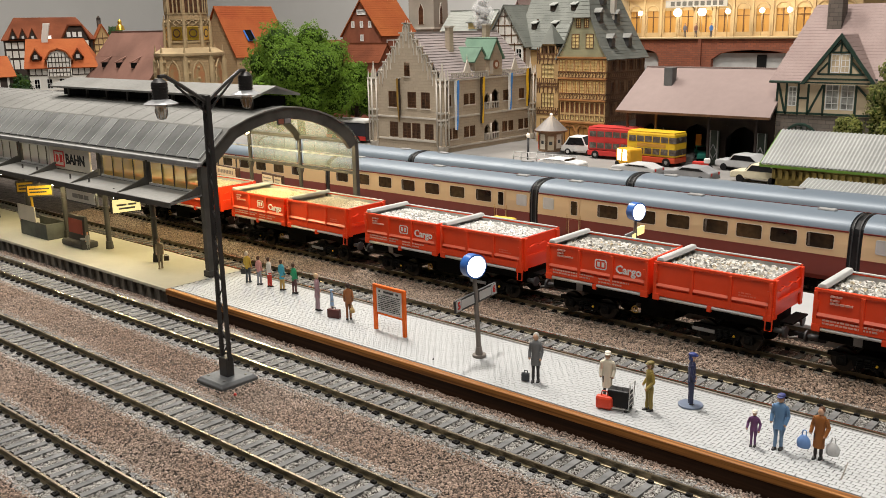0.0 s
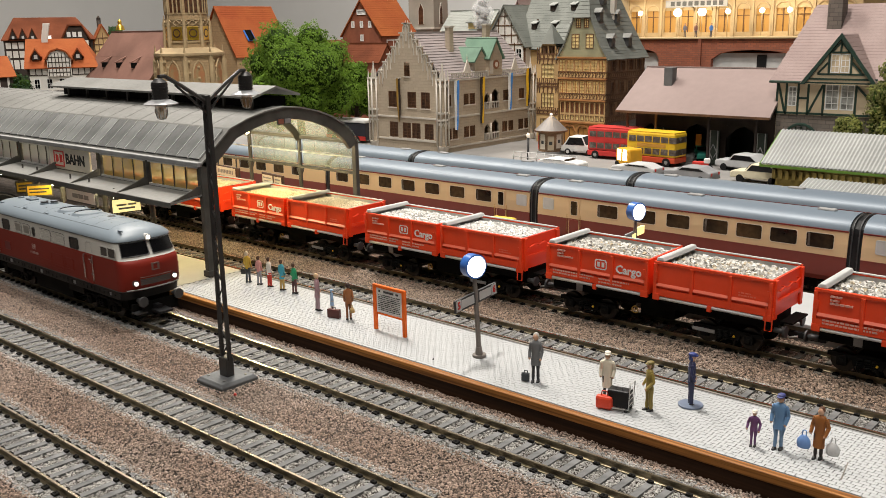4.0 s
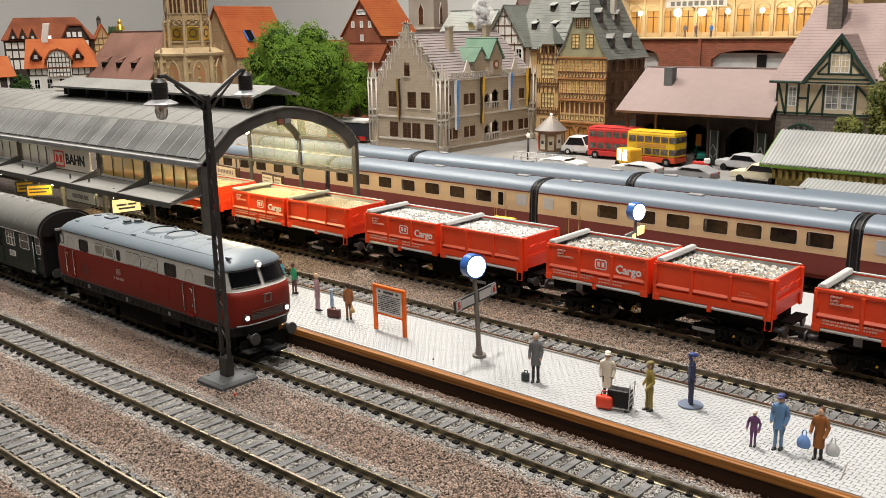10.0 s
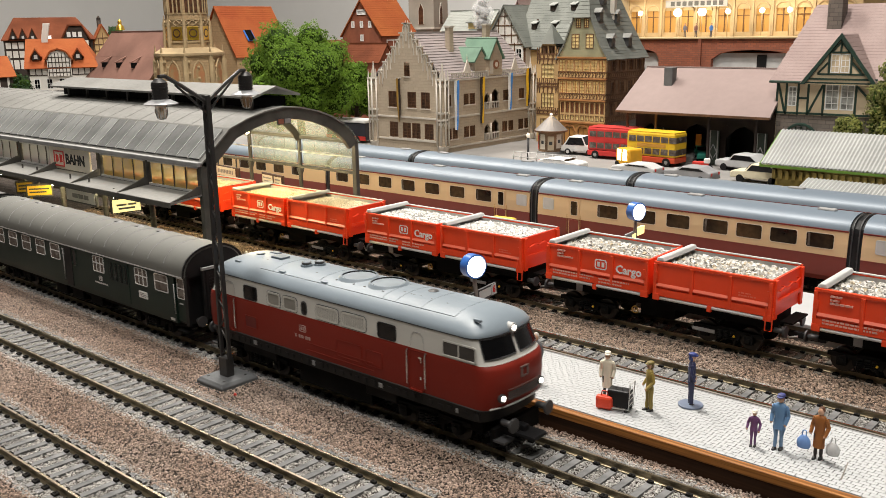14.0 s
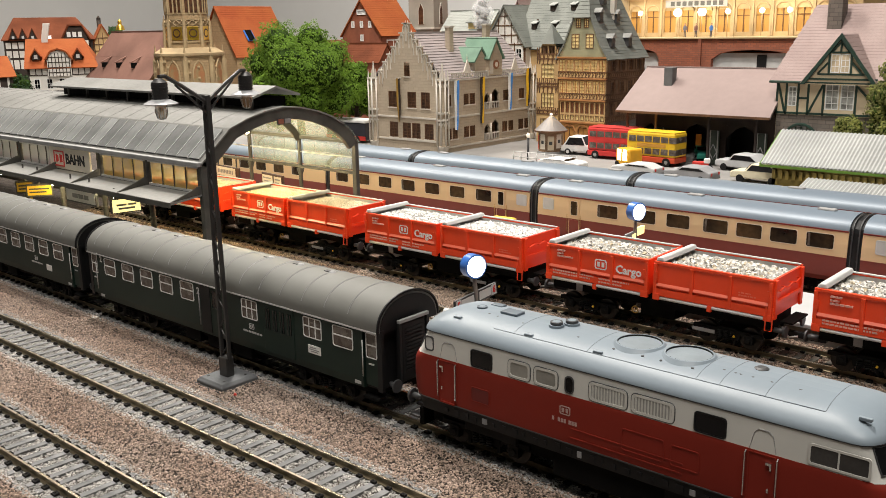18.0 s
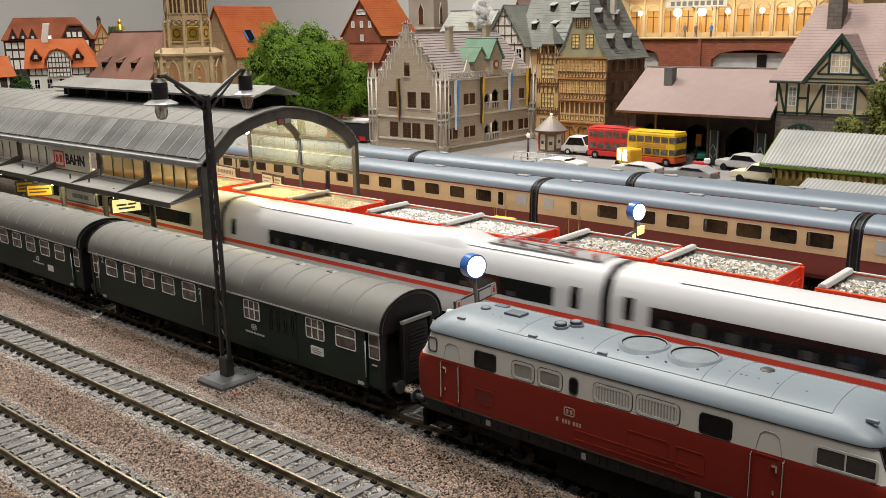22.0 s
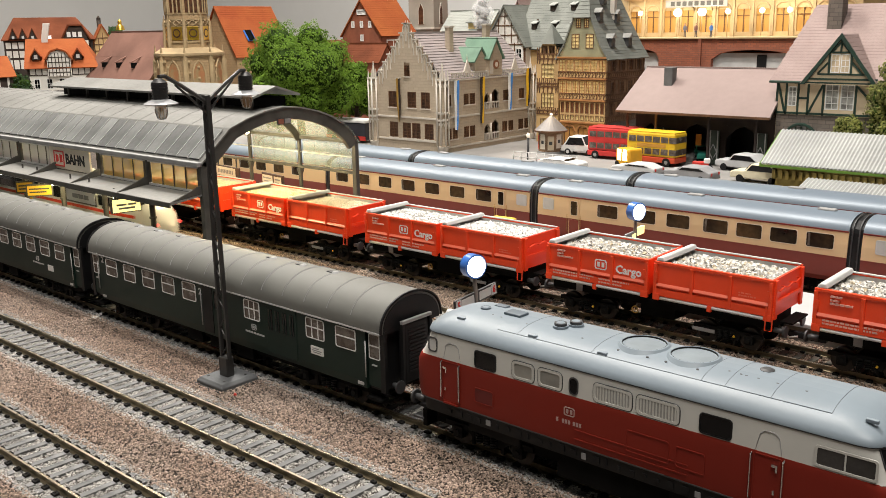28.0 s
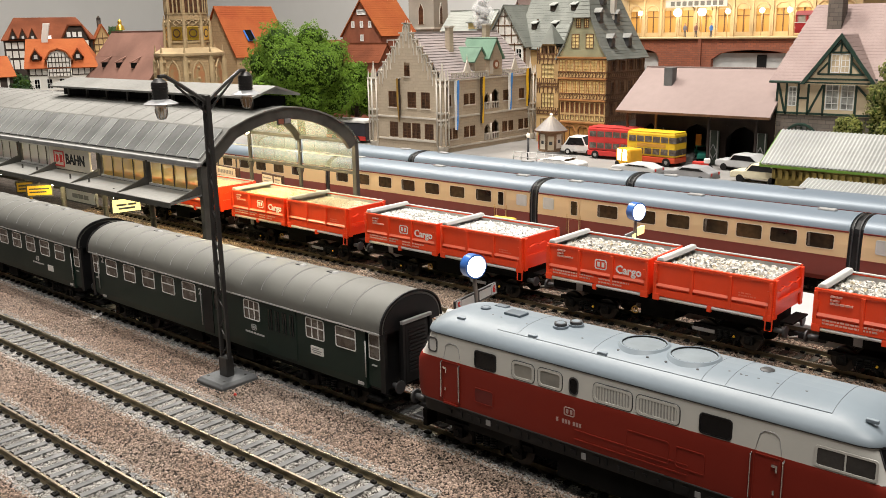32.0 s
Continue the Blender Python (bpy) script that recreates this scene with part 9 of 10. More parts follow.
# ---------- honey-coloured church ----------
ch = thing("stone_church", -1209, 803, 0, 48.8, "honey-coloured gothic church tower with gilt clock faces", "church")
part("tower_base", Mesh().cyl((0, 0, 0), 51, 112, "z", 8, 0, 48, False), M_CHURCH, ch, "eight-sided tower base")
part("base_cornice", Mesh().loft([[(r * math.cos(math.pi * j / 4), r * math.sin(math.pi * j / 4), z) for j in range(8)] for r, z in ((48, 108), (52, 111), (52, 114), (40, 121), (34, 122))], 0, False), M_CHURCHTRIM, ch, "sloping stone ledge")
part("tower_shaft", Mesh().cyl((0, 0, 118), 32.5, 150, "z", 8, 0, 28, False), M_CHURCH, ch, "eight-sided honey stone tower")
for z, r in ((129, 33.6), (151, 32.4), (161, 32.4), (169, 31.6)):
    part("tower_band", Mesh().cyl((0, 0, z), r, 1.8, "z", 8, 0, r, False), M_CHURCHTRIM, ch)
M_STAINED = mat("stained_window", (0.36, 0.16, 0.07), 0.5, var=0.4, scale=500, c2=(0.3, 0.24, 0.12))
for k in range(8):
    a = math.pi * k / 4 + math.pi / 8
    n = pose(0, 0, 0, 0, 0, math.degrees(a) + 90)
    cf = part("clock_panel", Mesh().box(-8.5, 8.5, -30.4, -27.0, 132.5, 152.0), M_GOLD, ch, "square gilt clock panel", 0.4)
    cf.matrix_basis = n
    d = part("dial", Mesh().cyl((0, -30.8, 142.4), 6.4, 0.8, "y", 20), M_BROWNPANE, cf, "dark round dial")
    part("dial_ring", Mesh().cyl((0, -31.1, 142.4), 4.4, 0.5, "y", 20), M_GOLD, cf)
    for e in (-1, 1):
        w = part("parapet_tracery", Mesh().tube((-11 * e, -30.0, 152.5), (0, -30.0, 161), 0.7).tube((0, -30.0, 152.5), (11 * e, -30.0, 161), 0.7), M_CHURCHTRIM, ch)
        w.matrix_basis = n
    for j in (-6.6, 0, 6.6):
        w = part("tall_louvre", Mesh().box(j - 2.2, j + 2.2, -29.4, -26.0, 172, 250), M_BROWNPANE, ch, "tall dark belfry opening")
        w.matrix_basis = n
        w = part("louvre_shaft", Mesh().box(j + 2.4, j + 4.2, -30.4, -26.4, 170, 252), M_CHURCHTRIM, ch)
        w.matrix_basis = n
    a2 = math.pi * k / 4
    ca, sa = math.cos(a2), math.sin(a2)
    part("buttress", Mesh().cyl((33 * ca, 33 * sa, 118), 3.4, 36, "z", 6, 0, 2.4, False), M_CHURCHTRIM, ch)
    part("pinnacle", Mesh().cyl((33 * ca, 33 * sa, 154), 2.6, 15, "z", 4, 0, 0.3, False), M_CHURCHTRIM, ch)
    part("base_buttress", Mesh().cyl((50 * ca, 50 * sa, 0), 5.4, 104, "z", 6, 0, 4.0, False), M_CHURCHTRIM, ch)
    part("base_pinnacle", Mesh().cyl((49 * ca, 49 * sa, 104), 3.6, 22, "z", 4, 0, 0.3, False), M_CHURCHTRIM, ch)
    w = part("pointed_window", Mesh().prism([(-8, 40), (8, 40), (8, 88), (4.5, 97), (0, 102), (-4.5, 97), (-8, 88)], "y", -47.6, -43), M_STAINED, ch, "tall pointed window")
    w.matrix_basis = n
    f = part("window_moulding", Mesh().path([(-9, -47.4, 40), (-9, -47.4, 88), (-5, -47.4, 98.5), (0, -47.4, 104), (5, -47.4, 98.5), (9, -47.4, 88), (9, -47.4, 40)], 1.3), M_CHURCHTRIM, ch)
    f.matrix_basis = n
    for j in range(5):
        w = part("tracery", Mesh().ball((-14 + 6.2 * (j % 2) * (1 if k % 2 else 2.2), -47.0, 70 + 8 * j), 2.6, 7), M_CHURCHTRIM, ch)
        w.matrix_basis = n
nv = simple_house("church_nave", "church nave with faded red-brown roof and tiny hatches", -1452, -1262, 762, 880, 76, 146, "x", M_CHURCH, M_NAVEROOF, [], n=1, hang=6)
for k in range(3):
    xx, yy, zz = -1408 + k * 44, 779, 93
    h = thing("roof_hatch", xx, yy, zz, 0, "small dark roof hatch on the nave", "roof hatch", "roof hatches")
    part("hatch_box", Mesh().box(-1.7, 1.7, -8, 6, -2, 6), M_DARK, h)
    part("hatch_roof", Mesh().prism([(-10, 5.5), (26, 21.5), (26, 22.5), (-10, 7.0)], "x", -2.0, 2.0), M_NAVEROOF, h)

# ---------- houses round the square's far side ----------
simple_house("orange_roof_house", "stone house with steep orange-red roof and a blue skylight", -1322, -1224, 900, 1010, 108, 184, "y", M_CHURCH, M_ORANGEROOF, n=12, hang=3)
sk = thing("roof_skylight", -1240, 940, 132, 90, "small blue roof skylight", "skylight")
part("frame", Mesh().prism([(-6, -4), (6, 12), (6, 14), (-6, -2)], "x", -8, 8), M_BLUE, sk, "", 0.4)
part("pane", Mesh().prism([(-7, -2.4), (5, 13.6), (5, 14.0), (-7, -2.0)], "x", -6, 6), M_GLASS, sk)
bh = simple_house("brown_gable_house", "red-brown shingled gable house with white windows", -1084, -998, 1000, 1075, 137, 188, "y", M_BROWNWALL, M_ORANGEROOF, [], n=10, hang=3)
simple_house("rust_low_house", "low long house with rust-brown roof before the gable house", -1080, -968, 962, 996, 100, 123, "x", M_BROWNWALL, M_REDROOF, n=4, hang=3)
windows(bh, (-1084, 999.4), FRONT, [(21, 28, 146, 156), (40, 47, 146, 156), (58, 65, 146, 156), (34, 54, 165, 173), (40, 47, 126, 136)], M_WHITE, M_LTGREY, (0, 0), None, 2.0, 0.4)
windows(bh, (-998, 1000), SIDE, [(10, 26, 112, 128)], M_WHITE, M_LTGREY, (0, 0), None, 2.0, 0.4)
simple_house("orange_low_house", "low house with orange roof beside the trees", -1010, -870, 1010, 1080, 74, 108, "x", M_WALLWHITE, M_NAVEROOF, n=6)
def slope(t, p0, p1, q0, q1, mroof, n=8):
    return part("roof_slope", roof_plane(Mesh(), p0, p1, q0, q1, n * 3, 0.1), mroof, t)


# large inn, turned to the square
lh = thing("red_roof_inn", -1667, 803, 0, 64.3, "large inn with rust-brown hipped roof and dark gabled dormers", "house", "town houses")
part("front_wall", Mesh().box(-66, 84, 0, 4, 0, 137), M_DARKTIMBER, lh)
part("back_wall", Mesh().box(-66, 84, 92, 96, 0, 137), M_WALLWHITE, lh)
part("side_wall", Mesh().box(80, 84, 4, 92, 0, 137), M_WALLWHITE, lh)
part("side_wall", Mesh().box(-66, -62, 4, 92, 0, 137), M_WALLWHITE, lh)
slope(lh, (-70, -5, 135), (90, -5, 135), (-46, 46, 175), (60, 46, 175), M_REDROOF)
slope(lh, (-70, 100, 135), (90, 100, 135), (-46, 46, 175), (60, 46, 175), M_REDROOF)
slope(lh, (-70, -5, 135), (-70, 100, 135), (-46, 46, 175), (-45, 46, 175), M_REDROOF)
slope(lh, (90, -5, 135), (90, 100, 135), (60, 46, 175), (59, 46, 175), M_REDROOF)
for u in (-49, -33, -17):
    d = part("dormer", Mesh().prism([(u - 6.5, 137), (u + 6.5, 137), (u, 153)], "y", -9, 22), M_DARKTIMBER, lh, "dark boarded dormer")
    part("dormer_roof", Mesh().prism([(u - 8.5, 136), (u, 157), (u + 8.5, 136), (u + 7, 136), (u, 153.5), (u - 7, 136)], "y", -10, 26), M_REDROOF, d)
    part("dormer_window", Mesh().box(u - 2, u + 2, -9.4, -9, 137.5, 142), M_LTGREY, d)
for z0, z1 in ((84, 100), (104, 116), (120, 131)):
    for k in range(9):
        part("wall_panel", Mesh().box(-63 + 10.6 * k, -54.5 + 10.6 * k, -0.5, 0, z0, z1), M_WALLWHITE, lh)
cg = part("cross_gable", Mesh().prism([(33, 118), (76, 118), (76, 137), (66, 158), (45, 158), (33, 137)], "y", -14, 24), M_DARKTIMBER, lh, "dark clipped cross gable")
part("gable_roof", Mesh().prism([(28, 134), (43, 161), (67, 161), (81, 134), (78, 134), (66, 158.4), (45, 158.4), (31, 134)], "y", -17, 40), M_REDROOF, cg)
for u in (43.5, 53, 62.5):
    part("gable_window", Mesh().box(u - 3.2, u + 3.2, -14.5, -14, 139, 148), M_WHITE, cg)
part("white_balcony", Mesh().box(56, 76, -16, -14, 124, 133), M_WALLWHITE, cg)
part("skylight", Mesh().prism([(-4, 141), (-10, 136), (-10.6, 137), (-4.6, 142)], "x", 4, 14), M_WHITE, lh, "pale roof light")

# white half-timbered house with a dark gable end
wh = thing("white_timber_house", -1470, 727, 0, 57.0, "white half-timbered house with orange roof and gabled dormer", "house", "town houses")
facade(wh, (-44, 0), FRONT, 104, 0, 93, [(6 + 19 * k, 15 + 19 * k, 58, 74) for k in range(5)], M_WALLWHITE, M_WHITE, M_GLASS, name="front_wall")
part("back_wall", Mesh().box(-44, 60, 82, 85, 0, 93), M_WALLWHITE, wh)
part("gable_wall", Mesh().prism([(0, 0), (85, 0), (85, 93), (42, 134), (0, 93)], "x", -47, -44), M_DARKTIMBER, wh, "dark timbered gable end")
part("side_wall", Mesh().box(57, 60, 3, 82, 0, 91), M_WALLWHITE, wh)
slope(wh, (64, -6, 91), (64, 91, 91), (40, 42, 137), (39.5, 42, 137), M_ORANGEROOF)
slope(wh, (-50, -6, 91), (64, -6, 91), (-50, 42, 137), (40, 42, 137), M_ORANGEROOF)
slope(wh, (-50, 91, 91), (64, 91, 91), (-50, 42, 137), (40, 42, 137), M_ORANGEROOF)
for z in (40, 54, 80, 92):
    part("beam", Mesh().box(-44, 60, -0.9, 0, z - 0.9, z + 0.9), M_DARKTIMBER, wh)
for k in range(12):
    part("beam", Mesh().box(-44 + 9.3 * k, -42.6 + 9.3 * k, -0.8, 0, 80, 92), M_DARKTIMBER, wh)
dg = part("dormer_gable", Mesh().prism([(-15, 78), (21, 78), (21, 108), (13, 116), (3, 119), (-7, 116), (-15, 108)], "y", -5, 30), M_WALLWHITE, wh, "white half-timbered dormer gable")
part("dormer_roof", Mesh().prism([(-19, 104), (-9, 118.5), (3, 122.5), (15, 118.5), (25, 104), (22.5, 104), (13.4, 116.6), (3, 120), (-7.4, 116.6), (-16.5, 104)], "y", -8, 40), M_ORANGEROOF, dg)
for z in (84, 92, 100, 108):
    part("beam", Mesh().box(-14, 20, -5.7, -5, z - 0.6, z + 0.6), M_DARKTIMBER, dg)
for u in (-13, -7.5, -2, 3, 8, 13.5, 19):
    part("beam", Mesh().box(u - 0.6, u + 0.6, -5.6, -5, 78, 108 if abs(u - 3) > 12 else 115), M_DARKTIMBER, dg)
for u in (-32, 32):
    d = part("roof_dormer", Mesh().prism([(u - 5.5, 104), (u + 5.5, 104), (u + 5.5, 112), (u, 119), (u - 5.5, 112)], "y", 4, 30), M_DARKTIMBER, wh, "small dark roof dormer")
    part("dormer_roof", Mesh().prism([(u - 9, 109), (u, 123), (u + 9, 109), (u + 7, 109), (u, 120), (u - 7, 109)], "y", 1, 34), M_ORANGEROOF, d)
    part("dormer_window", Mesh().box(u - 2.6, u + 2.6, 3.5, 4, 106, 112), M_LTGREY, d)
for z0, z1, ya, yb in ((34, 50, 3, 82), (54, 70, 3, 82), (74, 90, 3, 82), (95, 108, 18, 68), (112, 122, 31, 55)):
    n_ = int((yb - ya) / 9)
    for k in range(n_):
        y0 = ya + (yb - ya) * k / n_
        part("gable_panel", Mesh().box(-47.5, -47, y0 + 1.2, y0 + (yb - ya) / n_ - 1.2, z0, z1), M_WALLWHITE, wh)
cm = part("chimney", Mesh().loft([[(x - 5, 36, z), (x + 5, 36, z), (x + 5, 46, z), (x - 5, 46, z)] for x, z in ((-20, 118), (-20, 138), (-19, 142), (-15, 162))], 0, False), M_WALLWHITE, wh, "white leaning chimney", 0.5)

oh = thing("dark_timber_house", -1427, 631, 0, 66.2, "dark half-timbered house with orange roof at the layout's edge", "house", "town houses")
part("front_wall", Mesh().box(-60, 2, 0, 3, 0, 84), M_DARKTIMBER, oh)
part("side_wall", Mesh().prism([(3, 0), (70, 0), (70, 84), (38, 113), (3, 84)], "x", -1, 2), M_DARKTIMBER, oh)
part("back_wall", Mesh().box(-60, 2, 70, 73, 0, 84), M_WALLWHITE, oh)
slope(oh, (-70, -5, 81), (8, -5, 83), (-70, 36, 114), (-2, 36, 113), M_ORANGEROOF)
slope(oh, (-70, 78, 81), (8, 78, 83), (-70, 36, 114), (-2, 36, 113), M_ORANGEROOF)
for k in range(5):
    part("beam", Mesh().box(-58 + 13 * k, -55 + 13 * k, -0.6, 0, 30, 82), M_WALLWHITE, oh)

gh2 = thing("ochre_gable_house", -1662, 921, 0, 66, "ochre half-timbered gable houses beside the nave", "house", "town houses")
part("wall", Mesh().prism([(-24, 0), (16, 0), (16, 124), (-4, 158), (-24, 124)], "y", 0, 50), M_OCHRE, gh2)
part("roof", Mesh().prism([(-27, 120), (-4, 162), (19, 120), (16.5, 120), (-4, 158.5), (-24.5, 120)], "y", -3, 53), M_ORANGEROOF, gh2)
for z in (100, 112, 124, 136):
    part("beam", Mesh().box(-22 + max(0, z - 124) * 0.6, 14 - max(0, z - 124) * 0.6, -0.8, 0, z - 0.8, z + 0.8), M_TIMBER, gh2)
for u in (-20, -12, -4, 4, 12):
    part("beam", Mesh().box(u - 0.7, u + 0.7, -0.7, 0, 80, 124 + max(0, 18 - abs(u + 4)) * 1.2), M_TIMBER, gh2)
for u in (-8, 0):
    part("window", Mesh().box(u - 2, u + 2, -0.5, 0, 114, 121), M_YPANE, gh2)

cs = thing("hill_castle", -1739, 988, 0, 60.4, "dark wooded castle knoll with a small gilded roof", "castle")
rc = np.random.default_rng(12)
kn = Mesh()
kn.loft([[((62 - 4.6 * k + 4 * math.sin(j * 2.3 + k)) * math.cos(2 * math.pi * j / 18), (50 - 3.6 * k) * math.sin(2 * math.pi * j / 18), 14 * k + 5 * math.sin(j * 2.3)) for j in range(18)] for k in range(12)], 0, True)
part("knoll", kn, M_DKLEAF, cs)
part("tower", Mesh().cyl((-30, -4, 140), 4, 32, "z", 8), M_DARKTIMBER, cs)
part("tower_roof", Mesh().cyl((-30, -4, 172), 5, 7, "z", 8, 0, 0.5), M_DARKTIMBER, cs)
part("gilt_roof", Mesh().loft([[(9 + r * math.cos(a), -34 + r * math.sin(a), z) for a in [2 * math.pi * j / 10 for j in range(10)]] for r, z in ((9, 150), (8, 154), (7, 158), (3.5, 161), (4, 165), (2.5, 169), (0.5, 171))], 0, True), M_GOLD, cs, "gilded roof")

# ---------- square: kiosk, buses, cars ----------
kp = thing("advertising_column", -607, 880, 0, 0, "round advertising column with posters and pale cone roof", "advertising column")
part("drum", Mesh().cyl((0, 0, 0), 14.5, 26, "z", 24), mat("poster_brown", (0.25, 0.15, 0.08), 0.7, var=0.3, scale=300), kp)
part("base_ring", Mesh().cyl((0, 0, 0), 15.5, 3, "z", 24), M_GREY, kp)
part("roof", Mesh().cyl((0, 0, 27), 19, 17, "z", 24, 0, 1.0, False), mat("grey_cone_roof", (0.2, 0.185, 0.18), 0.5, var=0.1, scale=80), kp, "grey cone roof")
# glowing ball stands in for the bright glint on the cone
part("lit_globe", Mesh().ball((0, 0, 45), 1.7, 10), glow("kiosk_roof_glint", (1.0, 0.95, 0.85), 0.7), kp, "small glowing ball standing in for a glint on the roof")
part("roof_rim", Mesh().cyl((0, 0, 25.4), 19.4, 1.8, "z", 24), M_TIMBER, kp)
for a0, c, z0, z1 in ((-150, (0.6, 0.1, 0.05), 5, 22), (-110, (0.65, 0.6, 0.5), 6, 23), (-70, (0.5, 0.42, 0.3), 5, 21), (-30, (0.55, 0.5, 0.42), 7, 23)):
    pts = [(14.8 * math.cos(radians(a0 + 7 * k)), 14.8 * math.sin(radians(a0 + 7 * k))) for k in range(5)]
    po = part("poster", Mesh().loft([[(x, y, z) for x, y in pts] for z in (z0, z1)], 0, True, False, False), paint(c), kp, "paper poster")
    part("print", Mesh().loft([[(x * 1.012, y * 1.012, z) for x, y in pts[1:4]] for z in (z0 + 6, z0 + 10)], 0, True, False, False), M_DKGREY, po)


def bus(x, y, rz, c_top, c_low, label):
    t = thing("double_decker_bus", x, y, 0, rz, label, "bus", "double-decker buses")
    m1, m2 = paint(c_top), paint(c_low)
    L, W = 29.0, 12.0
    part("lower_body", Mesh().box(-L, L, -W, W, 3.5, 9.5), m2, t, "", 1.0)
    part("upper_body", Mesh().box(-L, L, -W, W, 9.6, 34.4), m1, t, "", 1.8)
    part("roof", Mesh().box(-L + 1, L - 1, -W + 0.8, W - 0.8, 34.4, 35.4), m1, t, "", 0.5)
    for z0, z1 in ((12, 18), (24.5, 30.5)):
        for k in range(6):
            a = -L + 3 + k * 9.6
            part("window", Mesh().box(a, a + 8.2, -W - 0.3, -W + 0.1, z0, z1), M_COACH_WIN, t)
        part("end_window", Mesh().box(L - 0.1, L + 0.3, -W + 2, W - 2, z0, z1), M_COACH_WIN, t)
    for k in (-19, 19):
        w = part("wheel", Mesh().cyl((k, -W - 0.3, 4.6), 4.6, 2.5, "y", 18), M_BLACK, t)
        part("hub", Mesh().cyl((k, -W - 0.6, 4.6), 2.0, 0.4, "y", 12), M_GREY, w)
        part("wheel", Mesh().cyl((k, W - 2.2, 4.6), 4.6, 2.5, "y", 18), M_BLACK, t)
    part("advert_panel", Mesh().box(-16, 18, -W - 0.25, -W + 0.1, 19.4, 23), paint((0.6, 0.3, 0.05)) if c_top[1] > 0.2 else m1, t)
    return t


bus(-522, 882, 2, (0.6, 0.035, 0.03), (0.6, 0.035, 0.03), "red double-decker bus parked on the square")
bus(-466, 870, -3, (0.8, 0.5, 0.02), (0.6, 0.07, 0.02), "yellow double-decker bus with red skirt on the square")


def car(x, y, rz, c, label, L=25.0, W=10.2, H=16.5, van=False):
    t = thing("parked_car", x, y, 0, rz, label, "car", "parked cars")
    p_ = paint(c)
    prof = [(-L, 4), (L, 4), (L, 9.5), (L - 3, 10.8), (L * 0.42, 11.5), (L * 0.2, H), (-L * 0.55, H), (-L * 0.85, 11.5), (-L, 10.5)] if not van else [(-L, 3.5), (L, 3.5), (L, 11), (L - 4, 13), (L - 8, H), (-L + 1, H), (-L, H - 2)]
    part("body", Mesh().prism(prof, "y", -W, W), p_, t, "", 1.2)
    part("side_glass", Mesh().prism([(L * 0.34, 11.6), (L * 0.17, H - 1), (-L * 0.5, H - 1), (-L * 0.74, 11.6)], "y", -W - 0.2, W + 0.2), M_GLASS, t)
    part("windscreen", Mesh().prism([(L * 0.43, 11.8), (L * 0.22, H - 0.2), (L * 0.18, H - 0.6), (L * 0.38, 11.8)], "y", -W + 1, W - 1), M_GLASS, t)
    for k in (-L * 0.6, L * 0.6):
        for e in (-W - 0.2, W - 1.8):
            w = part("wheel", Mesh().cyl((k, e, 3.7), 3.7, 2.0, "y", 16), M_BLACK, t)
            part("rim", Mesh().cyl((k, e - 0.15, 3.7), 2.0, 0.3, "y", 12), M_LTGREY, w)
    for e in (-W + 1.5, W - 4.0):
        part("tail_light", Mesh().box(-L - 0.3, -L + 0.2, e, e + 2.5, 8, 10.5), M_REDSIGN, t)
    part("bumper", Mesh().box(-L - 0.6, -L + 0.8, -W + 0.6, W - 0.6, 4.2, 6.2), M_GREY, t, "", 0.3)
    return t


car(-374, 878, 172, (0.5, 0.51, 0.52), "silver estate car with roof box parked by the shed", 26, 10.5, 17.5)
car(-437, 925, -60, (0.02, 0.3, 0.22), "green and white patrol car in front of the shed bay", 22, 10, 15)
car(-572, 892, 10, (0.7, 0.7, 0.68), "white off-road car beside the red bus", 22, 11, 21, False)
car(-386, 790, 178, (0.3, 0.3, 0.31), "grey car at the square's edge behind the train", 24, 10, 15)
car(-440, 785, 178, (0.55, 0.55, 0.55), "pale grey saloon at the square's edge", 24, 10, 14)
car(-332, 820, 176, (0.72, 0.66, 0.48), "cream estate car by the goods shed", 26, 10, 18)
car(-520, 776, 0, (0.75, 0.75, 0.75), "white saloon half hidden by the train", 24, 10, 13)
lb = thing("lit_taxi_van", -478, 835, 0, -20, "yellow van with glaring white lamps", "van")
part("body", Mesh().box(-11, 11, -9, 9, 3, 20), paint((0.8, 0.4, 0.02)), lb, "", 2.0)
for e in (-5, 4):
    part("lamp", Mesh().box(e - 2.6, e + 2.6, -9.6, -9.0, 8, 19), glow("glaring_lamp", (1.0, 0.9, 0.65), 8.0), lb, "glaring white lamp")
for k in (-8, 8):
    part("wheel", Mesh().cyl((k, -9.4, 3.4), 3.4, 2, "y", 14), M_BLACK, lb)
mb = thing("motorcycle", -404, 846, 0, 20, "red and white motorcycle parked by the cars", "motorcycle")
part("frame", Mesh().box(-8, 8, -2, 2, 4, 11), M_REDSIGN, mb, "", 1.2)
for k in (-8, 8):
    part("wheel", Mesh().cyl((k, -1, 4), 4, 2, "y", 16), M_BLACK, mb)
part("fairing", Mesh().box(3, 9, -2.5, 2.5, 9, 14), M_WHITE, mb, "", 1.0)
fn = thing("street_railing", -560, 800, 0, 2, "pale tubular street railing along the square", "railing")
for k in range(9):
    part("rail_post", Mesh().cyl((-40 + k * 10, 0, 0), 0.6, 12, "z", 6), M_LTGREY, fn)
for z in (6, 11.5):
    part("rail_bar", Mesh().tube((-40, 0, z), (40, 0, z), 0.5), M_LTGREY, fn)
lc = thing("street_lamp", -590, 812, 0, 0, "short dark street lamp with lit globe", "street lamp")
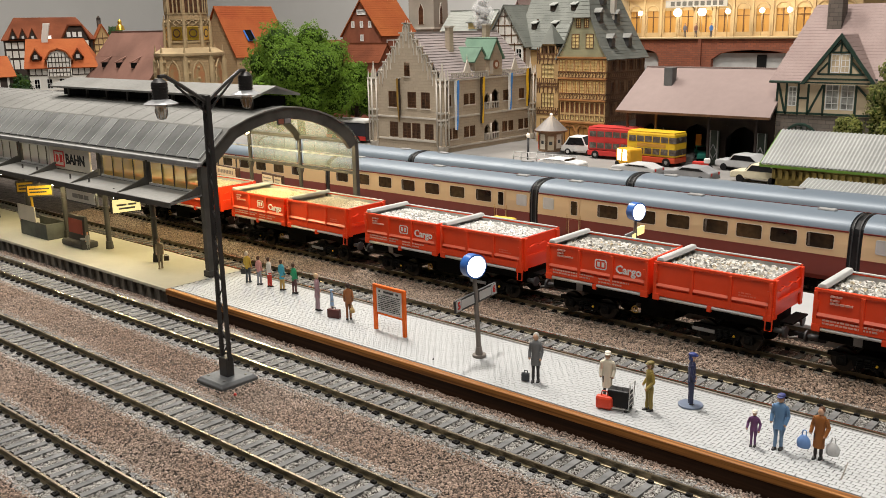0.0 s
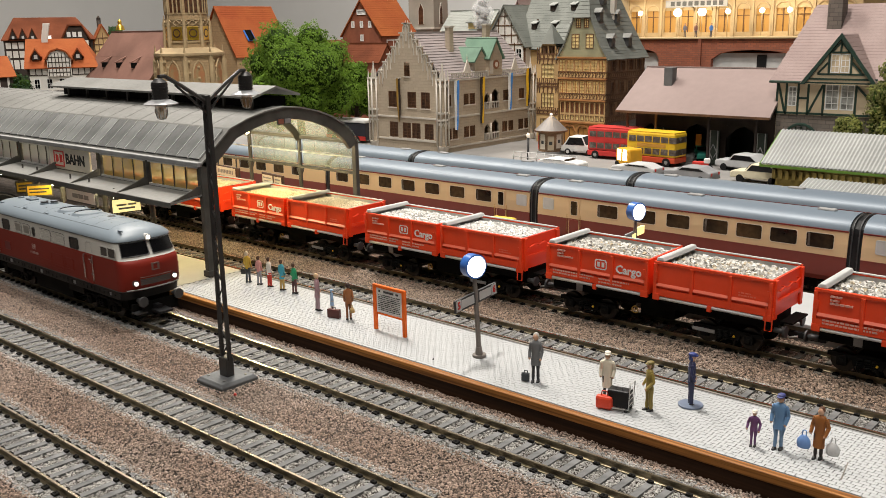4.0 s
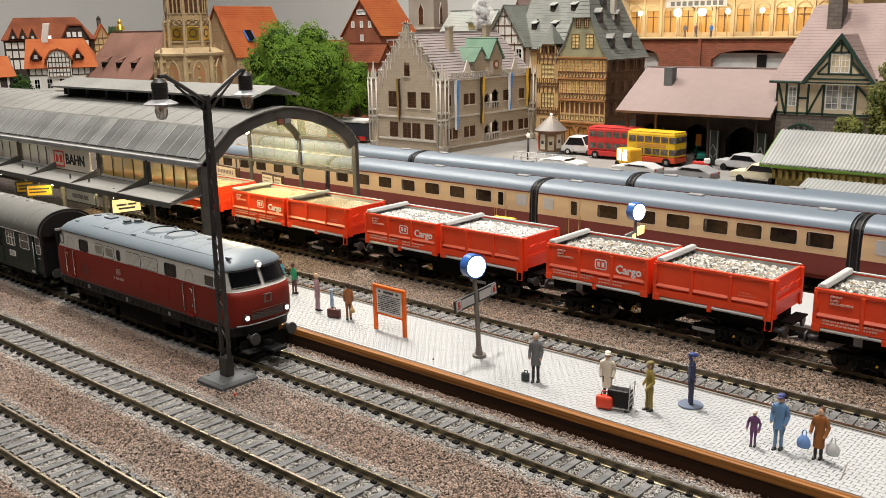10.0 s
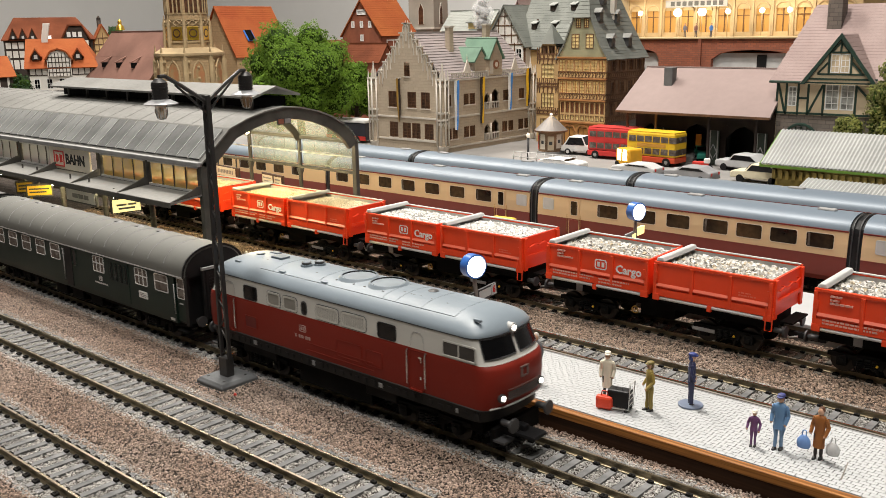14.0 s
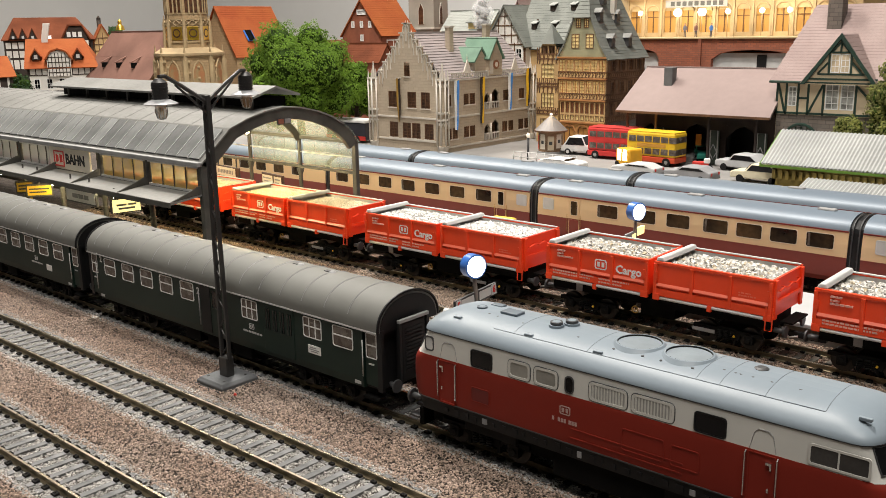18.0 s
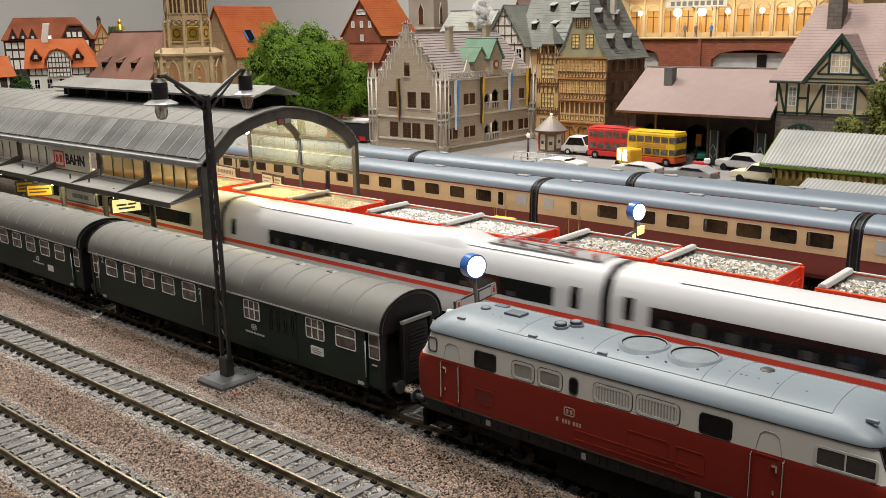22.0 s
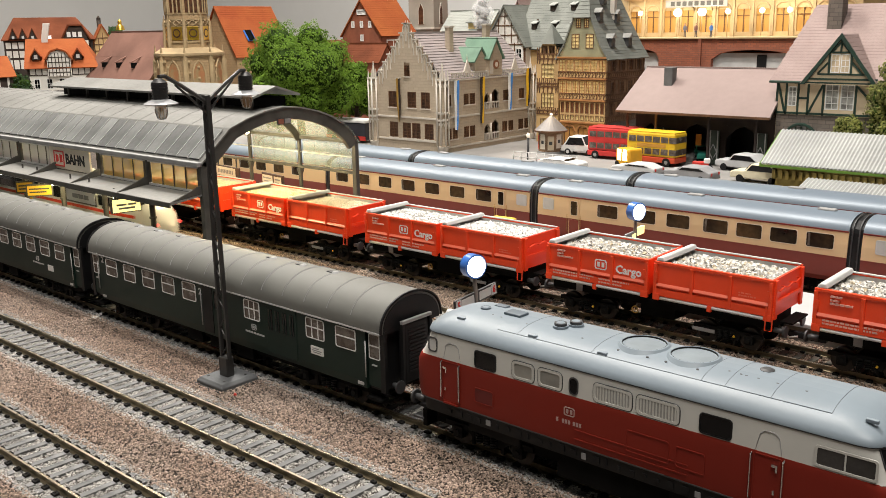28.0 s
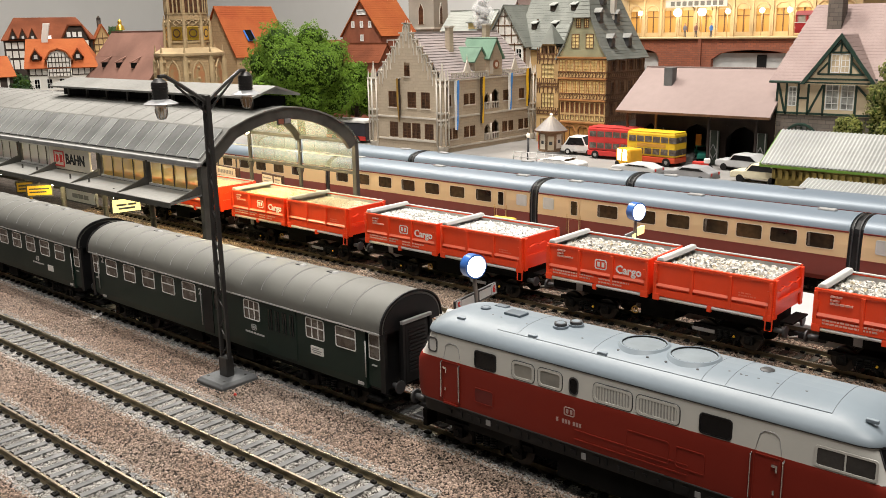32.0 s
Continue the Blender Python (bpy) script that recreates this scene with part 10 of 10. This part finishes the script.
part("post", Mesh().cyl((0, 0, 0), 1.3, 26, "z", 8), M_DKGREY, lc)
part("globe", Mesh().ball((0, 0, 28), 2.2, 12, 0, 1.3, 8), glow("warm_street_globe", (1.0, 0.9, 0.75), 0.25), lc)
# warm light added over the kiosk to brighten the house fronts
ld = bpy.data.lights.new("street_globe_light", "POINT")
ld.energy, ld.color, ld.shadow_soft_size = 0.03, (1.0, 0.68, 0.32), 0.004
lo_ = new("street_globe_light", ld)
lo_.location = (-0.607, 0.88, 0.062)
vn = thing("dark_bus", -890, 830, 0, 5, "dark bus with white roof beside the town hall", "bus")
part("body", Mesh().box(-34, 34, -12, 12, 3.5, 26), mat("dark_bus_paint", (0.03, 0.03, 0.04), 0.3), vn, "", 1.5)
part("roof", Mesh().box(-35, 35, -13, 13, 26, 30), M_WHITE, vn, "white roof", 1.0)
part("red_skirt", Mesh().box(-34.2, 34.2, -12.3, -11.8, 3.5, 9), M_REDSIGN, vn)
for k in (-20, 20):
    part("wheel", Mesh().cyl((k, -12.5, 4.5), 4.5, 2, "y", 16), M_BLACK, vn)


# ---------- trees ----------
def tree(x, y, h, rx, ry, z0, seed, leaf, label, n=2600, trunk=5.0, size=2.6):
    rng = np.random.default_rng(seed)
    t = thing("tree", x, y, 0, 0, label, "tree", "model trees")
    tm = Mesh()
    rings = []
    for k in range(7):
        q = k / 6
        rings.append([((trunk * (1 - 0.75 * q)) * math.cos(a) + 3 * math.sin(q * 3 + seed), (trunk * (1 - 0.75 * q)) * math.sin(a), q * h * 0.8) for a in [2 * math.pi * j / 9 for j in range(9)]])
    tm.loft(rings, 0, True)
    blobs = []
    for k in range(30):
        a, e = rng.uniform(0, 2 * math.pi), rng.uniform(-0.9, 1.0)
        w = math.sqrt(max(0.05, 1 - 0.75 * e * e))
        r = rng.uniform(0.5, 0.82) * w
        c = np.array([rx * r * math.cos(a), ry * r * math.sin(a), (z0 + h) / 2 + (h - z0) / 2 * 0.78 * e])
        blobs.append((c, rng.uniform(0.24, 0.42) * min(rx, ry, (h - z0) / 2) * 1.2))
        st = Vector((0, 0, z0 + 0.35 * (c[2] - z0) + 2))
        tm.tube(st, Vector(c), 0.22 * trunk, 5, 0, 0.08 * trunk)
    part("trunk", tm, M_BARK, t, "brown trunk with limbs")
    per = n // len(blobs)
    vs, fs, cv, cf = [], [], [], []
    for c, r in blobs:
        # dark cores for the shade between clumps, then leaf tufts round them
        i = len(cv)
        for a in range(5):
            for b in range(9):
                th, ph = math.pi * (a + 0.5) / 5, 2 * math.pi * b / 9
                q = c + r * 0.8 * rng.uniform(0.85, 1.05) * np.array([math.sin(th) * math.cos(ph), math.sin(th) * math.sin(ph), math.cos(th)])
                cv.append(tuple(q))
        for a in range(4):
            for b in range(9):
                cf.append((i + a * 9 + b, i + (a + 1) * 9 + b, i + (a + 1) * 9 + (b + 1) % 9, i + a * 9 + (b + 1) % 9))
        d = rng.normal(size=(per, 3))
        d /= np.linalg.norm(d, axis=1)[:, None]
        lump = 1 + 0.13 * np.sin(d[:, :1] * 9 + c[0]) + 0.13 * np.sin(d[:, 1:2] * 8 + c[1]) + 0.1 * np.sin(d[:, 2:] * 10 + c[2])
        p = c + d * r * lump * rng.uniform(0.84, 1.02, (per, 1))
        for q, nn in zip(p, d):
            s = size * rng.uniform(0.5, 1.5)
            u = np.cross(nn, rng.normal(size=3))
            u /= np.linalg.norm(u) + 1e-6
            w = np.cross(nn, u) + nn * rng.uniform(-0.35, 0.35)
            i = len(vs)
            vs += [tuple(q - u * s), tuple(q - w * s * 0.7), tuple(q + u * s), tuple(q + w * s * 0.7), tuple(q + nn * s * 0.55)]
            fs += [(i, i + 1, i + 4), (i + 1, i + 2, i + 4), (i + 2, i + 3, i + 4), (i + 3, i, i + 4)]
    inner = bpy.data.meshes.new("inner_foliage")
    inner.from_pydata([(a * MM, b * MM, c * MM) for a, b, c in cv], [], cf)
    inner.materials.append(M_CROWNSHADE)
    part("inner_foliage", inner, M_CROWNSHADE, t, "dark cores standing in for shade between leaf clumps")["kind"] = "stuff"
    me = bpy.data.meshes.new("crown")
    me.from_pydata([(a * MM, b * MM, c * MM) for a, b, c in vs], [], fs)
    me.materials.append(leaf)
    o = part("crown", me, leaf, t, "dense clumped foliage")
    o["kind"] = "stuff"
    return t


tree(-939, 787, 146, 74, 62, 20, 3, M_LEAF, "full fresh green broadleaf tree beside the hall", 52000, 6, 1.35)
tree(-922, 873, 106, 25, 25, 14, 4, M_LEAF, "slim green tree in front of the low house", 12000, 4, 1.3)
tree(-868, 1000, 92, 26, 26, 8, 5, M_LEAF, "small pale green tree beside the town hall", 4000, 3, 1.6)
tree(-228, 872, 118, 36, 26, 30, 6, M_OLIVE, "olive green tree in front of the half-timbered house", 13000, 5, 1.3)
tree(-272, 862, 60, 13, 12, 30, 7, M_OLIVE, "small olive shrub tree before the house", 3600, 3, 1.2)
tree(-1452, 640, 84, 40, 30, 16, 8, M_DKLEAF, "dark green tree in front of the white house", 6000, 4, 1.7)
tree(-1560, 630, 90, 44, 30, 16, 9, M_DKLEAF, "dark green tree by the timber house", 6000, 4, 1.7)

# ---------- paving stones, last ----------
PB, PH = 3.3, 1.95
pieces, bulk = [], Mesh()
stone = Mesh().box(0.12, PB - 0.12, 0.055, PH - 0.055, PZ - 0.4, PZ).data("paving_brick", [M_PAVE])
row = 0
y = 266.8
while y + PH < 313.4:
    x = PX + 0.4 + (PB / 2 if row % 2 else 0)
    while x + PB < 40:
        if -125 < x < -84 and 270 < y < 313 and len(pieces) < 300:
            pieces.append((x, y))
        else:
            i = len(bulk.v)
            x0, x1, ya, yb = x + 0.12, x + PB - 0.12, y + 0.055, y + PH - 0.055
            bulk.v += [(x0, ya, PZ), (x1, ya, PZ), (x1, yb, PZ), (x0, yb, PZ), (x0, ya, PZ - 0.4), (x1, ya, PZ - 0.4), (x1, yb, PZ - 0.4), (x0, yb, PZ - 0.4)]
            for f in ((0, 1, 2, 3), (0, 4, 5, 1), (1, 5, 6, 2), (2, 6, 7, 3), (3, 7, 4, 0)):
                bulk.face(tuple(i + q for q in f))
        x += PB
    y += PH
    row += 1
part("paving_joint", Mesh().loft([[(-81.6, 286.6, PZ + 0.02), (-81.2, 286.6, PZ + 0.02)], [(-79.4, 273.2, PZ + 0.02), (-78.9, 273.2, PZ + 0.02)]], 0, False, False, False), M_PLATEDGE, pl, "open joint between two paving sheets")
part("grit", Mesh().ball((-247.7, 273.1, PZ + 0.3), 0.42, 6), M_BLACK, pl, "dark speck of grit")
o = part("paving_bulk", bulk, M_PAVE_J, pl, "pale grey paving bricks in running bond")
o["kind"] = "stuff"
for x, y in pieces:
    b = part("paving_brick", stone, None, pl)
    b.location = (x * MM, y * MM, 0)


# ---------- movement ----------
def motions():
    # locomotive: seconds and the place of its middle along the track
    run = [(0.0, -1010), (2.0, -738), (3.0, -603), (3.3, -563.4), (3.5, -537.0), (5.5, -425.9), (6.0, -412.8), (6.5, -403.9), (7.0, -398.6), (7.5, -395.8), (11.0, -395.8), (11.5, -391.5), (12.0, -371.0), (12.5, -337.8), (13.0, -306.5), (13.5, -278.9), (14.0, -253.8), (14.5, -231.6), (16.5, -150.5), (17.0, -138.2), (17.5, -131.1), (18.0, -127.3), (18.5, -125.7), (32.0, -125.7)]

    def bow(x):
        return -2.2 * max(0.0, min(1.0, (x + 300) / 180))
    walk(loco, [(t, pose(x * MM, (Y1 + bow(x)) * MM, 0)) for t, x in run])
    for k, c in enumerate(coaches):
        off = -212.0 - 226.0 * k
        walk(c, [(t, pose((x + off) * MM, (Y1 + bow(x + off)) * MM, 0)) for t, x in run])
    # white express: the joint behind its first car
    pas = [(0.0, 560.0), (17.6, 560.0), (18.6, 365.0)] + [(19.6, 124.0), (20.0, 22.0), (20.6, -131.6), (21.6, -369.5), (22.6, -609.5), (24.6, -1091.0), (25.0, -1187.0), (27.5, -1795.0), (28.5, -2037.0), (30.0, -2290.0), (31.2, -2360.0), (32.0, -2360.0)]
    for c, off, turn in express:
        walk(c, [(t, pose((x + off) * MM, Y0 * MM, 0, 0, 0, turn)) for t, x in pas])

    # red railbus set: seconds and the place of its front end
    away = [(0.0, -702.0), (27.4, -702.0), (28.2, -688.0), (29.0, -594.5), (30.0, -437.1), (30.5, -349.5), (31.0, -263.0), (31.5, -178.0), (32.0, -91.0)]
    for c, off in zip(railbuses, (111.0, 222.0, 346.0)):
        walk(c, [(t, pose((x - off) * MM, 1.163, 0.126)) for t, x in away])


motions()
